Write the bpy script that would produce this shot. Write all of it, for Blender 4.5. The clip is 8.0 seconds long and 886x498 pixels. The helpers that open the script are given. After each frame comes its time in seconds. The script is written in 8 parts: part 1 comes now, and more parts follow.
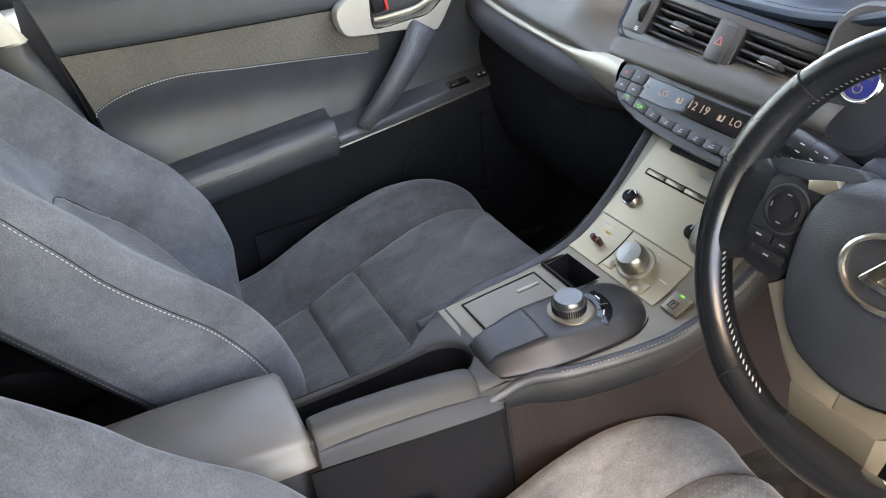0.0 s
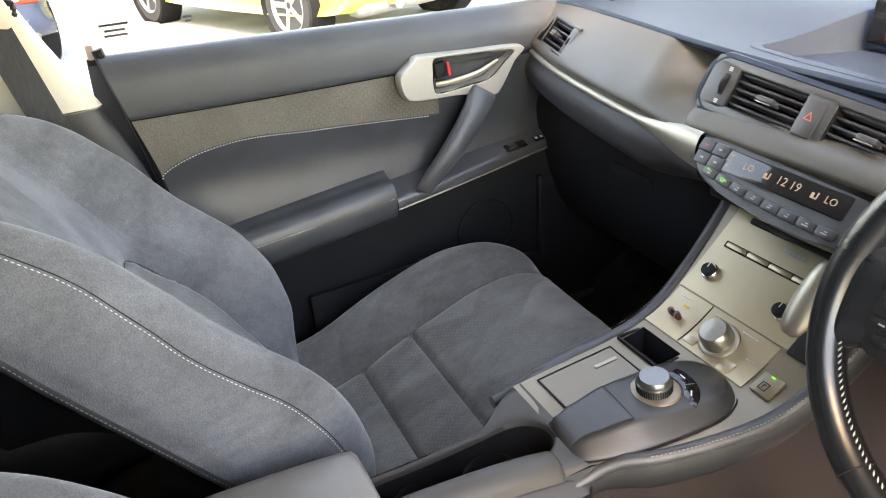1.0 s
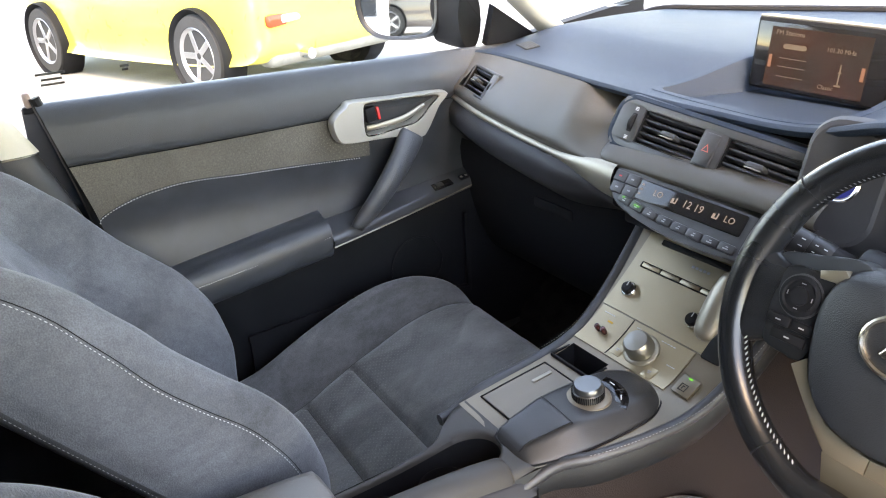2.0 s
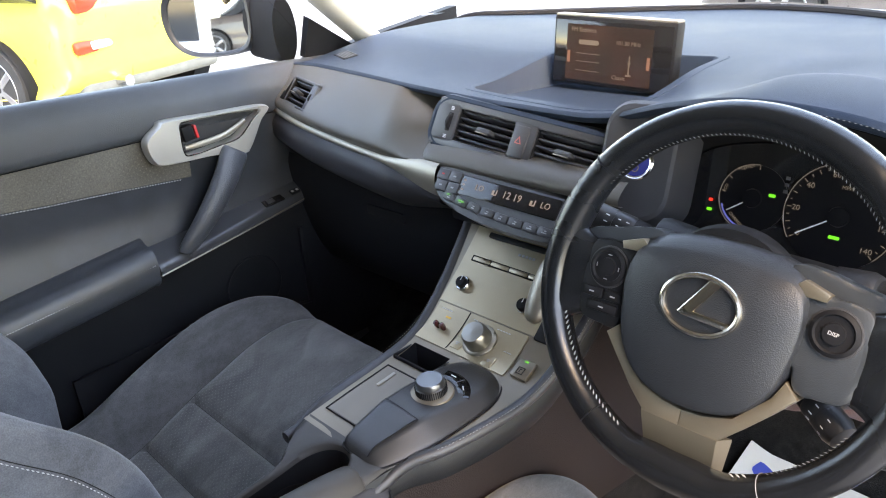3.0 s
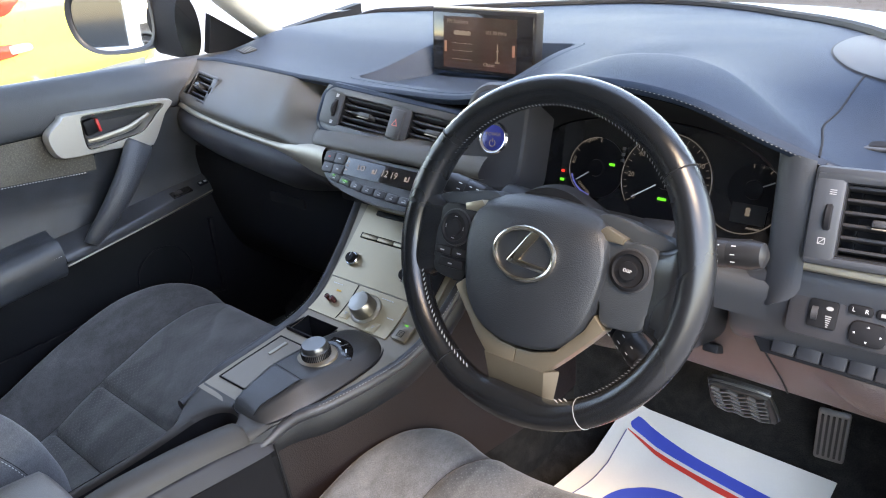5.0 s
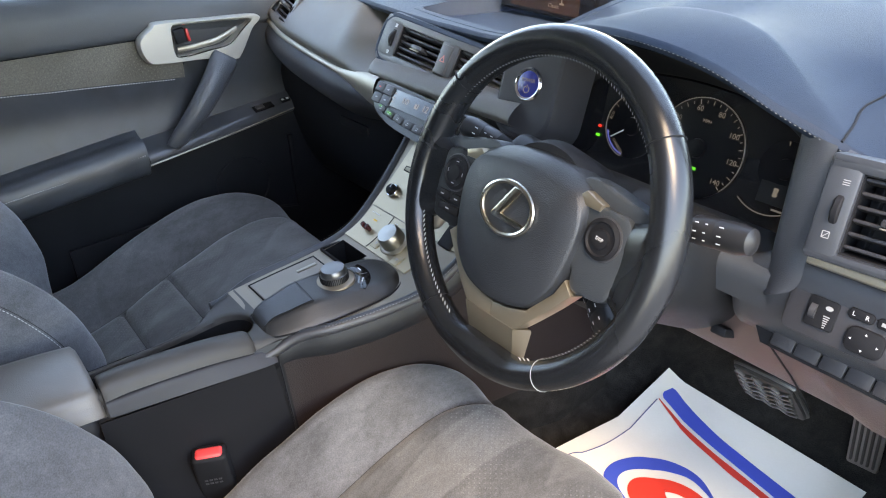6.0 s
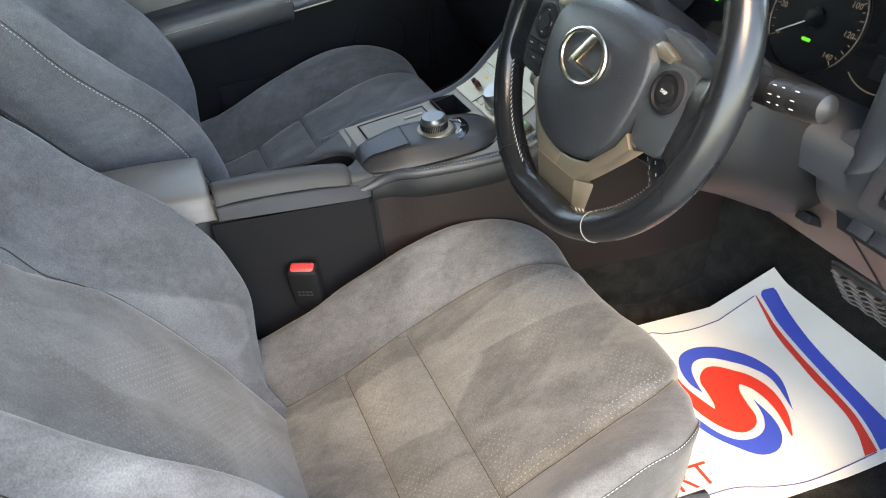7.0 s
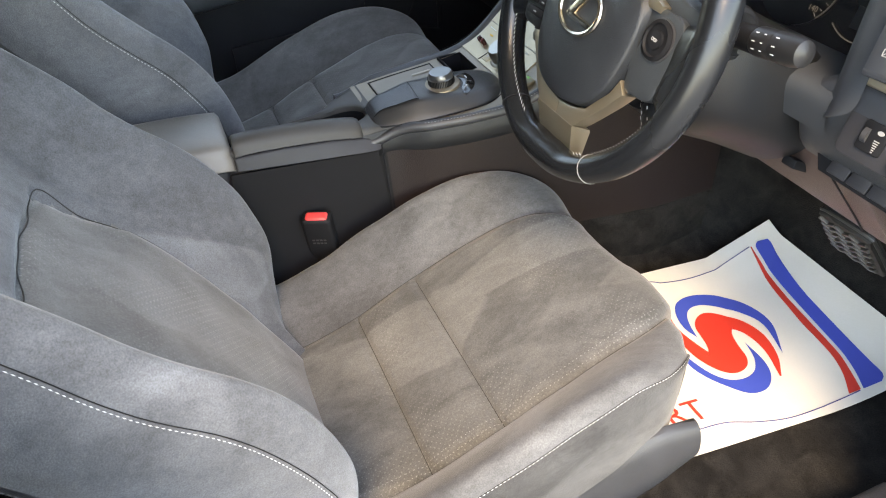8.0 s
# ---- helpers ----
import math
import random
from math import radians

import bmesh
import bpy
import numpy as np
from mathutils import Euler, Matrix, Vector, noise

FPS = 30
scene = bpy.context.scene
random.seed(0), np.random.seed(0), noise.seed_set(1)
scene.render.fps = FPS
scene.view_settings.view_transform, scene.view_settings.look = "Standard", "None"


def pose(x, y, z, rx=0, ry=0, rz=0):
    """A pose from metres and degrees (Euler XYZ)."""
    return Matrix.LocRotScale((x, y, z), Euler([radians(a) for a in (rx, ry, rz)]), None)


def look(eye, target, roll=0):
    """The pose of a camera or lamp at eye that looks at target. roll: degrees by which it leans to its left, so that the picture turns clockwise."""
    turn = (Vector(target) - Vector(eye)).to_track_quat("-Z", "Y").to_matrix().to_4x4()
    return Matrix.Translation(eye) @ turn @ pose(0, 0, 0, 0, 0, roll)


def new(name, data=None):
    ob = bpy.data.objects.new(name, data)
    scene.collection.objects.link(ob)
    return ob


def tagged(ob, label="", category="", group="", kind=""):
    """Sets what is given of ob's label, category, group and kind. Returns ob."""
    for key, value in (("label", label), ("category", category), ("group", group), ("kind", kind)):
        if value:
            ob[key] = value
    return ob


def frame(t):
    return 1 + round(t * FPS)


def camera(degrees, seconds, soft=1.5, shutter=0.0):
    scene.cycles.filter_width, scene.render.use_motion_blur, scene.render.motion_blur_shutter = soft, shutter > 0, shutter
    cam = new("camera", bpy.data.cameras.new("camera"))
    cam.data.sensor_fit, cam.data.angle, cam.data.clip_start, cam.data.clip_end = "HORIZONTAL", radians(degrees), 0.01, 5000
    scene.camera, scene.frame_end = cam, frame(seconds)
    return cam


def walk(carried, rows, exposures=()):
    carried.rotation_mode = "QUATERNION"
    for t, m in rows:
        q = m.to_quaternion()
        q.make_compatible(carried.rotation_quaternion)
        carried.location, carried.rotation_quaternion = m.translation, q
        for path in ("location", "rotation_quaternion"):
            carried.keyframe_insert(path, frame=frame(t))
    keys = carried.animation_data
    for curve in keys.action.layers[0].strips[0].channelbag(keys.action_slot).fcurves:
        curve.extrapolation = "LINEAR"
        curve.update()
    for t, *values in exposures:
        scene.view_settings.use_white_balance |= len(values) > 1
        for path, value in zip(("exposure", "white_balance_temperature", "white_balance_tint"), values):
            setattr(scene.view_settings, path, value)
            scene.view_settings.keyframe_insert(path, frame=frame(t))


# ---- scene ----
cam = camera(62.8, 8.0, soft=1.1)
PATH = [
    (0, (0.613, 0.113, 1.14), (-0.94, 0.822, 0.098), -5.1),
    (0.5, (0.571, 0.09, 1.152), (-1.033, 0.756, 0.159), -5.6),
    (1, (0.554, 0.064, 1.164), (-1.078, 0.758, 0.24), -5.0),
    (1.2, (0.556, 0.05, 1.165), (-1.08, 0.767, 0.265), -4.8),
    (2.3, (0.608, -0.011, 1.178), (-0.897, 1.03, 0.371), -3.8),
    (2.5, (0.608, 0.001, 1.169), (-0.851, 1.111, 0.37), -4.1),
    (3, (0.621, 0.016, 1.155), (-0.704, 1.278, 0.348), -4.3),
    (3.5, (0.648, 0.013, 1.138), (-0.557, 1.387, 0.324), -4.4),
    (4, (0.678, -0.005, 1.143), (-0.457, 1.424, 0.325), -4.4),
    (4.2, (0.691, -0.011, 1.139), (-0.441, 1.425, 0.329), -4.4),
    (5.3, (0.804, 0.044, 1.148), (-0.491, 1.32, 0.315), -3.9),
    (5.5, (0.839, 0.073, 1.158), (-0.508, 1.272, 0.293), -3.5),
    (6, (0.857, 0.125, 1.146), (-0.553, 1.173, 0.189), -2.1),
    (6.5, (0.893, 0.152, 1.12), (-0.571, 0.961, 0.024), -2.0),
    (7, (0.956, 0.175, 1.115), (-0.533, 0.772, -0.078), -2.7),
    (7.5, (0.994, 0.172, 1.114), (-0.485, 0.659, -0.141), -3.4),
    (8, (1.018, 0.151, 1.124), (-0.436, 0.705, -0.132), -3.4),
]
EXPOSURES = [(0, 4.16, 11600, 18), (0.5, 4.29, 12600, 18), (1.2, 4.38, 13800, 19), (2.3, 4.02, 10600, 18), (4.0, 3.86, 10300, 18), (5.5, 3.78, 9500, 17), (6.0, 3.76, 9500, 15), (6.5, 3.76, 10200, 13), (7.5, 3.70, 11000, 12), (8, 3.68, 11200, 13)]
walk(cam, [(t, look(eye, target, roll)) for t, eye, target, roll in PATH], EXPOSURES)

# ---- light ----
SUN_AZ, SUN_EL = radians(114), radians(54)   # from the open door's side, through thin cloud
world = bpy.data.worlds.new("sky")
scene.world = world
world.use_nodes = True
wn = world.node_tree
sky = wn.nodes.new("ShaderNodeTexSky")
sky.sky_type = "NISHITA"
sky.sun_disc = False
sky.sun_elevation, sky.sun_rotation = SUN_EL, SUN_AZ
sky.air_density, sky.dust_density, sky.ozone_density = 1.0, 0.3, 4.0
wn.nodes["Background"].inputs["Strength"].default_value = 0.15
wn.links.new(sky.outputs["Color"], wn.nodes["Background"].inputs["Color"])
sun = new("sun", bpy.data.lights.new("sun", "SUN"))
sun.data.energy, sun.data.angle, sun.data.color = 0.45, radians(22), (1.0, 0.88, 0.72)
sun_from = Vector((math.sin(SUN_AZ) * math.cos(SUN_EL), math.cos(SUN_AZ) * math.cos(SUN_EL), math.sin(SUN_EL)))
sun.matrix_world = look(sun_from * 20, (0, 0, 0))


# ---- building helpers ----
AT = {}          # world pose of each thing and part


def thing(name, m=None, label="", category="", group="", kind=""):
    """An Empty at the base of a thing."""
    ob = new(name)
    ob.empty_display_size = 0.05
    ob.matrix_basis = m if m is not None else Matrix()
    AT[ob] = ob.matrix_basis.copy()
    return tagged(ob, label, category, group, kind)


def finish(ob, material, sharp=40):
    me = ob.data
    me.shade_smooth()
    me.set_sharp_from_angle(angle=radians(sharp))
    for mat in (material if isinstance(material, (list, tuple)) else (material,)):
        me.materials.append(mat)
    return ob


def as_mesh(name, geo):
    me = bpy.data.meshes.new(name)
    if isinstance(geo, bmesh.types.BMesh):
        bmesh.ops.recalc_face_normals(geo, faces=geo.faces)
        geo.to_mesh(me)
        geo.free()
    else:
        me.from_pydata([tuple(v) for v in geo[0]], [], geo[1])
        me.validate()
    return me


def part(name, geo, material, parent=None, label="", local=False, sharp=40):
    """One mesh under a thing or a part. geo: a bmesh or (vertices, faces), in the world or, with local, in the parent's axes."""
    ob = new(name, as_mesh(name, geo))
    if parent is not None:
        ob.parent = parent
        if local:
            AT[ob] = AT[parent].copy()
        else:
            ob.matrix_parent_inverse = AT[parent].inverted()
            AT[ob] = Matrix()
    else:
        AT[ob] = Matrix()
    return tagged(finish(ob, material, sharp), label)


def solid(name, geo, material, label="", category="", kind="", group="", sharp=40):
    """A top-level thing of one mesh."""
    ob = part(name, geo, material, None, label, sharp=sharp)
    return tagged(ob, label, category, group, kind)


def join(*geos):
    verts, faces = [], []
    for g in geos:
        if isinstance(g, bmesh.types.BMesh):
            g.verts.index_update()
            g = ([v.co.copy() for v in g.verts], [[v.index for v in f.verts] for f in g.faces])
        k = len(verts)
        verts += list(g[0])
        faces += [[i + k for i in f] for f in g[1]]
    return verts, faces


def moved(geo, m):
    if isinstance(geo, bmesh.types.BMesh):
        geo.transform(m)
        return geo
    return [m @ Vector(v) for v in geo[0]], geo[1]


def spline(points, n, closed=False):
    """n points of a Catmull-Rom curve through the given ones, evenly spaced along it."""
    p = np.array(points, float)
    k = len(p)
    q = np.vstack([p[-1:], p, p[:2]]) if closed else np.vstack([2 * p[0] - p[1], p, 2 * p[-1] - p[-2]])
    out = []
    for i in range(k if closed else k - 1):
        a, b, c, d = q[i:i + 4]
        for t in np.linspace(0, 1, 16, endpoint=False):
            out.append(0.5 * (2 * b + (c - a) * t + (2 * a - 5 * b + 4 * c - d) * t * t + (3 * b - a - 3 * c + d) * t ** 3))
    out.append(p[0] if closed else p[-1])
    out = np.array(out)
    length = np.concatenate([[0], np.cumsum(np.linalg.norm(np.diff(out, axis=0), axis=1))])
    s = np.linspace(0, length[-1], n, endpoint=not closed)
    return np.stack([np.interp(s, length, out[:, j]) for j in range(out.shape[1])], 1)


def catmull(points, params):
    """Points of a Catmull-Rom curve at the given places, counted in control points."""
    p = np.array(points, float)
    q = np.vstack([2 * p[0] - p[1], p, 2 * p[-1] - p[-2]])
    out = []
    for u in params:
        i = min(int(u), len(p) - 2)
        t = u - i
        a, b, c, d = q[i:i + 4]
        out.append(0.5 * (2 * b + (c - a) * t + (2 * a - 5 * b + 4 * c - d) * t * t + (3 * b - a - 3 * c + d) * t ** 3))
    return np.array(out)


def even_params(points, n):
    """Places along a curve, counted in control points, that lie evenly along it."""
    u = np.linspace(0, len(points) - 1, 400)
    c = catmull(points, u)
    length = np.concatenate([[0], np.cumsum(np.linalg.norm(np.diff(c, axis=0), axis=1))])
    return np.interp(np.linspace(0, length[-1], n), length, u)


def curve1(x, xs, ys):
    """A smooth curve of one number through the points (xs, ys)."""
    xs, ys = np.array(xs, float), np.array(ys, float)
    d = np.gradient(ys, xs)
    x = np.clip(x, xs[0], xs[-1])
    i = np.clip(np.searchsorted(xs, x) - 1, 0, len(xs) - 2)
    h = xs[i + 1] - xs[i]
    t = (x - xs[i]) / h
    return ((1 + 2 * t) * (1 - t) ** 2 * ys[i] + t * (1 - t) ** 2 * h * d[i] + t * t * (3 - 2 * t) * ys[i + 1] + t * t * (t - 1) * h * d[i + 1])


def sstep(a, b, x):
    t = np.clip((np.asarray(x, float) - a) / (b - a), 0, 1)
    return t * t * (3 - 2 * t)


def grid(rows, wrap=False):
    """Faces between rows of equally many points. wrap: each row is a closed ring."""
    rows = [list(r) for r in rows]
    n = len(rows[0])
    verts = [tuple(p) for r in rows for p in r]
    faces = []
    for i in range(len(rows) - 1):
        for j in range(n if wrap else n - 1):
            k = (j + 1) % n
            faces.append((i * n + j, i * n + k, (i + 1) * n + k, (i + 1) * n + j))
    return verts, faces


def loft(sections, nu, nv, wrap=True, caps=True):
    """A skin over sections (each a list of 3D points of equal count), smooth both ways."""
    rings = [spline(s, nu, closed=wrap) for s in sections]
    cols = [spline([r[j] for r in rings], nv) if len(rings) > 2 else np.linspace(rings[0][j], rings[1][j], nv) for j in range(nu)]
    rows = [[cols[j][i] for j in range(nu)] for i in range(nv)]
    verts, faces = grid(rows, wrap)
    if caps and wrap:
        faces += [tuple(range(nu))[::-1], tuple(range((nv - 1) * nu, nv * nu))]
    return verts, faces


def thick(geo, d):
    """A sheet of faces turned into a plate, d metres thick to the back of its normals."""
    bm = bmesh.new()
    vs = [bm.verts.new(v) for v in geo[0]]
    for f in geo[1]:
        try:
            bm.faces.new([vs[i] for i in f])
        except ValueError:
            pass
    bm.normal_update()
    old = list(bm.faces)
    edges = [e for e in bm.edges if len(e.link_faces) == 1]
    under = {v: bm.verts.new(v.co - v.normal * d) for v in vs}
    for f in old:
        bm.faces.new([under[v] for v in reversed(f.verts)])
    for e in edges:
        a, b = e.verts
        bm.faces.new((a, b, under[b], under[a]))
    return bm


def box(sx, sy, sz, r=0.004, m=None, seg=2):
    """A rounded box about its middle."""
    bm = bmesh.new()
    bmesh.ops.create_cube(bm, size=1, matrix=Matrix.Diagonal((sx, sy, sz, 1)))
    if r > 0:
        bmesh.ops.bevel(bm, geom=list(bm.edges), offset=min(r, 0.49 * min(sx, sy, sz)), segments=seg, profile=0.5, affect="EDGES")
    if m is not None:
        bm.transform(m)
    return bm


def prism(outline, z0, z1, r=0.0, m=None, seg=2):
    """An outline in x, y drawn out from z0 to z1; r rounds the edge of its top."""
    bm = bmesh.new()
    low = [bm.verts.new((p[0], p[1], z0)) for p in outline]
    face = bm.faces.new(low)
    if face.normal.z == 0:
        face.normal_update()
    face.normal_update()
    top = bmesh.ops.extrude_face_region(bm, geom=[face])
    tv = [v for v in top["geom"] if isinstance(v, bmesh.types.BMVert)]
    for v in tv:
        v.co.z = z1
    if r > 0:
        edges = [e for e in bm.edges if e.verts[0] in tv and e.verts[1] in tv]
        bmesh.ops.bevel(bm, geom=edges, offset=r, segments=seg, profile=0.5, affect="EDGES")
    bmesh.ops.recalc_face_normals(bm, faces=bm.faces)
    if m is not None:
        bm.transform(m)
    return bm


def round_rect(w, h, r, n=5, cx=0.0, cy=0.0):
    out = []
    for k, (sx, sy) in enumerate(((1, 1), (-1, 1), (-1, -1), (1, -1))):
        for i in range(n + 1):
            a = radians(90 * k + 90 * i / n)
            out.append((cx + sx * (w / 2 - r) + r * math.cos(a), cy + sy * (h / 2 - r) + r * math.sin(a)))
    return out


def ellipse(a, b, n=32, cx=0.0, cy=0.0):
    return [(cx + a * math.cos(2 * math.pi * i / n), cy + b * math.sin(2 * math.pi * i / n)) for i in range(n)]


def lathe(profile, n=32, m=None):
    """A turned body about z from (radius, z) pairs."""
    rows = [[(max(r, 1e-5) * math.cos(2 * math.pi * j / n), max(r, 1e-5) * math.sin(2 * math.pi * j / n), z) for j in range(n)] for r, z in profile]
    g = grid(rows, True)
    g[1].append(tuple(range(n))[::-1])
    g[1].append(tuple(range((len(rows) - 1) * n, len(rows) * n)))
    return moved(g, m) if m is not None else g


def tube(points, r, n=8, closed=False, flat=1.0, up=(0, 0, 1)):
    """A tube along points; r may vary, flat squeezes it along up."""
    p = [Vector(q) for q in points]
    k = len(p)
    rows = []
    for i in range(k):
        a, b = (p[(i - 1) % k], p[(i + 1) % k]) if closed else (p[max(i - 1, 0)], p[min(i + 1, k - 1)])
        d = (b - a).normalized()
        s = d.cross(Vector(up))
        if s.length < 1e-4:
            s = d.cross(Vector((1, 0, 0)))
        s.normalize()
        u = s.cross(d)
        rad = r[i] if hasattr(r, "__len__") else r
        rows.append([p[i] + s * rad * math.cos(2 * math.pi * j / n) + u * rad * flat * math.sin(2 * math.pi * j / n) for j in range(n)])
    if closed:
        rows.append(rows[0])
    g = grid(rows, True)
    if not closed:
        g[1].append(tuple(range(n)))
        g[1].append(tuple(range((k - 1) * n, k * n)))
    return g


def stitches(points, step=0.006, size=(0.004, 0.0011), lift=0.0006, up=(0, 0, 1), slant=0.0):
    """A row of short thread loops along a line."""
    p = np.array(points, float)
    length = np.concatenate([[0], np.cumsum(np.linalg.norm(np.diff(p, axis=0), axis=1))])
    geos = []
    for s in np.arange(step / 2, length[-1], step):
        a = Vector([np.interp(s - 0.0005, length, p[:, j]) for j in range(3)])
        b = Vector([np.interp(s + 0.0005, length, p[:, j]) for j in range(3)])
        d = (b - a).normalized()
        u = Vector(up)
        side = d.cross(u).normalized()
        u = side.cross(d)
        d2 = (d + side * slant).normalized()
        s2 = d2.cross(u).normalized()
        c = (a + b) / 2 + u * lift
        l, w = size[0] / 2, size[1] / 2
        v = [c - d2 * l, c - s2 * w + u * w * .2, c + u * w, c + s2 * w + u * w * .2, c + d2 * l]
        geos.append((v, [(0, 1, 2), (0, 2, 3), (4, 2, 1), (4, 3, 2)]))
    return join(*geos)


def text_mesh(body, size, m, extrude=0.0002, align="CENTER"):
    """Lettering in the built-in font, as faces."""
    cu = bpy.data.curves.new("lettering", "FONT")
    cu.body, cu.size, cu.extrude, cu.align_x, cu.align_y = body, size, extrude, align, "CENTER"
    cu.resolution_u = 2
    ob = bpy.data.objects.new("lettering", cu)
    scene.collection.objects.link(ob)
    me = ob.to_mesh()
    g = ([m @ v.co for v in me.vertices], [tuple(f.vertices) for f in me.polygons])
    ob.to_mesh_clear()
    bpy.data.objects.remove(ob)
    bpy.data.curves.remove(cu)
    return g


def axes(origin, x, y):
    """A pose from an origin and the directions of x and y (z = x cross y)."""
    x, y = Vector(x).normalized(), Vector(y)
    z = x.cross(y).normalized()
    y = z.cross(x)
    m = Matrix((x, y, z)).transposed().to_4x4()
    m.translation = origin
    return m


# ---- materials ----
def material(name, color, rough=0.5, metal=0.0, grain=0.0, grain_size=400, bump=0.0, tint=0.12, tint_size=9.0, color2=None,
             sheen=0.0, spec=0.5, coat=0.0, kind="noise", emit=None, stretch=(1, 1, 1), wear=0.0, rough_var=0.08):
    """A surface with tint at a large scale, grain and relief at a small one. Sizes: cells per metre."""
    mat = bpy.data.materials.new(name)
    mat.use_nodes = True
    nt = mat.node_tree
    p = nt.nodes["Principled BSDF"]
    add, link = nt.nodes.new, nt.links.new
    co = add("ShaderNodeTexCoord")
    mp = add("ShaderNodeMapping")
    mp.inputs["Scale"].default_value = stretch
    link(co.outputs["Object"], mp.inputs["Vector"])
    big = add("ShaderNodeTexNoise")
    big.inputs["Scale"].default_value, big.inputs["Detail"].default_value = tint_size, 4
    big.inputs["Distortion"].default_value = 0.6
    link(mp.outputs["Vector"], big.inputs["Vector"])
    ramp = add("ShaderNodeMapRange")
    ramp.inputs["From Min"].default_value, ramp.inputs["From Max"].default_value = 0.32, 0.68
    link(big.outputs["Fac"], ramp.inputs["Value"])
    mix = add("ShaderNodeMix")
    mix.data_type = "RGBA"
    c = np.array(color)
    c2 = np.array(color2) if color2 is not None else np.clip(c * (1 + tint * 2), 0, 1)
    mix.inputs["A"].default_value = (*np.clip(c * (1 - tint), 0, 1), 1)
    mix.inputs["B"].default_value = (*c2, 1)
    link(ramp.outputs["Result"], mix.inputs["Factor"])
    col = mix.outputs["Result"]
    if kind == "voronoi":
        fine = add("ShaderNodeTexVoronoi")
        fine.inputs["Scale"].default_value = grain_size
        height = fine.outputs["Distance"]
    else:
        fine = add("ShaderNodeTexNoise")
        fine.inputs["Scale"].default_value, fine.inputs["Detail"].default_value = grain_size, 3
        height = fine.outputs["Fac"]
    link(mp.outputs["Vector"], fine.inputs["Vector"])
    if grain > 0:
        m2 = add("ShaderNodeMix")
        m2.data_type, m2.blend_type = "RGBA", "OVERLAY"
        m2.inputs["Factor"].default_value = grain
        link(col, m2.inputs["A"])
        bw = add("ShaderNodeCombineColor")
        for k in ("Red", "Green", "Blue"):
            link(height, bw.inputs[k])
        link(bw.outputs["Color"], m2.inputs["B"])
        col = m2.outputs["Result"]
    link(col, p.inputs["Base Color"])
    if bump > 0:
        b = add("ShaderNodeBump")
        b.inputs["Strength"].default_value, b.inputs["Distance"].default_value = 0.6, bump
        link(height, b.inputs["Height"])
        link(b.outputs["Normal"], p.inputs["Normal"])
    rr = add("ShaderNodeMapRange")
    rr.inputs["To Min"].default_value, rr.inputs["To Max"].default_value = max(rough - rough_var, 0.02), min(rough + rough_var, 1)
    link(big.outputs["Fac"], rr.inputs["Value"])
    link(rr.outputs["Result"], p.inputs["Roughness"])
    p.inputs["Metallic"].default_value = metal
    p.inputs["Specular IOR Level"].default_value = spec
    p.inputs["Coat Weight"].default_value = coat
    p.inputs["Sheen Weight"].default_value = sheen
    p.inputs["Sheen Roughness"].default_value = 0.45
    if emit:
        p.inputs["Emission Color"].default_value = (*emit[:3], 1)
        p.inputs["Emission Strength"].default_value = emit[3]
    return mat


def plain(name, color, rough=0.5, metal=0.0, emit=0.0, spec=0.5):
    mat = bpy.data.materials.new(name)
    mat.use_nodes = True
    p = mat.node_tree.nodes["Principled BSDF"]
    p.inputs["Base Color"].default_value = (*color, 1)
    p.inputs["Roughness"].default_value, p.inputs["Metallic"].default_value = rough, metal
    p.inputs["Specular IOR Level"].default_value = spec
    if emit:
        p.inputs["Emission Color"].default_value = (*color, 1)
        p.inputs["Emission Strength"].default_value = emit
    return mat


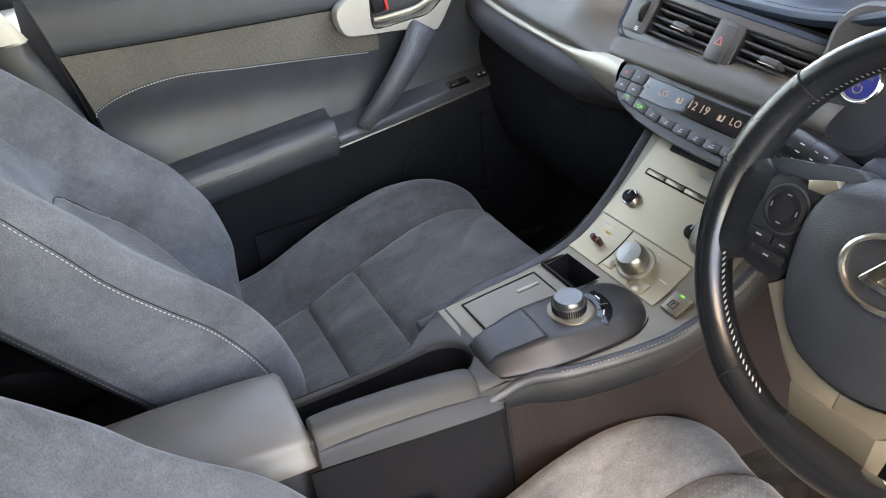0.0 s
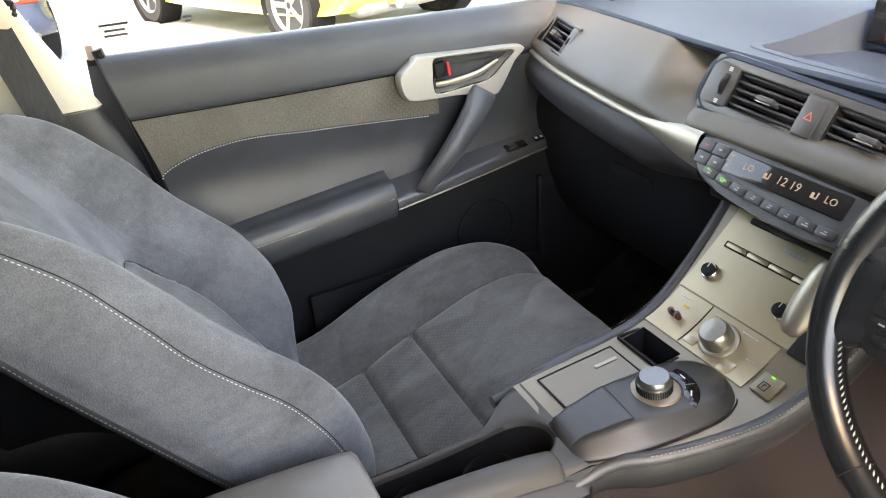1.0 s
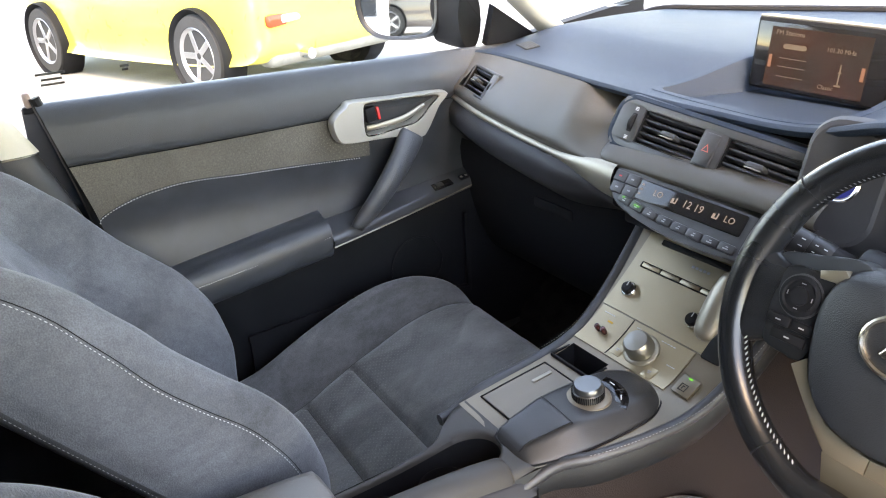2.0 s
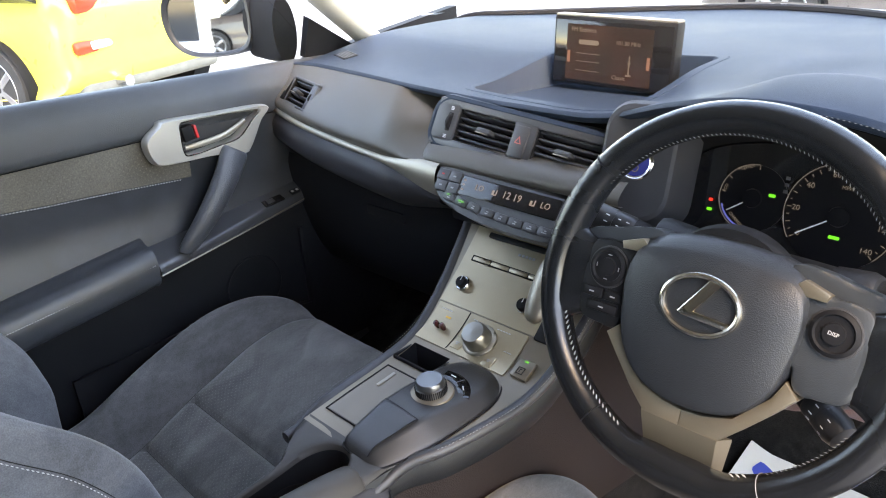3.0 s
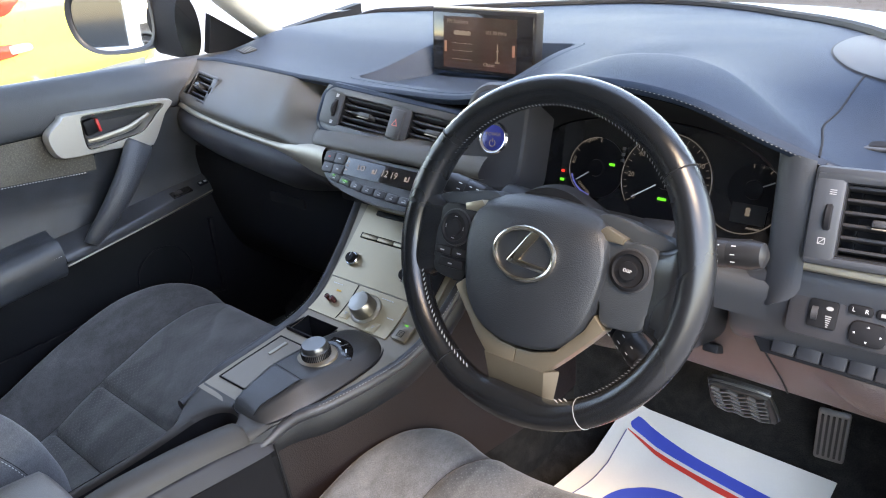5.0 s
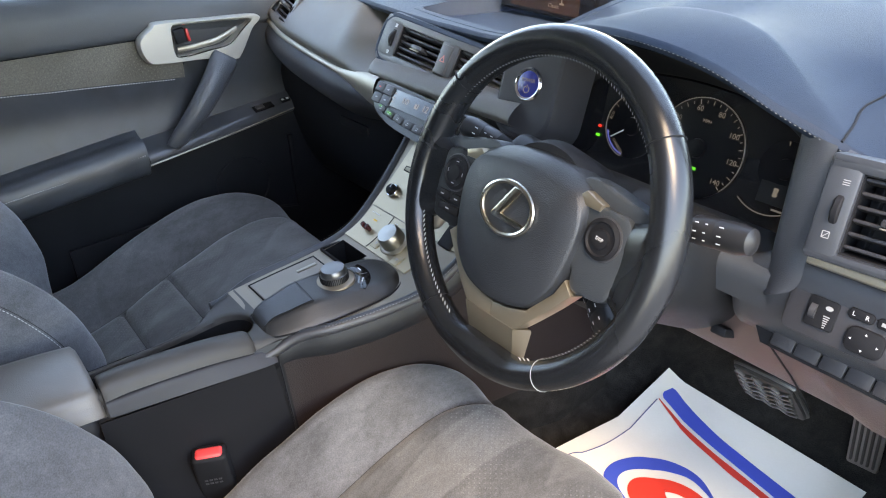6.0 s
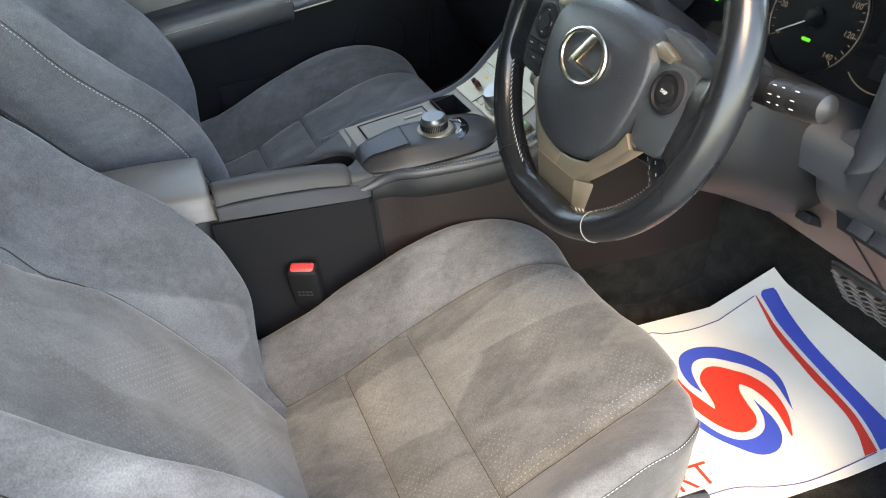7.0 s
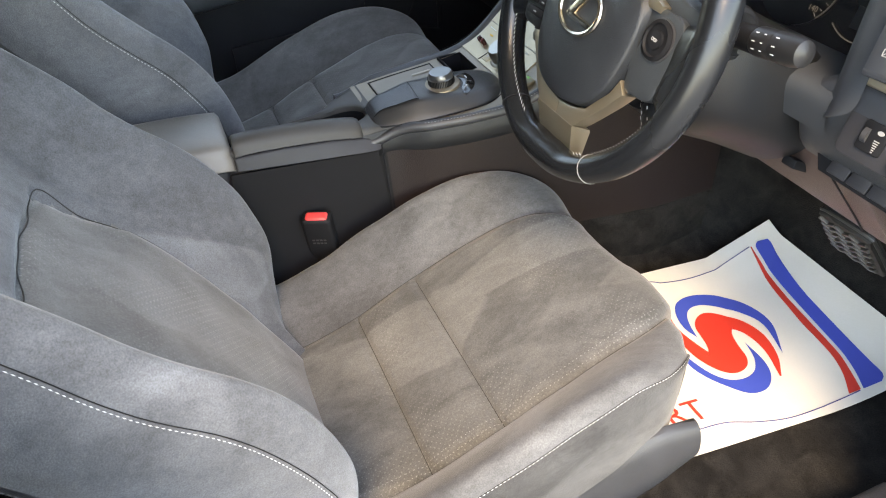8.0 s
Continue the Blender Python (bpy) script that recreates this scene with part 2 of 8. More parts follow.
def dotted(mat, pitch=0.0075, radius=0.14, color=(0.30, 0.30, 0.29), upright=False, strength=0.75, lean=0.55, squash=1.0):
    """Adds a staggered lattice of small pale perforations, seen along z of the object's axes, fading in and out with the nap."""
    nt = mat.node_tree
    p = nt.nodes["Principled BSDF"]
    add, link = nt.nodes.new, nt.links.new
    old = p.inputs["Base Color"].links[0].from_socket
    co = add("ShaderNodeTexCoord")
    sep = add("ShaderNodeSeparateXYZ")
    link(co.outputs["Object"], sep.inputs["Vector"])

    def math_node(op, a, b=None):
        n = add("ShaderNodeMath")
        n.operation = op
        for k, v in enumerate((a, b)):
            if v is None:
                continue
            if isinstance(v, (int, float)):
                n.inputs[k].default_value = v
            else:
                link(v, n.inputs[k])
        return n.outputs[0]
    u, v = sep.outputs["X"], math_node("MULTIPLY", math_node("ADD", sep.outputs["Y"], math_node("MULTIPLY", sep.outputs["Z"], lean)), squash)
    if upright:
        u, v = sep.outputs["Y"], sep.outputs["Z"]
    a = math_node("DIVIDE", math_node("ADD", u, v), pitch * 1.414)
    b = math_node("DIVIDE", math_node("SUBTRACT", u, v), pitch * 1.414)
    fa = math_node("SUBTRACT", math_node("FRACT", a), 0.5)
    fb = math_node("SUBTRACT", math_node("FRACT", b), 0.5)
    r2 = math_node("ADD", math_node("MULTIPLY", fa, fa), math_node("MULTIPLY", fb, fb))
    on = math_node("LESS_THAN", r2, radius * radius)
    mask = add("ShaderNodeTexNoise")
    mask.inputs["Scale"].default_value = 7
    link(co.outputs["Object"], mask.inputs["Vector"])
    soft = add("ShaderNodeMapRange")
    soft.inputs["From Min"].default_value, soft.inputs["From Max"].default_value = 0.42, 0.62
    soft.inputs["To Max"].default_value = strength
    link(mask.outputs["Fac"], soft.inputs["Value"])
    mix = add("ShaderNodeMix")
    mix.data_type = "RGBA"
    link(math_node("MULTIPLY", on, soft.outputs["Result"]), mix.inputs["Factor"])
    link(old, mix.inputs["A"])
    mix.inputs["B"].default_value = (*color, 1)
    link(mix.outputs["Result"], p.inputs["Base Color"])
    return mat


def brushed(mat, dark=0.82, light=1.20):
    """Adds the smears of a brushed nap: strokes that lie lighter or darker."""
    nt = mat.node_tree
    p = nt.nodes["Principled BSDF"]
    add, link = nt.nodes.new, nt.links.new
    old = p.inputs["Base Color"].links[0].from_socket
    co = add("ShaderNodeTexCoord")
    fac = []
    for scale, stretch, dist in ((7, (1.0, 0.40, 0.6), 1.6), (30, (1.0, 0.24, 0.40), 1.0), (150, (1.0, 0.6, 0.7), 0.4)):
        mp, nz = add("ShaderNodeMapping"), add("ShaderNodeTexNoise")
        mp.inputs["Scale"].default_value = stretch
        mp.inputs["Rotation"].default_value = (0.4, 0.3, 0.7)
        nz.inputs["Scale"].default_value, nz.inputs["Detail"].default_value, nz.inputs["Distortion"].default_value = scale, 5, dist
        nz.inputs["Roughness"].default_value = 0.66
        link(co.outputs["Object"], mp.inputs["Vector"])
        link(mp.outputs["Vector"], nz.inputs["Vector"])
        fac.append(nz.outputs["Fac"])
    total = fac[0]
    for weight, f in ((0.5, fac[1]), (0.45, fac[2])):
        s = add("ShaderNodeMath")
        s.operation = "MULTIPLY_ADD"
        s.inputs[1].default_value = weight
        link(f, s.inputs[0])
        link(total, s.inputs[2])
        total = s.outputs[0]
    # swipes left by a hand, with crisp borders
    mp, vo, sp = add("ShaderNodeMapping"), add("ShaderNodeTexVoronoi"), add("ShaderNodeSeparateColor")
    mp.inputs["Scale"].default_value = (1.0, 0.34, 0.55)
    mp.inputs["Rotation"].default_value = (0.5, -0.2, -0.6)
    vo.feature = "SMOOTH_F1"
    vo.inputs["Scale"].default_value, vo.inputs["Smoothness"].default_value = 15, 0.12
    link(co.outputs["Object"], mp.inputs["Vector"])
    link(mp.outputs["Vector"], vo.inputs["Vector"])
    link(vo.outputs["Color"], sp.inputs["Color"])
    s = add("ShaderNodeMath")
    s.operation = "MULTIPLY_ADD"
    s.inputs[1].default_value = 0.36
    link(sp.outputs["Red"], s.inputs[0])
    link(total, s.inputs[2])
    total = s.outputs[0]
    r = add("ShaderNodeMapRange")
    r.inputs["From Min"].default_value, r.inputs["From Max"].default_value = 0.88, 1.42
    r.inputs["To Min"].default_value, r.inputs["To Max"].default_value = dark, light
    link(total, r.inputs["Value"])
    v = add("ShaderNodeVectorMath")
    v.operation = "SCALE"
    link(old, v.inputs[0])
    link(r.outputs["Result"], v.inputs["Scale"])
    link(v.outputs["Vector"], p.inputs["Base Color"])
    return mat


def glow(name, color, strength):
    """A lit display colour on a black ground."""
    mat = plain(name, (0.02, 0.02, 0.02), 0.3)
    p = mat.node_tree.nodes["Principled BSDF"]
    p.inputs["Emission Color"].default_value = (*color, 1)
    p.inputs["Emission Strength"].default_value = strength
    return mat


SUEDE = brushed(material("grey_suede", (0.098, 0.102, 0.112), 0.92, grain=0.5, grain_size=620, bump=0.0008, tint=0.1, tint_size=11, sheen=0.25, spec=0.15), 0.68, 1.34)
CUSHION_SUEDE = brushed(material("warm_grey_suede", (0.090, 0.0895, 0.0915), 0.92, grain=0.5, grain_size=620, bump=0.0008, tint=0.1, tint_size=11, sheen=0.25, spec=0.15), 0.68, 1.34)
# CUSHION_SUEDE at half strength: the bolster's shaded flank put into colour
SHADED_SUEDE = brushed(material("shaded_side_suede", (0.046, 0.045, 0.045), 0.92, grain=0.5, grain_size=620, bump=0.0008, tint=0.12, tint_size=16, sheen=0.2, spec=0.15), 0.60, 1.45)
SUEDE_DOTS = dotted(brushed(material("perforated_suede", (0.098, 0.098, 0.097), 0.92, grain=0.55, grain_size=620, bump=0.0009, tint=0.1, tint_size=11, sheen=0.3, spec=0.15), 0.70, 1.32), strength=0.30)
BACK_DOTS = dotted(brushed(material("perforated_back_suede", (0.098, 0.099, 0.101), 0.92, grain=0.55, grain_size=620, bump=0.0006, tint=0.1, tint_size=11, sheen=0.3, spec=0.15), 0.76, 1.27), strength=0.55, lean=-1.43, squash=0.574)
LEATHER = material("black_leather", (0.032, 0.033, 0.037), 0.36, kind="voronoi", grain_size=1100, bump=0.0003, tint=0.15, tint_size=14)
RIM_LEATHER = material("worn_rim_leather", (0.0075, 0.0085, 0.0100), 0.25, kind="voronoi", grain_size=1300, bump=0.0001, tint=0.08, tint_size=9, rough_var=0.14)
DOOR_LEATHER = material("smooth_door_leather", (0.032, 0.036, 0.043), 0.36, kind="voronoi", grain_size=1100, bump=0.0003, tint=0.12, tint_size=14, spec=0.6)
# dark plastic with the sky's blue reflection mixed into its base colour
SOFT = material("sky_tinted_dash_plastic", (0.016, 0.026, 0.043), 0.56, kind="voronoi", grain_size=900, bump=0.0004, tint=0.1, tint_size=6, spec=0.12)
DOOR_SOFT = material("soft_door_top", (0.046, 0.050, 0.056), 0.44, kind="voronoi", grain_size=900, bump=0.0004, tint=0.1, tint_size=6, spec=0.35)
PLASTIC = material("dark_grained_plastic", (0.034, 0.034, 0.037), 0.42, kind="voronoi", grain_size=1000, bump=0.0003, tint=0.12, tint_size=10)
SILL_GREY = material("grey_bezel_plastic", (0.036, 0.041, 0.048), 0.42, kind="voronoi", grain_size=1000, bump=0.0002, tint=0.1, tint_size=8)
FASCIA_GREY = material("grained_driver_fascia", (0.030, 0.034, 0.041), 0.44, kind="voronoi", grain_size=1500, bump=0.0002, tint=0.1, tint_size=8, spec=0.5)
MATT = material("matt_dark_plastic", (0.027, 0.027, 0.031), 0.50, kind="voronoi", grain_size=1100, bump=0.0002, tint=0.1, tint_size=8, spec=0.3)
FASCIA = material("warm_grained_fascia", (0.056, 0.048, 0.039), 0.42, kind="voronoi", grain_size=1000, bump=0.0003, tint=0.1, tint_size=8)
BLACK = material("matt_black_plastic", (0.0095, 0.0098, 0.0115), 0.6, grain_size=500, bump=0.0002, spec=0.15)
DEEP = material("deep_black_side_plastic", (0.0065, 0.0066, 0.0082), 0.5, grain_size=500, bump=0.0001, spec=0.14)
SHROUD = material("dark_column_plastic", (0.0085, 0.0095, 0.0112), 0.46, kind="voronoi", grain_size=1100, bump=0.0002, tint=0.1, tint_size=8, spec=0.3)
PALM = material("dark_palm_rest", (0.022, 0.021, 0.021), 0.36, kind="voronoi", grain_size=1300, bump=0.0002, tint=0.1, tint_size=12)
SEAM_SHADE = plain("dark_seam_cloth", (0.03, 0.03, 0.03), 0.9)
GLOSS = plain("gloss_black", (0.01, 0.01, 0.011), 0.08)
CHAMPAGNE = material("champagne_panel", (0.34, 0.275, 0.185), 0.32, metal=0.6, grain=0.2, grain_size=1500, bump=0.0001, tint=0.06, tint_size=5)
CONSOLE = material("satin_grey_console_plastic", (0.185, 0.150, 0.112), 0.37, metal=0.5, grain=0.1, grain_size=1200, bump=0.0001, tint=0.08, tint_size=6)
SILVER = material("satin_silver_trim", (0.33, 0.295, 0.24), 0.42, metal=0.75, grain=0.1, grain_size=1500, tint=0.05, tint_size=6)
HANDLE_SILVER = material("pale_handle_silver", (0.47, 0.445, 0.40), 0.42, metal=0.6, grain=0.1, grain_size=1500, tint=0.05, tint_size=6)
CHROME = plain("bright_chrome", (0.75, 0.74, 0.72), 0.12, 1.0)
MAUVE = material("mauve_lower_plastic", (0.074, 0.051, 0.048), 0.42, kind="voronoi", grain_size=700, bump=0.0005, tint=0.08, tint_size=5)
# dark plastic; the mauve stands in for light bounced off the mat
SIDE_BOUNCE = material("bounce_tinted_side_plastic", (0.0135, 0.0090, 0.0088), 0.50, spec=0.2, kind="voronoi", grain_size=700, bump=0.0005, tint=0.1, tint_size=5)
CREAM = material("cream_pillar_trim", (0.62, 0.58, 0.50), 0.7, grain=0.1, grain_size=600, bump=0.0003, tint=0.04)
CARPET = material("black_carpet", (0.016, 0.0152, 0.0145), 0.95, grain=0.9, grain_size=520, bump=0.003, tint=0.3, tint_size=30, spec=0.1)
DOOR_CLOTH = dotted(material("embossed_door_cloth", (0.105, 0.095, 0.080), 0.8, grain=0.6, grain_size=420, bump=0.0008, tint=0.1, sheen=0.2), pitch=0.0085, radius=0.16, color=(0.17, 0.155, 0.135), upright=True)
THREAD = plain("pale_thread", (0.52, 0.52, 0.52), 0.7)
DULL_THREAD = plain("dull_thread", (0.26, 0.26, 0.26), 0.7)
ICON = plain("grey_icon_ink", (0.30, 0.30, 0.30), 0.6)
BELT = material("black_belt_webbing", (0.03, 0.032, 0.036), 0.7, grain=0.5, grain_size=300, bump=0.0005, stretch=(1, 1, 0.1))
RED = plain("red_plastic", (0.62, 0.03, 0.03), 0.35)
WHITE_INK = plain("white_ink", (0.55, 0.55, 0.55), 0.6)
WHEEL_SILVER = material("champagne_spoke_metal", (0.30, 0.258, 0.195), 0.36, metal=0.8, grain=0.1, grain_size=1500, tint=0.05)


# ---- outside: ground ----
PAVING = material("sunlit_paving", (0.27, 0.27, 0.262), 0.9, grain=0.5, grain_size=60, bump=0.004, tint=0.2, tint_size=0.6, spec=0.2)
solid("ground", ([(-400, -400, 0), (400, -400, 0), (400, 400, 0), (-400, 400, 0)], [(0, 1, 2, 3)]), PAVING,
      "sunlit pale paved forecourt around the parked cars", "ground", "structure")


# ---- the car's shell ----
def plate(points, d, mat, name, label, sharp=40):
    return solid(name, thick((points, [tuple(range(len(points)))]), d), mat, label, "car body", "structure", sharp=sharp)


def floor_z(y):
    return curve1(y, [-1.4, -0.45, -0.35, 0.0, 0.6, 0.9, 1.06, 1.22, 1.36], [0.34, 0.34, 0.19, 0.185, 0.19, 0.195, 0.235, 0.38, 0.60])


rows = [[(x, y, float(floor_z(y)) + 0.10 * float(sstep(0.19, 0.08, abs(x))) * float(sstep(1.5, 1.2, y))) for x in np.linspace(-0.78, 0.74, 60)] for y in np.linspace(-1.4, 1.36, 90)]
solid("floor", grid(rows), CARPET, "black ribbed carpet in the footwells of the car", "car floor", "structure")

# sills along the door openings
for side in (-1, 1):
    sec = [[(side * x, y, z) for x, z in ((0.715, 0.17), (0.72, 0.25), (0.745, 0.285), (0.78, 0.29), (0.82, 0.275), (0.84, 0.23), (0.83, 0.15), (0.76, 0.13))] for y in (-1.3, -0.2, 0.5, 1.0)]
    solid("sill_left" if side < 0 else "sill_right", loft(sec, 40, 12), PLASTIC, "dark plastic door sill trim of the car", "door sill", "structure")

# roof, pillars, rear end
rf = [[(x, y, float(curve1(y, [-1.5, -0.8, -0.2, 0.35, 0.72], [1.22, 1.36, 1.42, 1.40, 1.325])) - 0.32 * abs(x) ** 3) for x in np.linspace(-0.62, 0.66, 25)] for y in np.linspace(-1.5, 0.72, 30)]
solid("ceiling", thick(grid(rf), 0.03), CREAM, "pale headliner under the car roof", "ceiling", "structure")


def pillar(name, pts, w, mat, label, flat=0.5):
    return solid(name, tube(spline(pts, 26), w, 14, flat=flat, up=(0, 0.6, 0.8)), mat, label, "car pillar", "structure")


for side, tag in ((-1, "left"), (1, "right")):
    pillar("a_pillar_" + tag, [(side * 0.735, 1.16, 0.90), (side * 0.705, 0.99, 1.03), (side * 0.655, 0.78, 1.19), (side * 0.60, 0.56, 1.325)], 0.042, CREAM if side < 0 else PLASTIC,
           "pale windscreen pillar trim" if side < 0 else "grey windscreen pillar trim beside the open door")
    e = 0.06 if side > 0 else 0.02
    pillar("roof_rail_" + tag, [(side * 0.60, 0.60, 1.31), (side * (0.60 + e), 0.2, 1.335), (side * (0.60 + e), -0.5, 1.33), (side * 0.60, -1.4, 1.20)], 0.05, CREAM, "pale trim along the roof edge")
# bonnet beyond the windscreen
hood_rows = []
for y, z, w in ((1.40, 0.925, 0.74), (1.66, 0.935, 0.76), (1.9, 0.925, 0.76), (2.15, 0.885, 0.74), (2.35, 0.80, 0.70), (2.42, 0.68, 0.66), (2.44, 0.45, 0.66), (2.42, 0.30, 0.66)):
    hood_rows.append([(-w - 0.03, y, min(z, 0.30)), (-w - 0.02, y, min(z, 0.70))] + [(x * w, y, z - 0.05 * x * x) for x in np.linspace(-1, 1, 20)] + [(w + 0.02, y, min(z, 0.70)), (w + 0.03, y, min(z, 0.30))])
solid("bonnet", thick(grid(hood_rows), 0.02), material("grey_car_paint", (0.10, 0.105, 0.11), 0.3, metal=0.4, tint=0.05), "grey painted bonnet beyond the windscreen", "car body", "structure")
# centre pillar of the passenger side: cream above, dark below
bp = [[(-0.742, -0.30, z), (-0.735, -0.20, z), (-0.715, -0.07 + 0.0 * z, z), (-0.715, yf, z), (-0.75, yf + 0.004, z), (-0.80, -0.1, z)] for z, yf in ((0.20, 0.09), (0.5, 0.085), (0.72, 0.06), (0.868, 0.018))]
solid("b_pillar_lower", loft(bp, 60, 24), PLASTIC, "dark lower trim of the centre pillar", "car pillar", "structure")
bp = [[(-0.742 + k, -0.30, z), (-0.735 + k, -0.20, z), (-0.712 + k, -0.09, z), (-0.712 + k, yf, z), (-0.745 + k, yf + 0.004, z), (-0.80 + k, -0.1, z)] for z, yf, k in ((0.872, 0.020, 0), (1.0, -0.035, 0.02), (1.18, -0.095, 0.06), (1.34, -0.14, 0.12))]
solid("b_pillar_upper", loft(bp, 60, 24), CREAM, "cream upper trim of the centre pillar", "car pillar", "structure")
bp = [[(0.80, -0.30, z), (0.80, yf, z), (0.765, yf + 0.02, z), (0.725, yf - 0.03, z), (0.72, -0.28, z)] for z, yf in ((0.20, 0.05), (0.5, 0.04), (0.75, 0.015), (1.0, -0.06), (1.3, -0.18))]
solid("b_pillar_right", loft(bp, 50, 24), PLASTIC, "dark centre pillar trim beside the open driver's door", "car pillar", "structure")
# closed rear half, out of view; near-black colours stand in for its shadow
for side, tag in ((-1, "left"), (1, "right")):
    plate([(side * 0.745, -1.45, 0.15), (side * 0.745, -0.2, 0.15), (side * 0.745, -0.2, 0.95), (side * 0.745, -1.45, 0.95)], 0.05, DEEP, "rear_door_" + tag, "rear door trim, its shadow painted as near-black")
plate([(-0.75, -1.45, 0.15), (0.75, -1.45, 0.15), (0.75, -1.45, 0.98), (-0.75, -1.45, 0.98)], 0.05, DEEP, "wall_rear", "rear end of the cabin, its shadow painted as near-black")
# opaque matt plates, unseen, added to close the rear window openings
for side, tag in ((-1, "left"), (1, "right")):
    plate([(side * 0.755, -1.45, 0.95), (side * 0.755, -0.25, 0.95), (side * 0.62, -0.25, 1.36), (side * 0.60, -1.45, 1.22)], 0.02, BLACK, "rear_window_" + tag, "opaque dark panel closing the unseen rear window")
plate([(-0.75, -1.45, 0.95), (0.75, -1.45, 0.95), (0.60, -1.47, 1.24), (-0.60, -1.47, 1.24)], 0.02, BLACK, "rear_window_hatch", "opaque dark panel closing the unseen hatch window")
bench = thing("rear_bench", pose(0, -0.9, 0.34), "rear bench seat, its shadow painted as black", "car seat")
part("cushion", box(1.30, 0.50, 0.16, 0.05, pose(0, -0.78, 0.42, 8), 4), CARPET, bench)
part("backrest", box(1.30, 0.16, 0.62, 0.06, pose(0, -1.12, 0.74, -22), 4), CARPET, bench)
# kick panels beside the front footwells
for side, tag in ((-1, "left"), (1, "right")):
    plate([(side * 0.755, 0.86, 0.12), (side * 0.755, 1.44, 0.12), (side * 0.755, 1.44, 0.97), (side * 0.755, 0.86, 0.90)], 0.03, BLACK, "kick_panel_" + tag, "dark kick panel beside the footwell")


# ---- dashboard ----
dash = thing("dashboard", pose(0, 1.0, 0.5), "dark car dashboard with silver trim, vents and a pop-up screen", "dashboard")


def pad_front(x):
    """Where the top pad's edge lies: y and z."""
    y = curve1(x, [-0.76, -0.62, -0.45, -0.25, -0.05, 0.12, 0.20, 0.28, 0.36, 0.46, 0.54, 0.60, 0.76], [0.905, 0.875, 0.845, 0.822, 0.815, 0.805, 0.785, 0.755, 0.742, 0.748, 0.768, 0.79, 0.81])
    z = curve1(x, [-0.76, -0.62, -0.45, -0.25, -0.05, 0.12, 0.20, 0.28, 0.36, 0.46, 0.54, 0.60, 0.76], [0.915, 0.925, 0.927, 0.922, 0.917, 0.925, 0.950, 0.970, 0.976, 0.960, 0.922, 0.896, 0.893])
    return float(y), float(z)


REC = [(-0.172, 0.858), (0.114, 0.838), (0.150, 1.045), (-0.112, 1.030)]     # outline of the screen's recess


def inside(px, py, poly):
    """Signed distance to a convex outline, positive inside."""
    d = 1e9
    for i in range(len(poly)):
        (ax, ay), (bx, by) = poly[i], poly[(i + 1) % len(poly)]
        ex, ey = bx - ax, by - ay
        d = min(d, (ex * (py - ay) - ey * (px - ax)) / math.hypot(ex, ey))
    return d


def glass_foot(x):
    """Where the curved windscreen meets the dash."""
    return float(curve1(x, [-0.76, -0.60, -0.30, 0.0, 0.24, 0.41, 0.52, 0.60, 0.76], [1.30, 1.37, 1.51, 1.60, 1.51, 1.36, 1.22, 1.10, 0.98]))


def pad_z(x, y, yf, zf):
    base = float(curve1(y, [0.70, 0.86, 0.95, 1.05, 1.2, 1.43], [0.905, 0.926, 0.945, 0.958, 0.962, 0.955]))
    w = float(sstep(0.0, 0.20, y - yf))
    z = zf * (1 - w) + base * w
    z += 0.030 * math.exp(-((x - 0.35) / 0.13) ** 2) * float(sstep(1.15, 0.86, y)) * w
    h = float(sstep(0.24, 0.33, x) * sstep(0.60, 0.54, x))
    if h > 0:          # hood over the dials: a crowned lip up to a crease, then a fall to the windscreen
        yc = float(curve1(x, [0.24, 0.29, 0.33, 0.38, 0.44, 0.50, 0.55, 0.60], [0.765, 0.808, 0.842, 0.862, 0.856, 0.830, 0.805, 0.800]))
        u = min(max((y - yf) / max(yc - yf, 0.02), 0.0), 1.0)
        zh = zf + 0.010 * math.sin(u * 1.57)
        if y > yc:
            zh = base + (zf + 0.010 - base) * max(0.0, 1 - (y - yc) / 0.22) ** 1.8
        z = z * (1 - h) + zh * h
    z -= 0.05 * float(sstep(0.60, 0.78, abs(x))) * float(sstep(0.85, 1.2, y))
    return z


rows = []
for y_step in range(-4, 96):
    row = []
    for x in np.linspace(-0.76, 0.76, 236):
        yf, zf = pad_front(x)
        if y_step < 0:
            dy, dz = ((0.030, -0.016), (0.016, -0.016), (0.005, -0.012), (0.0005, -0.005))[y_step + 4]
            row.append((x, yf + dy, zf + dz))
        else:
            y = yf + 0.004 + (glass_foot(x) - yf) * (y_step / 95) ** 1.25
            row.append((x, y, pad_z(x, y, yf, zf)))
    rows.append(row)
g = grid(rows)
n_x = 236
keep = [f for f in g[1] if f[0] // n_x < 5 or inside(np.mean([g[0][i][0] for i in f]), np.mean([g[0][i][1] for i in f]), REC) < -0.006]
part("top_pad", (g[0], keep), SOFT, dash, "soft dark dash top, the sky's reflection tinted into its colour", sharp=60)
# windscreen base strip
part("windscreen_seal", tube([(x, glass_foot(x) + 0.004, pad_z(x, glass_foot(x), *pad_front(x)) + 0.002) for x in np.linspace(-0.75, 0.75, 60)], 0.009, 8), BLACK, dash, "black seal along the windscreen")


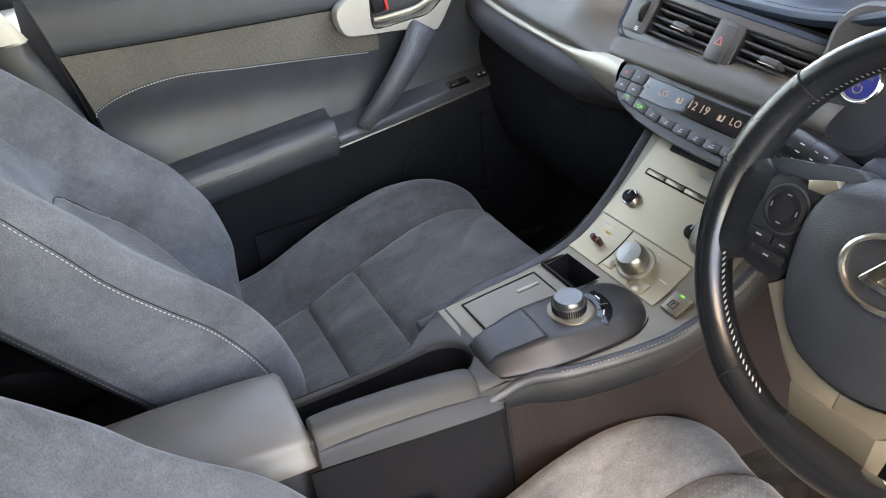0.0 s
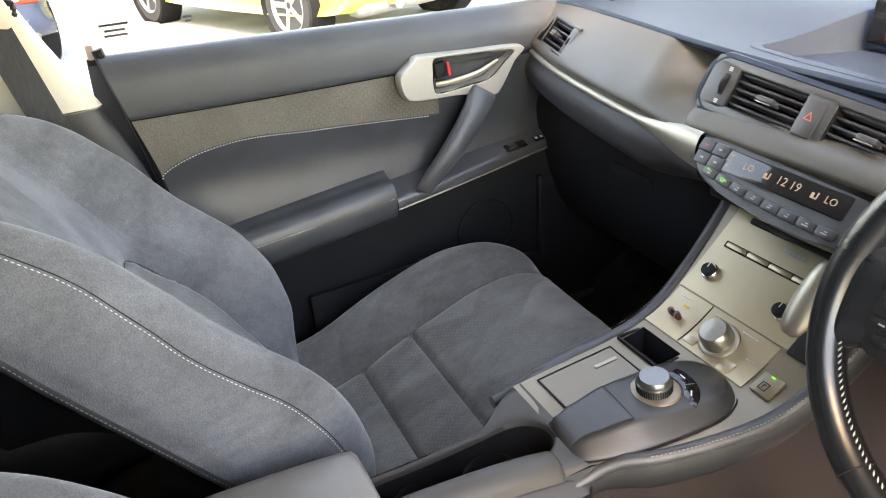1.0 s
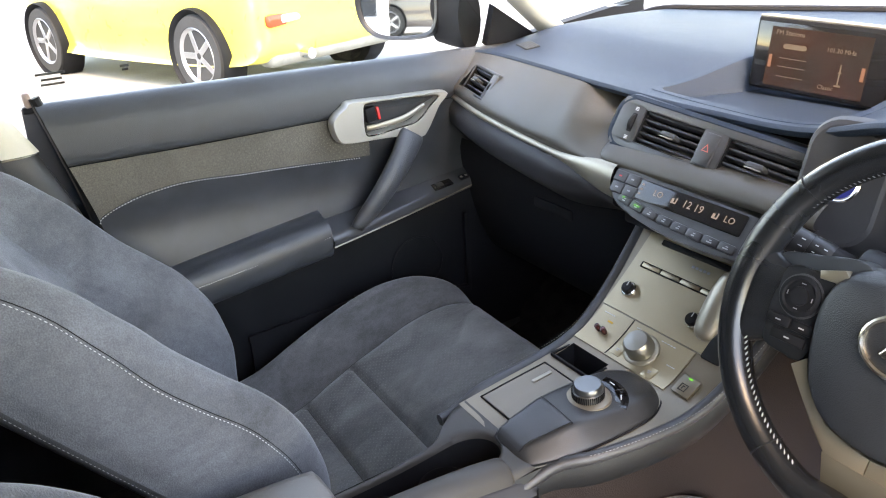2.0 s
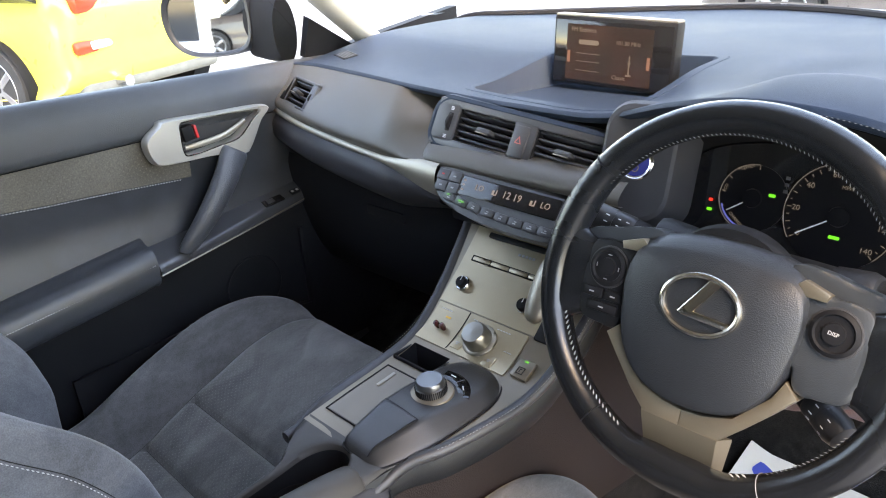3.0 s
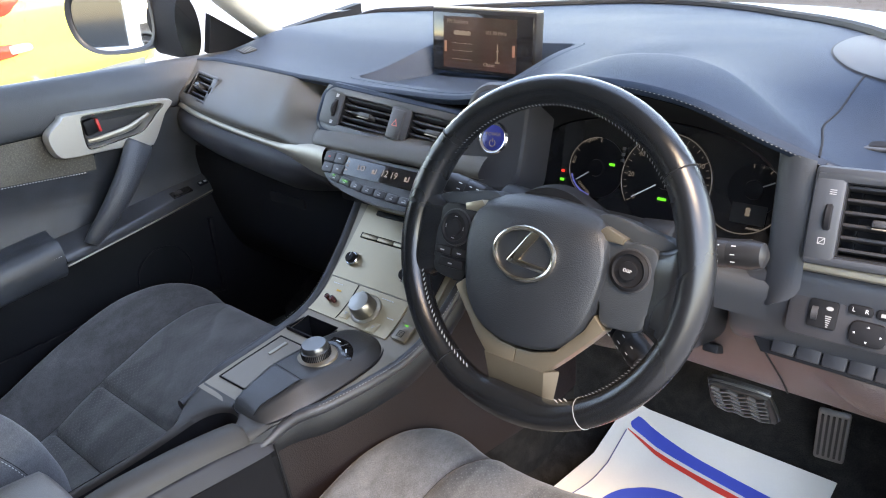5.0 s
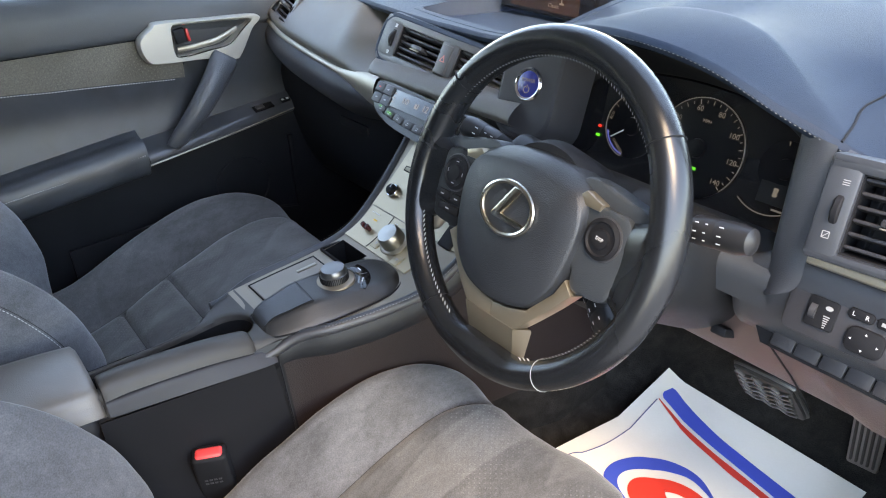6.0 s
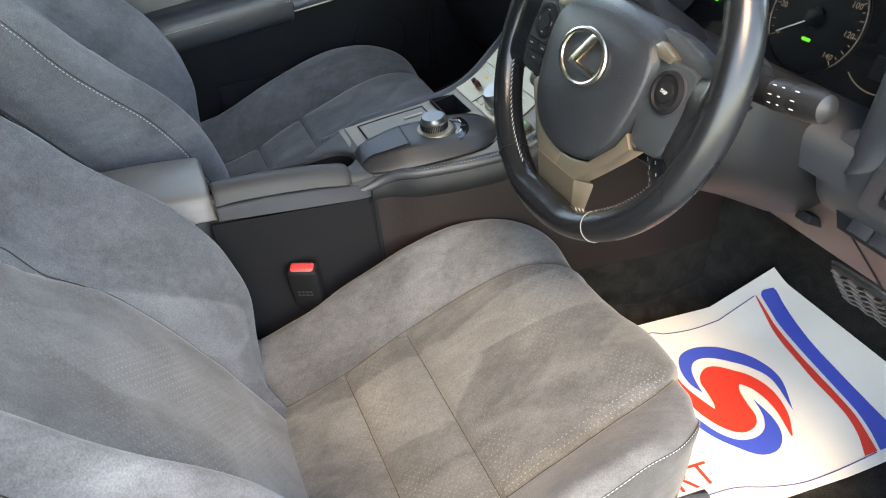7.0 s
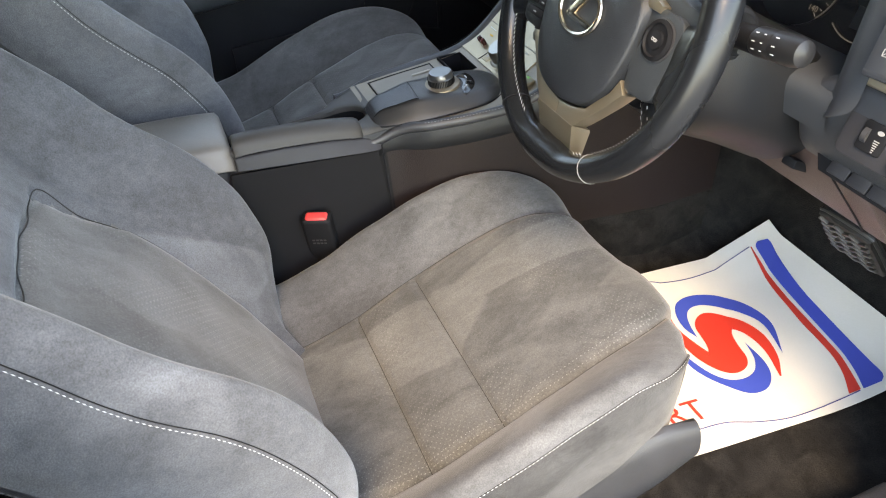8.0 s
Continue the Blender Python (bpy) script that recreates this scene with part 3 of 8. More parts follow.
# passenger fascia, from the pad's lip down to the silver strip
def strip_at(x):
    y = curve1(x, [-0.74, -0.69, -0.55, -0.40, -0.25, -0.15], [0.840, 0.824, 0.786, 0.766, 0.757, 0.752])
    z = curve1(x, [-0.74, -0.69, -0.55, -0.40, -0.25, -0.15], [0.833, 0.832, 0.828, 0.820, 0.810, 0.803])
    return float(y), float(z)


rows = []
for x in np.linspace(-0.745, -0.168, 84):
    yf, zf = pad_front(x)
    ys, zs = strip_at(x)
    k = float(sstep(-0.36, -0.20, x))
    k2 = float(sstep(-0.31, -0.20, x))
    curl = 0.040 * float(sstep(-0.300, -0.185, x))
    pts = [(yf + 0.006 + 0.020 * k2, zf - 0.002 - 0.014 * k2), (yf - 0.004 + 0.014 * k2, zf - 0.010 - 0.012 * k2), ((yf + ys) / 2 - 0.006 - 0.012 * k, (zf + zs) / 2 + 0.006), (ys - 0.004, zs + 0.022), (ys - 0.002, zs + 0.004)]
    rows.append([(x, q[0] + curl * float(sstep(0.08, 0.50, (q[1] - zs) / (zf - zs))), q[1]) for q in spline(pts, 26)])
PV = axes((-0.600, 0.829, 0.873), (1, -0.30, 0.0), (0, 0.62, 0.78))
g = grid(rows)
back = PV.inverted()
keep = []
for f in g[1]:
    c = back @ (sum((Vector(g[0][i]) for i in f), Vector()) / 4)
    if not (abs(c.x + 0.003) < 0.068 and abs(c.y) < 0.028):
        keep.append(f)
part("passenger_fascia", (g[0], keep), FASCIA, dash, "grained dark panel above the silver strip")

# silver strip that widens into a wedge beside the heater panel
rows = []
for x in np.linspace(-0.748, -0.146, 80):
    ys, zs = strip_at(x)
    h = 0.006 + 0.017 * float(sstep(-0.30, -0.15, x))
    k = float(sstep(-0.30, -0.16, x))
    ring = [(ys + 0.012, zs + h), (ys - 0.004, zs + h), (ys - 0.009 - 0.004 * k, zs), (ys - 0.004, zs - h - 0.004 * k), (ys + 0.012, zs - h - 0.004 * k)]
    rows.append([(x, q[0], q[1]) for q in spline(ring, 16)])
part("silver_strip", grid(rows), SILVER, dash, "satin silver trim strip sweeping across the dash")

# roll under the strip and glovebox
rows = []
for x in np.linspace(-0.748, -0.150, 60):
    ys, zs = strip_at(x)
    h = 0.006 + 0.021 * float(sstep(-0.30, -0.15, x))
    k = float(sstep(-0.30, -0.155, x))
    pts = [(ys - 0.002, zs - h + 0.002), (ys - 0.016 + 0.016 * k, zs - h - 0.02 + 0.008 * k), (ys - 0.010 + 0.030 * k, zs - h - 0.052 + 0.026 * k), (ys + 0.03 + 0.02 * k, zs - h - 0.085 + 0.04 * k), (ys + 0.07 + 0.02 * k, zs - h - 0.10 + 0.04 * k)]
    rows.append([(x, q[0], q[1]) for q in spline(pts, 20)])
part("knee_roll", grid(rows), MATT, dash, "dark rounded roll under the silver strip")
rows = [[(x, q[0], q[1]) for q in spline([(0.845, 0.735), (0.842, 0.70), (0.855, 0.60), (0.89, 0.50), (0.95, 0.44), (1.10, 0.42)], 24)] for x in np.linspace(-0.745, -0.145, 20)]
glove = part("glovebox_lid", grid(rows), BLACK, dash, "black glovebox lid in shade")
part("handle", box(0.11, 0.012, 0.022, 0.005, pose(-0.40, 0.846, 0.66)), BLACK, glove)


def vent(parent, name, m, w, h, slats=5, tab=True, tab_x=0.0, label="air vent with dark slats and a silver-edged tab"):
    """An air vent in its own axes: x across, y up, z outwards."""
    duct = part(name, moved(join(box(w, 0.003, 0.05, 0, pose(0, h / 2, -0.026)), box(w, 0.003, 0.05, 0, pose(0, -h / 2, -0.026)), box(0.003, h, 0.05, 0, pose(w / 2, 0, -0.026)),
                                 box(0.003, h, 0.05, 0, pose(-w / 2, 0, -0.026)), box(w, h, 0.003, 0, pose(0, 0, -0.05))), m), BLACK, parent, label)
    for i in range(slats):
        y = -h / 2 + h * (i + 0.5) / slats
        part("slat", box(w - 0.003, 0.0035, 0.017, 0.0012, m @ pose(0, y, -0.012, -14)), MATT, duct)
    for i in range(5):
        part("vane", box(0.0015, h * 0.96, 0.015, 0, m @ pose(-w / 2 + w * (i + 0.5) / 5, 0, -0.033)), BLACK, duct)
    if tab:
        t = part("tab", box(0.026, 0.0075, 0.019, 0.0025, m @ pose(tab_x, 0, 0.0005, -10)), PLASTIC, duct)
        part("tab_trim", box(0.0245, 0.0016, 0.0022, 0.0007, m @ pose(tab_x, -0.0036, 0.0105, -10)), SILVER, duct, "silver edge")
    return duct


# outer passenger vent with its thumbwheel
pv = PV
part("vent_surround", moved(join(box(0.142, 0.006, 0.030, 0.003, pose(-0.003, 0.0275, -0.009)), box(0.142, 0.006, 0.030, 0.003, pose(-0.003, -0.0275, -0.009)), box(0.007, 0.06, 0.030, 0.003, pose(-0.071, 0, -0.009)),
                                 box(0.028, 0.055, 0.030, 0.003, pose(0.052, 0, -0.010))), pv), PLASTIC, dash)
vent(dash, "outer_vent", pv @ pose(-0.015, 0, 0.005), 0.106, 0.050, 4)
part("thumbwheel", lathe([(0.0, -0.0035), (0.012, -0.0035), (0.0135, -0.002), (0.0135, 0.002), (0.012, 0.0035), (0.0, 0.0035)], 24, pv @ pose(0.052, 0, -0.006, 0, 90, 0)), BLACK, dash)

# centre vents
cv = axes((-0.027, 0.797, 0.8675), (1, -0.01, -0.078), (0, 0.45, 0.89))
out = round_rect(0.345, 0.082, 0.030, 6)
rows = []
for grow, z in ((-0.010, 0.004), (-0.004, 0.0065), (0.002, 0.004), (0.006, -0.006), (0.010, -0.030)):
    rows.append([(p[0] * (1 + grow / 0.16), p[1] * (1 + grow / 0.044), z) for p in out])
part("vent_pod_rim", moved(grid(rows, True), cv), SOFT, dash, "rounded surround of the centre vents")
bars = join(box(0.330, 0.012, 0.012, 0.002, pose(0, 0.0315, 0)), box(0.330, 0.013, 0.012, 0.002, pose(0, -0.030, 0)), box(0.046, 0.062, 0.012, 0.002, pose(-0.1425, 0.001, 0)),
            box(0.041, 0.062, 0.012, 0.002, pose(0.0095, 0.001, 0)), box(0.026, 0.062, 0.012, 0.002, pose(0.153, 0.001, 0)))
part("vent_panel", moved(bars, cv), PLASTIC, dash)
vent(dash, "centre_vent", cv @ pose(-0.0650, 0.001, 0.004), 0.110, 0.050, 5, tab_x=0.006)
vent(dash, "centre_vent", cv @ pose(0.085, 0.001, 0.004), 0.110, 0.050, 5, tab_x=0.0)
hz = part("hazard_button", box(0.027, 0.047, 0.010, 0.003, cv @ pose(0.006, 0.001, 0.004, -4)), PLASTIC, dash, "hazard button with a red triangle")
tri_out = [(-0.0062, -0.0052), (0.0062, -0.0052), (0, 0.0060)]
tri_in = [(-0.0040, -0.0040), (0.0040, -0.0040), (0, 0.0032)]
part("triangle", moved(([(*p, 0) for p in tri_out + tri_in], [(0, 1, 4, 3), (1, 2, 5, 4), (2, 0, 3, 5)]), cv @ pose(0.006, 0.003, 0.0095, -4)), plain("red_ink", (0.50, 0.10, 0.08), 0.5), hz)
for x_ in (-0.1345, 0.152):
    part("wheel_slot", box(0.011, 0.030, 0.004, 0.002, cv @ pose(x_, 0.002, 0.0045)), BLACK, dash)
    part("thumbwheel", lathe([(0.0, -0.003), (0.013, -0.003), (0.0145, -0.0015), (0.0145, 0.0015), (0.013, 0.003), (0.0, 0.003)], 24, cv @ pose(x_, 0.002, -0.001, 0, 90, 0)), BLACK, dash)
    for y in (0.023, -0.021):
        part("vent_mark", moved(join(*[box(0.006, 0.0010, 0.0004, 0, pose(0, k * 0.002, 0)) for k in (-1, 0, 1)]), cv @ pose(x_, y, 0.0064)), WHITE_INK, dash)

# roll between the vents and the heater panel
rows = []
for x in np.linspace(-0.235, 0.165, 40):
    k = 0.034 * float(sstep(-0.175, -0.235, x))
    pts = [(0.806, 0.853), (0.784, 0.8505), (0.769, 0.8445), (0.7575, 0.835), (0.7545, 0.8275), (0.7590, 0.821), (0.775, 0.818)]
    rows.append([(x, q[0] + k, q[1]) for q in spline(pts, 20)])
part("lower_roll", grid(rows), FASCIA, dash, "rounded roll under the centre vents", sharp=60)

# heater panel
hp = axes((-0.015, 0.742, 0.806), (1, 0, -0.022), (0, 0.60, 0.80))
h_out = [tuple(q) for q in spline([(-0.131, 0.015), (-0.120, 0.0215), (0.0, 0.0195), (0.118, 0.0165), (0.128, 0.008), (0.129, -0.030), (0.112, -0.043), (0.04, -0.0475), (-0.02, -0.0455), (-0.07, -0.0395), (-0.100, -0.0315), (-0.118, -0.0205), (-0.128, -0.004)], 72, True)]
part("heater_panel", prism(h_out, -0.030, 0.0, 0.003, hp), PLASTIC, dash, "heater control panel with a rounded lower edge")
lcd = part("display", prism(round_rect(0.178, 0.029, 0.003, 3, 0.011, 0.0005), 0.0, 0.0018, 0.0006, hp), GLOSS, dash, "dark climate display with pale digits")
LCD_INK = glow("lcd_digits", (0.80, 0.74, 0.76), 0.024)
for body, x, size in (("LO", -0.040, 0.0125), ("12 19", 0.020, 0.0150), ("LO", 0.078, 0.0125)):
    part("digits", text_mesh(body, size, hp @ pose(x, 0.0015, 0.0021)), LCD_INK, lcd, "pale display digits")
for x in (-0.014, 0.054):
    part("symbol", moved(join(box(0.004, 0.005, 0.0003, 0, pose(0, 0, 0)), box(0.008, 0.0020, 0.0003, 0, pose(0.002, -0.0035, 0)), box(0.0020, 0.008, 0.0003, 0, pose(0.006, 0.0, 0))), hp @ pose(x, 0.0015, 0.0021)), LCD_INK, lcd)
for y in (0.008, 0.001, -0.006):
    part("symbol", box(0.004, 0.0024, 0.0003, 0, hp @ pose(-0.071, y, 0.0021)), LCD_INK, lcd)
for i, x in enumerate((-0.088, -0.063, -0.037, -0.010, 0.016, 0.042, 0.068, 0.093)):
    y = float(curve1(x, [-0.09, -0.05, 0.0, 0.05, 0.10], [-0.0220, -0.0265, -0.0300, -0.0320, -0.0320]))
    b = part("heater_button", box(0.0248, 0.0125, 0.006, 0.003, hp @ pose(x, y, 0.001, 0, 0, -9 if x < -0.03 else -2)), PLASTIC, dash)
    part("button_mark", join(box(0.008 if i > 5 else 0.005, 0.0016, 0.0005, 0, hp @ pose(x, y - 0.0015, 0.0042)), box(0.0035, 0.0012, 0.0005, 0, hp @ pose(x + 0.0012, y + 0.0014, 0.0042))), ICON, b)
for r in range(2):
    for i in range(2):
        b = part("heater_button", box(0.0235, 0.0165, 0.006, 0.002, hp @ pose(-0.1150 + i * 0.0240 + r * 0.003, 0.0085 - r * 0.0172, 0.001)), PLASTIC, dash)
        part("button_mark", box(0.005, 0.0022, 0.0005, 0, hp @ pose(-0.1150 + i * 0.0240 + r * 0.003, 0.0085 - r * 0.0172, 0.0042)), RED if (r, i) == (0, 0) else ICON, b)
GREEN_LED = glow("green_lamp", (0.06, 0.9, 0.05), 0.085)
for x, y in ((-0.0900, -0.0195), (-0.0650, -0.0240), (-0.0585, -0.0250)):
    part("lamp", box(0.0045, 0.0022, 0.0012, 0.0004, hp @ pose(x, y, 0.0048)), GREEN_LED, dash, "small green indicator lamp")
# dark recess between heater panel and console
part("stack_recess", box(0.262, 0.06, 0.06, 0.006, pose(-0.015, 0.800, 0.762)), BLACK, dash)

# pop-up screen
sm = axes((0.0, 0.988, 0.960), (1, 0.03, -0.035), (0, 0.06, 1))
screen = part("screen", box(0.209, 0.104, 0.024, 0.004, sm @ pose(0, 0.003, -0.012)), BLACK, dash, "pop-up radio screen with a bright top edge")
part("bezel", box(0.200, 0.094, 0.002, 0.0008, sm @ pose(0, 0.002, 0.0005)), GLOSS, screen)
part("top_edge", box(0.206, 0.0035, 0.022, 0.0015, sm @ pose(0, 0.0555, -0.012)), SILVER, screen)
SCREEN = bpy.data.materials.new("radio_picture")
SCREEN.use_nodes = True
nt = SCREEN.node_tree
grad = nt.nodes.new("ShaderNodeTexNoise")
grad.inputs["Scale"].default_value, grad.inputs["Detail"].default_value = 14, 1
cr_ = nt.nodes.new("ShaderNodeValToRGB")
cr_.color_ramp.elements[0].position, cr_.color_ramp.elements[0].color = 0.35, (0.034, 0.022, 0.018, 1)
cr_.color_ramp.elements[1].position, cr_.color_ramp.elements[1].color = 0.75, (0.085, 0.036, 0.028, 1)
nt.links.new(nt.nodes.new("ShaderNodeTexCoord").outputs["Object"], grad.inputs["Vector"])
nt.links.new(grad.outputs["Fac"], cr_.inputs["Fac"])
pb = nt.nodes["Principled BSDF"]
pb.inputs["Base Color"].default_value = (0.01, 0.01, 0.01, 1)
pb.inputs["Roughness"].default_value = 0.12
nt.links.new(cr_.outputs["Color"], pb.inputs["Emission Color"])
pb.inputs["Emission Strength"].default_value = 0.050
part("picture", box(0.148, 0.084, 0.001, 0, sm @ pose(-0.004, 0.001, 0.0017)), SCREEN, screen, "dark red radio menu picture")
SCREEN_INK = glow("screen_lettering", (0.75, 0.62, 0.52), 0.018)
for body, x, y, size in (("FM Stations", -0.048, 0.035, 0.0095), ("101.30 MHz", 0.030, 0.020, 0.0085), ("Classic", 0.018, -0.031, 0.0085)):
    part("lettering", text_mesh(body, size, sm @ pose(x, y, 0.0026), 0.0001), SCREEN_INK, screen)
part("menu_bar", prism(round_rect(0.036, 0.007, 0.0035, 4, -0.038, 0.017), 0, 0.0004, 0, sm @ pose(0, 0, 0.0023)), SCREEN_INK, screen)
for y in (0.0, -0.012, -0.026):
    part("menu_line", box(0.042, 0.0007, 0.0003, 0, sm @ pose(-0.038, y, 0.0024)), SCREEN_INK, screen)
part("mast_symbol", moved(join(box(0.0018, 0.030, 0.0003, 0, pose(0, 0, 0)), box(0.009, 0.0025, 0.0003, 0, pose(0, -0.014, 0)), box(0.005, 0.002, 0.0003, 0, pose(0, 0.004, 0))), sm @ pose(0.034, -0.012, 0.0024)), SCREEN_INK, screen)
for s in (-1, 1):
    part("side_bar", box(0.005, 0.018, 0.0003, 0, sm @ pose(-0.004 + s * 0.069, -0.006, 0.0024)), glow("amber_bar", (0.6, 0.28, 0.2), 0.035), screen)
# tray of the recess: a rounded flange on the pad, sloping walls, flat floor
def ring_at(grow, fz):
    cx, cy = -0.005, 0.945
    out = []
    for a, b in zip(REC, REC[1:] + REC[:1]):
        for t in np.linspace(0.04, 0.96, 16):
            x, y = a[0] * (1 - t) + b[0] * t, a[1] * (1 - t) + b[1] * t
            l = math.hypot(x - cx, y - cy)
            x, y = x + (x - cx) / l * grow, y + (y - cy) / l * grow
            out.append((x, y, fz(x, y)))
    return out


def on_pad(dz):
    return lambda x, y: pad_z(x, y, *pad_front(x)) + dz


rows = [ring_at(0.016, on_pad(-0.002)), ring_at(0.0145, on_pad(0.0006)), ring_at(0.004, on_pad(0.0012)), ring_at(0.0, on_pad(0.0008)), ring_at(-0.003, lambda x, y: min(on_pad(-0.003)(x, y), 0.955)),
        ring_at(-0.010, lambda x, y: 0.907 + 0.03 * max(0.0, y - 0.90)), ring_at(-0.014, lambda x, y: 0.904)]
g = grid(rows, True)
g[1].append(tuple(range(len(rows[0]) * 6, len(rows[0]) * 7)))
part("screen_tray", g, SOFT, dash, "shallow tray in the dash top below the screen", sharp=35)

# seams and small grilles of the pad
for pts in ([(0.5790, 0.786), (0.5735, 0.815), (0.5640, 0.852), (0.5680, 0.898), (0.5720, 0.990), (0.590, 1.12)],):
    p3 = [(x, y, pad_z(x, y, *pad_front(x)) + 0.0002) for x, y in spline(pts, 30)]
    part("seam", tube(p3, 0.0014, 6), BLACK, dash)
part("defrost_grille", box(0.075, 0.030, 0.004, 0.001, pose(-0.60, 0.945, pad_z(-0.60, 0.945, *pad_front(-0.60)) - 0.0008, 8, 0, -22)), BLACK, dash)
for i in range(6):
    part("grille_bar", box(0.068, 0.0018, 0.004, 0, pose(-0.60 + 0.0016 * i, 0.934 + i * 0.0045, pad_z(-0.60, 0.934 + i * 0.0045, *pad_front(-0.60)) - 0.0002, 8, 0, -22)), PLASTIC, dash)
gr_ = spline([(0.512, 1.07), (0.545, 1.005), (0.60, 0.965), (0.655, 0.975), (0.63, 1.06), (0.575, 1.15), (0.525, 1.19), (0.508, 1.14)], 40, True)
for grow, lift_, mat_, nm in ((1.04, 0.0006, BLACK, "grille_gap"), (1.0, 0.0016, dotted(material("speaker_grille_plastic", (0.024, 0.026, 0.030), 0.55, tint=0.1), 0.004, 0.28, (0.006, 0.006, 0.006)), "speaker_grille")):
    rows = [[(0.58 + (p[0] - 0.58) * grow * r, 1.07 + (p[1] - 1.07) * grow * r, pad_z(0.58 + (p[0] - 0.58) * grow * r, 1.07 + (p[1] - 1.07) * grow * r, *pad_front(0.58 + (p[0] - 0.58) * r)) + lift_) for p in gr_] for r in (1.0, 0.8, 0.6, 0.4, 0.2, 0.02)]
    part(nm, grid(rows, True), mat_, dash)

# instrument binnacle
CLU = axes((0.37, 0.8614, 0.8224), (1, 0, 0), (0, 0.30, 0.95))
f_out = [tuple(q) for q in spline([(-0.186, -0.040), (-0.176, 0.015), (-0.150, 0.054), (-0.07, 0.074), (0.03, 0.074), (0.11, 0.056), (0.152, 0.022), (0.172, -0.030), (0.168, -0.056), (0.12, -0.063), (0.0, -0.060), (-0.12, -0.060), (-0.176, -0.056)], 64, True)]
face = part("instrument_face", prism(f_out, -0.004, 0.0, 0.0, CLU), GLOSS, dash, "black instrument cluster with pale dials")
rows = []
base = [(x * 1.02, y * 1.03) for x, y in f_out]
for k in np.linspace(0, 1, 14):
    row = []
    for px, py in base:
        p = CLU @ Vector((px, py, 0))
        x = 0.37 + px * (1 + 0.06 * k)
        yf, zf = pad_front(x)
        if py > 0:
            row.append((x, p.y * (1 - k) + (yf + 0.020) * k, p.z * (1 - k) + (zf - 0.018) * k if p.z > 0.83 else p.z))
        else:
            row.append((x, p.y * (1 - k) + 0.775 * k, p.z - 0.020 * k))
    rows.append(row)
part("binnacle_cowl", grid(rows, True), BLACK, dash, "deep black hood around the dials")
pts = [(x, pad_front(x)[0] + 0.004, pad_front(x)[1] + 0.0005) for x in np.linspace(0.27, 0.585, 60)]
part("stitching", stitches([(x, y - 0.0042, z - 0.0060) for x, y, z in pts], 0.0050, (0.0034, 0.0010), 0.0004, up=(0, -0.95, 0.3)), plain("grey_hood_thread", (0.13, 0.135, 0.14), 0.7), dash, "pale stitching along the hood")

INK = glow("dial_ink", (0.8, 0.8, 0.8), 0.014)
BLUE_INK = glow("blue_dial_ink", (0.10, 0.16, 0.9), 0.055)


DIAL_BLACK = plain("dial_black", (0.004, 0.004, 0.005), 0.35, spec=0.2)
RING_INK = glow("dial_ring_ink", (0.55, 0.58, 0.62), 0.014)


def dial(cx, cy, r, a0, a1, ticks, numbers, needle, ring=True):
    d = part("dial", prism(ellipse(r, r, 40, cx, cy), 0.0, 0.002, 0.0, CLU), DIAL_BLACK, dash, "round dial with white marks")
    for i in range(ticks + 1):
        a = radians(a0 + (a1 - a0) * i / ticks)
        part("tick", box(0.0050 if i % 2 == 0 else 0.0030, 0.0009, 0.0004, 0, CLU @ pose(cx + 0.92 * r * math.cos(a), cy + 0.92 * r * math.sin(a), 0.0024, 0, 0, math.degrees(a))), INK, d)
    for body, ang in numbers:
        a = radians(ang)
        part("number", text_mesh(body, 0.0092, CLU @ pose(cx + 0.79 * r * math.cos(a), cy + 0.79 * r * math.sin(a), 0.0024), 0.0001), INK, d)
    a = radians(needle)
    part("needle", box(r * 0.62, 0.0016, 0.0012, 0.0004, CLU @ pose(cx + 0.52 * r * math.cos(a), cy + 0.52 * r * math.sin(a), 0.0044, 0, 0, needle)), WHITE_INK, d)
    part("boss", lathe([(0.0, 0), (0.012, 0), (0.011, 0.004), (0.0, 0.005)], 24, CLU @ pose(cx, cy, 0.002)), DIAL_BLACK, d)
    if ring:
        arc = [(cx + r * math.cos(radians(q)), cy + r * math.sin(radians(q)), 0.003) for q in np.linspace(a0, a1, 48)]
        part("dial_ring", tube([CLU @ Vector(q) for q in arc], 0.0006, 6), RING_INK, d)
    return d


dial(0.016, 0.003, 0.060, 215, -43, 28, [(str(20 * i), 215 - 257.5 * i / 7) for i in range(8)], 214)
part("lettering", text_mesh("MPH", 0.006, CLU @ pose(0.018, 0.036, 0.0024), 0.0001), INK, dash)
lp = dial(-0.083, 0.005, 0.041, 262, 88, 6, [], 216)
arc = [(-0.083 + 0.038 * math.cos(radians(q)), 0.005 + 0.038 * math.sin(radians(q)), 0.003) for q in np.linspace(200, 262, 20)]
part("blue_arc", tube([CLU @ Vector(q) for q in arc], 0.0010, 6), BLUE_INK, lp)
part("lettering", text_mesh("CHARGE", 0.0058, CLU @ pose(-0.098, -0.024, 0.0024, 0, 0, -38), 0.0001), INK, lp)
part("lettering", text_mesh("ECO", 0.0052, CLU @ pose(-0.118, 0.012, 0.0024, 0, 0, 80), 0.0001), INK, lp)
part("lettering", text_mesh("POWER", 0.0058, CLU @ pose(-0.098, 0.041, 0.0024, 0, 0, 22), 0.0001), INK, lp)
dial(0.1264, 0.009, 0.031, 100, 10, 4, [], 28, False)
arc = [(0.115 + 0.0505 * math.cos(radians(q)), 0.005 + 0.0505 * math.sin(radians(q)), 0.003) for q in np.linspace(8, -128, 48)]
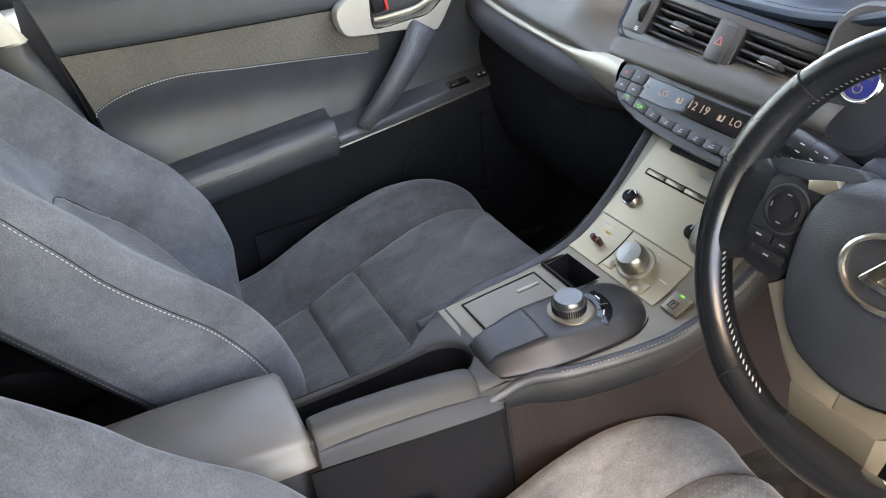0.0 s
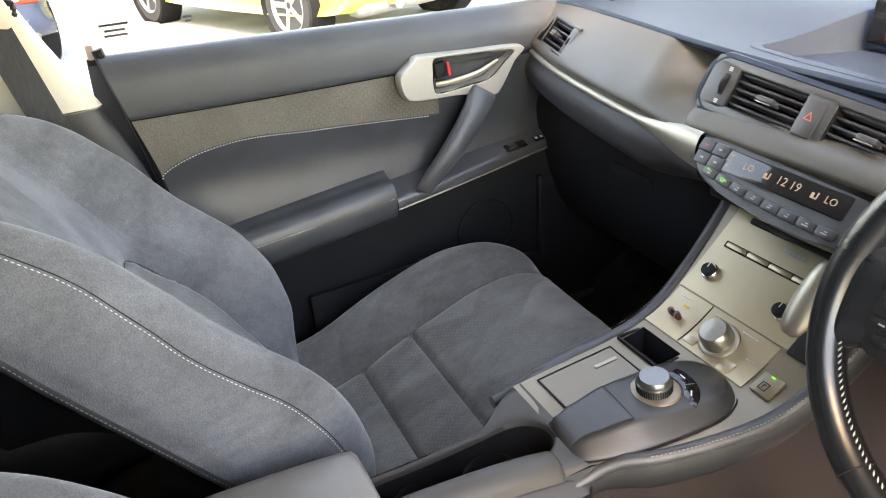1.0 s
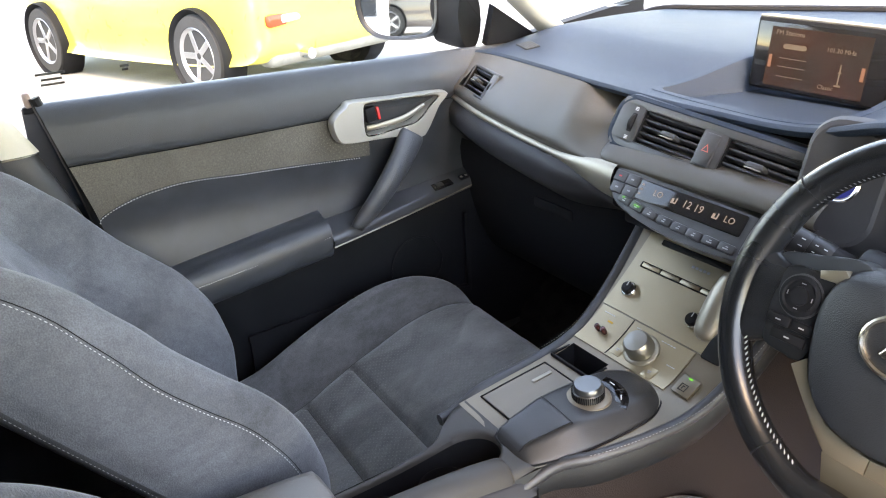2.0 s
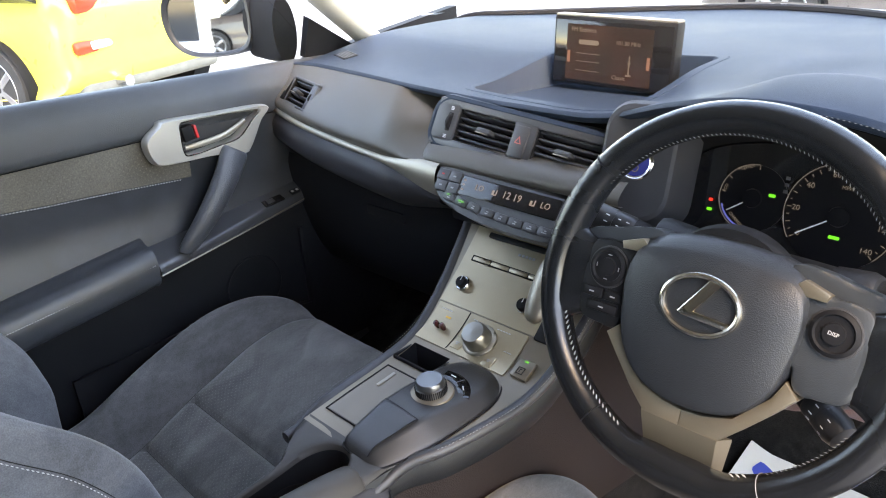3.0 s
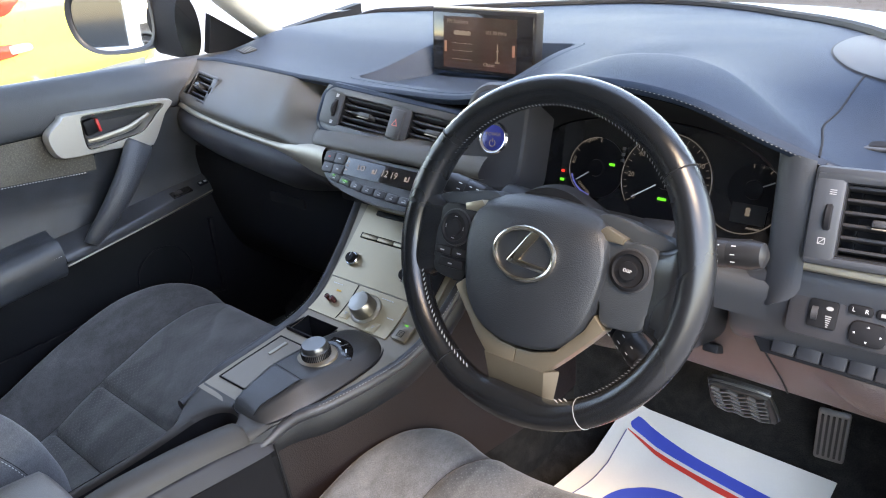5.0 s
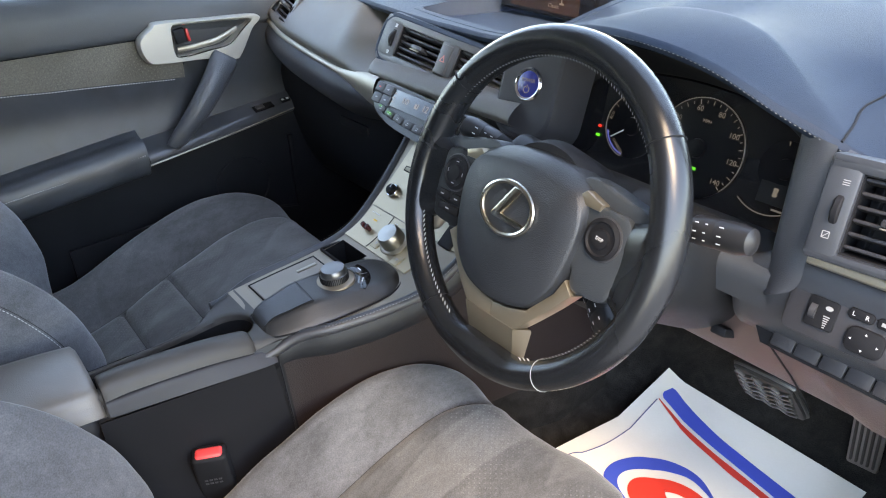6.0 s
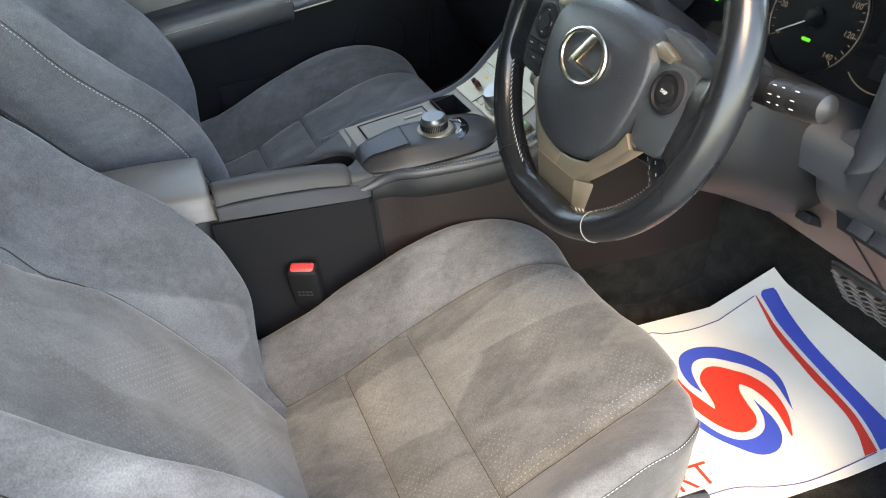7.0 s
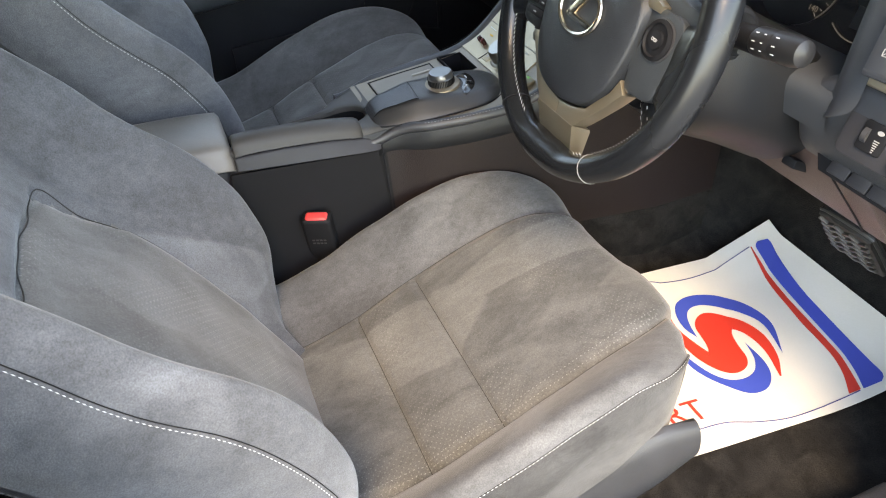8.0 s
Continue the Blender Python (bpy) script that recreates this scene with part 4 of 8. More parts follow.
part("dial_ring", tube([CLU @ Vector(q) for q in arc], 0.0007, 6), RING_INK, dash)
part("trip_display", box(0.041, 0.024, 0.0006, 0, CLU @ pose(0.1255, -0.0205, 0.0026)), plain("dim_lcd", (0.012, 0.013, 0.015), 0.3), dash)
part("trip_digits", box(0.016, 0.0022, 0.0004, 0, CLU @ pose(0.134, -0.037, 0.0030)), RING_INK, dash)
for i, y in enumerate((0.036, 0.028, 0.020)):
    part("gear_mark", box(0.005, 0.0040, 0.0004, 0, CLU @ pose(-0.047, y, 0.0024)), plain("dim_mark", (0.05, 0.05, 0.055), 0.4), dash)
part("car_symbol", moved(join(box(0.005, 0.010, 0.0002, 0.001, pose(0, 0, 0)), box(0.0065, 0.0014, 0.0002, 0, pose(0, 0.003, 0)), box(0.0065, 0.0014, 0.0002, 0, pose(0, -0.003, 0))), CLU @ pose(0.1245, -0.018, 0.0032)), INK, dash)
for x, y, w, mat in ((-0.0607, 0.0124, 0.011, GREEN_LED), (0.0162, -0.0212, 0.016, GREEN_LED), (-0.133, -0.0181, 0.009, GREEN_LED), (-0.1335, -0.006, 0.007, glow("red_lamp", (0.9, 0.04, 0.03), 0.10)), (0.164, -0.0485, 0.004, glow("red_lamp_small", (0.9, 0.04, 0.03), 0.10))):
    part("warning_lamp", prism(round_rect(w * 0.75, 0.0038, 0.0013, 3, x, y), 0, 0.0005, 0, CLU @ pose(0, 0, 0.0022)), mat, dash, "small lit warning lamp")
# grey sill under the dials
SILL = [(0.862, 0.764), (0.82, 0.768), (0.780, 0.772), (0.758, 0.769), (0.7515, 0.760), (0.7525, 0.745), (0.7585, 0.722)]
rows = [[(x, q[0], q[1]) for q in spline(SILL, 18)] for x in np.linspace(0.19, 0.556, 30)]
part("binnacle_sill", grid(rows), SILL_GREY, dash, "grey bezel shelf under the dials", sharp=60)

# start button pod
pod = axes((0.168, 0.788, 0.868), (1, 0.10, 0), (0, 0.35, 0.93))
rows = []
for grow, z in ((0.0, 0.002), (0.004, 0.0), (0.008, -0.010), (0.012, -0.060)):
    rows.append([(p[0] * (1 + grow / 0.04), p[1] * (1 + grow / 0.05), z) for p in round_rect(0.088, 0.132, 0.03, 6, 0.0, 0.005)])
g = grid(rows, True)
g[1].append(tuple(range(len(rows[0]))))
part("start_pod", moved(g, pod), MATT, dash, "dark pod beside the wheel with the start button")
btn = part("start_button", lathe([(0.0, 0), (0.0185, 0), (0.0185, 0.004), (0.0165, 0.005), (0.0, 0.0045)], 40, pod @ pose(0.002, 0.005, 0.001)), plain("deep_blue_button", (0.02, 0.03, 0.16), 0.25), dash, "round blue start button")
part("button_ring", lathe([(0.0182, 0.0), (0.022, 0.0), (0.0222, 0.004), (0.0203, 0.0062), (0.0182, 0.0045)], 40, pod @ pose(0.002, 0.005, 0.001)), CHROME, btn)
part("lettering", text_mesh("POWER", 0.0068, pod @ pose(0.002, 0.010, 0.0062), 0.0001), INK, btn)
arc = [(0.0045 * math.cos(radians(q)), 0.0045 * math.sin(radians(q)) - 0.002, 0.0062) for q in np.linspace(120, 420, 20)]
part("power_mark", join(tube([pod @ Vector((0.002 + a, b, c)) for a, b, c in arc], 0.0006, 5), box(0.0011, 0.005, 0.0006, 0, pod @ pose(0.002, 0.002, 0.0062))), INK, btn)

# driver's fascia: vent, silver strip, switches, lower panel
dv = axes((0.672, 0.775, 0.853), (1, 0.12, 0), (0, 0.28, 0.95))
part("vent_surround", moved(join(box(0.170, 0.014, 0.040, 0.004, pose(-0.004, 0.0415, -0.006)), box(0.170, 0.010, 0.040, 0.004, pose(-0.004, -0.0445, -0.006)), box(0.029, 0.093, 0.040, 0.004, pose(-0.0745, 0, -0.006)), box(0.014, 0.093, 0.040, 0.004, pose(0.074, 0, -0.006))), dv), FASCIA_GREY, dash)
vent(dash, "outer_vent", dv @ pose(0.004, -0.0025, 0.011), 0.128, 0.074, 6, tab_x=-0.025)
part("thumbwheel", lathe([(0.0, -0.0035), (0.015, -0.0035), (0.0165, -0.002), (0.0165, 0.002), (0.015, 0.0035), (0.0, 0.0035)], 28, dv @ pose(-0.072, -0.001, 0.004, 0, 90, 0)), BLACK, dash)
part("vent_mark", moved(join(*[box(0.006, 0.0007, 0.0004, 0, pose(0, k * 0.002, 0)) for k in (-1, 0, 1)]), dv @ pose(-0.071, 0.024, 0.0142)), ICON, dash)
part("vent_mark", moved(join(box(0.006, 0.0007, 0.0004, 0, pose(0, 0.003, 0)), box(0.006, 0.0007, 0.0004, 0, pose(0, -0.003, 0)), box(0.0007, 0.006, 0.0004, 0, pose(-0.003, 0, 0)), box(0.0007, 0.006, 0.0004, 0, pose(0.003, 0, 0)), box(0.008, 0.0007, 0.0004, 0, pose(0, 0, 0, 0, 0, 45))), dv @ pose(-0.074, -0.025, 0.0142)), ICON, dash)
rows = []
for x in np.linspace(0.587, 0.765, 24):
    yf, zf = pad_front(x)
    y1 = 0.775 + 0.12 * (x - 0.672)
    pts = [(yf + 0.020, zf - 0.001), (yf + 0.002, zf - 0.0015), ((yf + y1) / 2 - 0.003, zf - 0.007), (y1 - 0.003, 0.8975), (y1 - 0.003, 0.890)]
    rows.append([(x, q[0], q[1]) for q in spline(pts, 16)])
part("vent_brow", grid(rows), FASCIA_GREY, dash, "soft brow above the driver's vent", sharp=60)
rows, inner_wall = [], []
for t in [-0.54, -0.538, -0.53, -0.51, -0.48, -0.44, -0.38, -0.3, -0.2, -0.1] + [k / 15 for k in range(16)]:
    a = Vector((0.586, 0.7560, 0.804)) + t * Vector((-0.006, 0.0230, 0.099))
    b = Vector((0.549, 0.7640, 0.800)) + t * Vector((-0.005, 0.0200, 0.112))
    a.x -= 0.030 * max(0.0, (-t - 0.22) / 0.32) ** 3       # its lower corner is rounded
    back = 0.012 * max(0.0, (-t - 0.49) / 0.05) ** 2
    a.y, b.y = a.y + back, b.y + back
    rows.append([a.lerp(b, k) + Vector((0, -0.005 * math.sin(math.pi * k), 0)) for k in np.linspace(0, 1, 8)] + [b + Vector((-0.003, 0.004, 0)), b + Vector((-0.005, 0.012, 0))])
    inner_wall.append([b + Vector((-0.005, 0.012, 0)), b + Vector((-0.010, 0.050, -0.004)), b + Vector((-0.016, 0.095, -0.010))])
part("binnacle_cheek", grid(rows), FASCIA_GREY, dash, "soft cheek beside the dials", sharp=60)
part("cheek_wall", grid(inner_wall), BLACK, dash, "black inner wall beside the dials")
dz_ = pad_z(0.628, 0.866, *pad_front(0.628))
part("side_slot", box(0.060, 0.026, 0.004, 0.004, pose(0.632, 0.866, dz_ + 0.0005, 6, 0, 6)), PLASTIC, dash, "small side window air slot")
part("slot_hole", box(0.050, 0.017, 0.004, 0.003, pose(0.632, 0.866, dz_ + 0.0016, 6, 0, 6)), BLACK, dash)
rows = []
for x in np.linspace(0.5845, 0.76, 30):
    y = 0.757 + 0.05 * (x - 0.553)
    ring = [(y + 0.02, 0.805), (y + 0.001, 0.804), (y - 0.004, 0.798), (y, 0.792), (y + 0.02, 0.791)]
    rows.append([(x, q[0], q[1]) for q in spline(ring, 14)])
part("silver_strip", grid(rows), SILVER, dash, "satin silver trim strip under the driver's vent")
rows = []
for x in [0.5050, 0.5056, 0.5075, 0.5110] + list(np.linspace(0.516, 0.76, 26)):
    turn = 0.035 * max(0.0, (0.516 - x) / 0.011) ** 3
    low = 0.020 * float(sstep(0.56, 0.516, x))       # its top edge tucks under the bezel
    rows.append([(x, q[0] + 0.03 * max(0.0, x - 0.56) + turn, q[1]) for q in spline([(0.772, 0.790 - low), (0.760, 0.782 - low), (0.761, 0.74), (0.775, 0.695), (0.79, 0.675)], 18)])

part("driver_fascia", grid(rows), FASCIA_GREY, dash, "grained switch panel")
swp = axes((0.640, 0.7565, 0.740), (1, 0.03, 0), (0, 0.28, 0.95))
sw = part("switch_panel", prism(round_rect(0.116, 0.054, 0.008, 5, -0.005, 0.0075), -0.012, 0.0015, 0.0015, swp), MATT, dash, "switch panel for lights and mirrors")
dim = part("dimmer_switch", prism(round_rect(0.028, 0.030, 0.003, 3, -0.029, 0.008), 0.0, 0.004, 0.001, swp), BLACK, sw)
part("wheel", lathe([(0.0, -0.003), (0.009, -0.003), (0.009, 0.003), (0.0, 0.003)], 16, swp @ pose(-0.0365, 0.008, -0.001, 0, 90, 0)), PLASTIC, dim)
part("marks", moved(join(*[box(0.002 + 0.0008 * k, 0.0010, 0.0004, 0, pose(-0.023, -0.004 + k * 0.0022, 0.0043)) for k in range(6)], prism(ellipse(0.0035, 0.0022, 16, -0.023, 0.0155), 0.004, 0.0046)), swp), ICON, dim)
lr = part("mirror_selector", prism(round_rect(0.023, 0.0105, 0.004, 4, 0.0043, 0.0205), 0.0, 0.0045, 0.0015, swp), BLACK, sw)
for body, x in (("L", -0.002), ("R", 0.010)):
    part("lettering", text_mesh(body, 0.006, swp @ pose(x, 0.0205, 0.0047), 0.0001), WHITE_INK, lr)
part("fold_button", prism(round_rect(0.015, 0.0105, 0.004, 4, 0.0255, 0.0205), 0.0, 0.0045, 0.0015, swp), BLACK, sw)
part("fold_mark", box(0.006, 0.0035, 0.0004, 0.0, swp @ pose(0.0255, 0.0205, 0.0047)), ICON, sw)
pad_b = part("mirror_pad", prism(round_rect(0.034, 0.025, 0.008, 5, 0.0145, -0.002), 0.0, 0.006, 0.002, swp), BLACK, sw)
for dx, dy_, a in ((0, 0.008, 0), (0, -0.008, 180), (-0.012, 0, 90), (0.012, 0, -90)):
    part("arrow", moved(([(-0.0013, -0.0009, 0), (0.0013, -0.0009, 0), (0, 0.0013, 0)], [(0, 1, 2)]), swp @ pose(0.0145 + dx, -0.002 + dy_, 0.0063, 0, 0, a)), WHITE_INK, pad_b)
# row of blank buttons under it
row_m = axes((0.635, 0.785, 0.690), (1, 0.03, -0.03), (0, 0.45, 0.89))
part("button_tray", prism([(-0.118, 0.020), (0.10, 0.020), (0.10, -0.022), (-0.085, -0.022)], -0.02, 0.0, 0.003, row_m), BLACK, dash)
for i in range(6):
    b = part("blank_button", box(0.0245, 0.033, 0.006, 0.0015, row_m @ pose(-0.062 + i * 0.0262, -0.001, 0.001)), MATT, dash)
    if i == 0:
        part("mark", moved(join(text_mesh("P", 0.007, pose(-0.004, 0.002, 0)), box(0.004, 0.005, 0.0003, 0, pose(0.005, 0, 0))), row_m @ pose(-0.062, 0, 0.0043)), WHITE_INK, b)
    if i == 4:
        part("mark", moved(join(text_mesh("0", 0.007, pose(-0.004, 0.004, 0)), box(0.006, 0.005, 0.0003, 0, pose(0.002, -0.006, 0))), row_m @ pose(-0.062 + i * 0.0262, 0, 0.0043)), WHITE_INK, b)
# mauve knee panel round the column
rows = []
for x in np.linspace(0.13, 0.745, 60):
    k = float(sstep(0.50, 0.58, x))
    y0 = 0.800 - 0.010 * k
    z0 = float(curve1(x, [0.13, 0.50, 0.56, 0.60, 0.64, 0.745], [0.735, 0.735, 0.725, 0.702, 0.672, 0.665]))
    pts = [(y0 + 0.035, z0 + 0.012), (y0, z0), (y0 + 0.008, z0 - 0.045), (0.845, 0.60), (0.885, 0.555), (0.93, 0.545)]
    rows.append([(x, q[0], q[1]) for q in spline(pts, 26)])
part("knee_panel", thick(grid(rows), 0.006), MAUVE, dash, "mauve-grey lower knee panel")
part("panel_joint", tube([(0.548, 0.797, 0.660), (0.552, 0.812, 0.640), (0.560, 0.842, 0.600), (0.563, 0.872, 0.562)], 0.0012, 6), BLACK, dash)
# firewall and outer ends close the dash
part("dash_back", box(1.50, 0.02, 0.54, 0, pose(0, 1.38, 0.62)), BLACK, dash)
for s in (-1, 1):
    part("dash_end", prism([(0.80, 0.60), (1.40, 0.60), (1.40, 0.90), (0.86, 0.87), (0.80, 0.80)], -0.01, 0.01, 0, axes((s * 0.765, 0, 0), (0, 1, 0), (0, 0, 1))), PLASTIC, dash)


# ---- centre console ----
con = thing("centre_console", pose(0, 0.4, 0.2), "grey satin centre console with drive knob, controller, cup holders and armrest", "console")
PROF = [(0.425, 0.566), (0.50, 0.574), (0.57, 0.580), (0.63, 0.588), (0.675, 0.607), (0.73, 0.650), (0.78, 0.697), (0.82, 0.738)]
cl = spline(PROF, 60)


def slope(y):
    """The console top: z at y, and its pose there (x across, y up the slope, z out)."""
    z = float(np.interp(y, cl[:, 0], cl[:, 1]))
    z2 = float(np.interp(y + 0.004, cl[:, 0], cl[:, 1]))
    return z, (z2 - z) / 0.004


def on_console(x, y, lift=0.0):
    z, s = slope(y)
    return axes((x, y, z), (1, 0, 0), (0, 1, s)) @ pose(0, 0, lift)


def edge_l(y):
    return float(curve1(y, [0.40, 0.60, 0.72, 0.83], [-0.108, -0.112, -0.122, -0.140]))


def edge_r(y):
    return float(curve1(y, [0.39, 0.45, 0.49, 0.54, 0.60, 0.66, 0.74, 0.83], [0.053, 0.061, 0.082, 0.097, 0.109, 0.117, 0.127, 0.135]))


# the sloping top panel
SLOT = (-0.100, -0.026, 0.592, 0.632)
rows = []
for y in cl[:, 0]:
    z = float(np.interp(y, cl[:, 0], cl[:, 1]))
    rows.append([(x, y, z) for x in np.linspace(edge_l(y) + 0.004, edge_r(y) - 0.002, 70)])
g = grid(rows)
keep = []
for f in g[1]:
    cx, cy = np.mean([g[0][i][0] for i in f]), np.mean([g[0][i][1] for i in f])
    if not (SLOT[0] < cx < SLOT[1] and SLOT[2] < cy < SLOT[3]):
        keep.append(f)
part("top_panel", (g[0], keep), CONSOLE, con, "satin grey sloping top panel")
zs = slope(0.61)[0]
part("coin_tray", join(*[box(a, b, 0.045, 0, pose(c, d, zs - 0.020)) for a, b, c, d in ((0.078, 0.003, -0.063, 0.634), (0.078, 0.003, -0.063, 0.589), (0.003, 0.044, -0.102, 0.612), (0.003, 0.044, -0.024, 0.612))], box(0.078, 0.044, 0.003, 0, pose(-0.063, 0.612, zs - 0.043))), BLACK, con, "small open black tray")
# stitched leather edges
for fn, s in ((edge_l, -1), (edge_r, 1)):
    pts = [(fn(y) + s * 0.004, y, float(np.interp(y, cl[:, 0], cl[:, 1])) - 0.004 - 0.016 * float(sstep(0.475, 0.40, y))) for y in np.linspace(0.398, 0.82, 54)]
    part("edge_roll", tube(pts, 0.0085, 12, flat=1.0), LEATHER, con, "padded leather edge")
    part("stitching", stitches([(x + s * 0.006, y, z + 0.0085) for x, y, z in pts[11:]], 0.005, (0.0038, 0.0011), up=(s * 0.6, -0.3, 0.8)), DULL_THREAD, con, "pale stitched seam")
# audio panel and switch panel lines on the slope


def plate_on(x0, x1, y0, y1, lift, mat, name, label="", r=0.002, t=0.004):
    """A thin plate that follows the slope."""
    rows = [[(x, y, slope(y)[0] + lift) for x in np.linspace(x0, x1, 8)] for y in np.linspace(y0, y1, 10)]
    return part(name, thick(grid(rows), t), mat, con, label)


plate_on(-0.112, 0.112, 0.700, 0.815, 0.0035, CHAMPAGNE, "audio_panel", "champagne-coloured audio panel with a disc slot")
part("disc_slot", box(0.165, 0.009, 0.006, 0.002, on_console(0.0, 0.793, 0.004)), BLACK, con)
part("button_slot", box(0.150, 0.0095, 0.004, 0.001, on_console(-0.019, 0.762, 0.0036)), BLACK, con)
for i in range(4):
    part("audio_button", box(0.0345, 0.0065, 0.003, 0.001, on_console(-0.0735 + i * 0.0362, 0.762, 0.0050)), CHAMPAGNE, con)
part("maker_mark", join(*[box(0.0050, 0.0042, 0.0006, 0.001, on_console(-0.014 + i * 0.0066, 0.781, 0.004)) for i in range(5)]), ICON, con, "pale maker's mark as plain bars")
for x in (-0.084, 0.036):
    k = part("volume_knob", lathe([(0.0, 0), (0.0096, 0), (0.0094, 0.010), (0.0080, 0.0122), (0.0, 0.0124)], 28, on_console(x, 0.729, 0.004)), BLACK, con, "small black knob with a bright ring")
    part("knob_ring", lathe([(0.0092, 0.0), (0.0122, 0.0), (0.0118, 0.0050), (0.0104, 0.0064), (0.0092, 0.0064)], 28, on_console(x, 0.729, 0.0038)), CHROME, k)
    part("knob_line", box(0.0012, 0.007, 0.0006, 0, on_console(x, 0.729, 0.0166) @ pose(0, 0.005, 0)), WHITE_INK, k)
sp = plate_on(-0.110, 0.064, 0.640, 0.699, 0.0022, CHAMPAGNE, "drive_panel", "champagne-coloured drive mode panel")
part("seam", tube([(-0.046, y, slope(y)[0] + 0.0024) for y in np.linspace(0.641, 0.699, 8)], 0.0009, 5), BLACK, con)
for x in (-0.085, -0.073):
    part("red_peg", lathe([(0.0, 0), (0.0038, 0), (0.0046, 0.006), (0.0042, 0.011), (0.0, 0.0125)], 16, on_console(x, 0.668, 0.002)), plain("dark_red_peg", (0.06, 0.012, 0.012), 0.15), con, "small dark red peg")
knob = part("drive_knob", lathe([(0.0, 0), (0.021, 0), (0.0205, 0.012), (0.0195, 0.020), (0.0165, 0.0245), (0.0, 0.0255)], 48, on_console(-0.004, 0.672, 0.004)), plain("brushed_silver_knob", (0.31, 0.298, 0.272), 0.32, 0.95), con, "large brushed silver drive mode knob")
part("knob_ring", lathe([(0.0205, 0.0), (0.0265, 0.0), (0.0265, 0.0025), (0.0235, 0.0050), (0.0205, 0.0050)], 48, on_console(-0.004, 0.672, 0.002)), SILVER, knob)
for x, y in ((-0.034, 0.656), (0.030, 0.651)):
    b = part("mode_button", box(0.019, 0.019, 0.004, 0.0015, on_console(x, y, 0.0018)), CHAMPAGNE, con)
    part("button_mark", join(box(0.006, 0.0014, 0.0004, 0, on_console(x, y + 0.0015, 0.0041)), box(0.004, 0.0014, 0.0004, 0, on_console(x, y - 0.0012, 0.0041))), ICON, b)
for x, y, w in ((-0.088, 0.693, 0.022), (-0.030, 0.694, 0.008), (0.024, 0.694, 0.026), (0.048, 0.672, 0.014)):
    part("print", join(*[box(w / 5 * 0.7, 0.0013, 0.0004, 0, on_console(x + w * (k_ - 2) / 5, y, 0.0028)) for k_ in range(5)]), WHITE_INK, con)
part("print", box(0.010, 0.003, 0.0004, 0, on_console(-0.078, 0.684, 0.0028)), plain("amber_print", (0.7, 0.35, 0.03), 0.5), con)
pk = part("parking_button", box(0.028, 0.030, 0.006, 0.002, on_console(0.086, 0.660, 0.003)), CONSOLE, con, "parking button with a green lamp")
part("lamp", box(0.006, 0.002, 0.0006, 0, on_console(0.086, 0.670, 0.0062)), GREEN_LED, pk)
part("button_mark", join(*[box(a, b, 0.0004, 0, on_console(0.085 + c, 0.656, 0.0062) @ pose(0, d, 0)) for a, b, c, d in ((0.011, 0.0011, 0, 0.005), (0.011, 0.0011, 0, -0.005), (0.0011, 0.011, 0.005, 0), (0.0011, 0.011, -0.005, 0), (0.0011, 0.006, -0.001, 0), (0.003, 0.0011, 0.0008, 0.002))]), BLACK, pk)
# gear selector
part("gear_gate", box(0.030, 0.095, 0.006, 0.003, on_console(0.088, 0.735, 0.004)), BLACK, con)
gl = on_console(0.083, 0.735, 0.004)
sec = []
for y, w, h, z in ((-0.034, 0.012, 0.010, 0.040), (-0.028, 0.026, 0.020, 0.041), (-0.012, 0.034, 0.026, 0.044), (0.012, 0.036, 0.027, 0.050), (0.036, 0.032, 0.024, 0.056), (0.052, 0.022, 0.018, 0.060), (0.058, 0.010, 0.008, 0.061)):
    sec.append([gl @ Vector((0.5 * w * math.cos(a), y, z + 0.5 * h * math.sin(a))) for a in np.linspace(0, 2 * math.pi, 12, endpoint=False)])
lever_ = part("gear_lever", loft(sec, 28, 34), SILVER, con, "pale satin gear lever knob", sharp=60)
part("lever_stem", lathe([(0.0, 0), (0.008, 0), (0.007, 0.040), (0.0, 0.040)], 16, gl @ pose(0, 0.012, 0)), BLACK, lever_)
LID_SATIN = material("satin_lid", (0.165, 0.137, 0.108), 0.38, metal=0.45, grain=0.1, grain_size=1200, tint=0.05)
# storage lid
lid = plate_on(-0.092, -0.030, 0.458, 0.568, 0.0015, LID_SATIN, "storage_lid", "satin sliding storage lid")
part("lid_catch", box(0.006, 0.034, 0.003, 0.001, on_console(-0.070, 0.545, 0.0020)), SILVER, lid)
part("lid_gap", tube([(x_, y_, slope(y_)[0] + 0.0012) for x_, y_ in ((-0.094, 0.456), (-0.028, 0.456), (-0.028, 0.495), (-0.028, 0.535), (-0.028, 0.570), (-0.094, 0.570), (-0.094, 0.535), (-0.094, 0.495))], 0.0013, 5, True), BLACK, con)
# controller: palm rest and turning knob
cm = axes((0.022, 0.524, 0.5760), (1, -0.07, 0.0), (0.07, 1, 0.09))
BASE = [(-0.104, -0.026, 0.022, 0.010, 0.001), (-0.099, -0.035, 0.036, 0.016, 0.008), (-0.088, -0.037, 0.043, 0.018, 0.015), (-0.060, -0.040, 0.052, 0.024, 0.021), (-0.030, -0.042, 0.058, 0.030, 0.026),
        (-0.004, -0.044, 0.061, 0.033, 0.025), (0.040, -0.046, 0.063, 0.037, 0.020), (0.075, -0.044, 0.061, 0.036, 0.016), (0.100, -0.038, 0.050, 0.028, 0.011), (0.114, -0.025, 0.033, 0.016, 0.006), (0.120, -0.010, 0.012, 0.004, 0.001)]


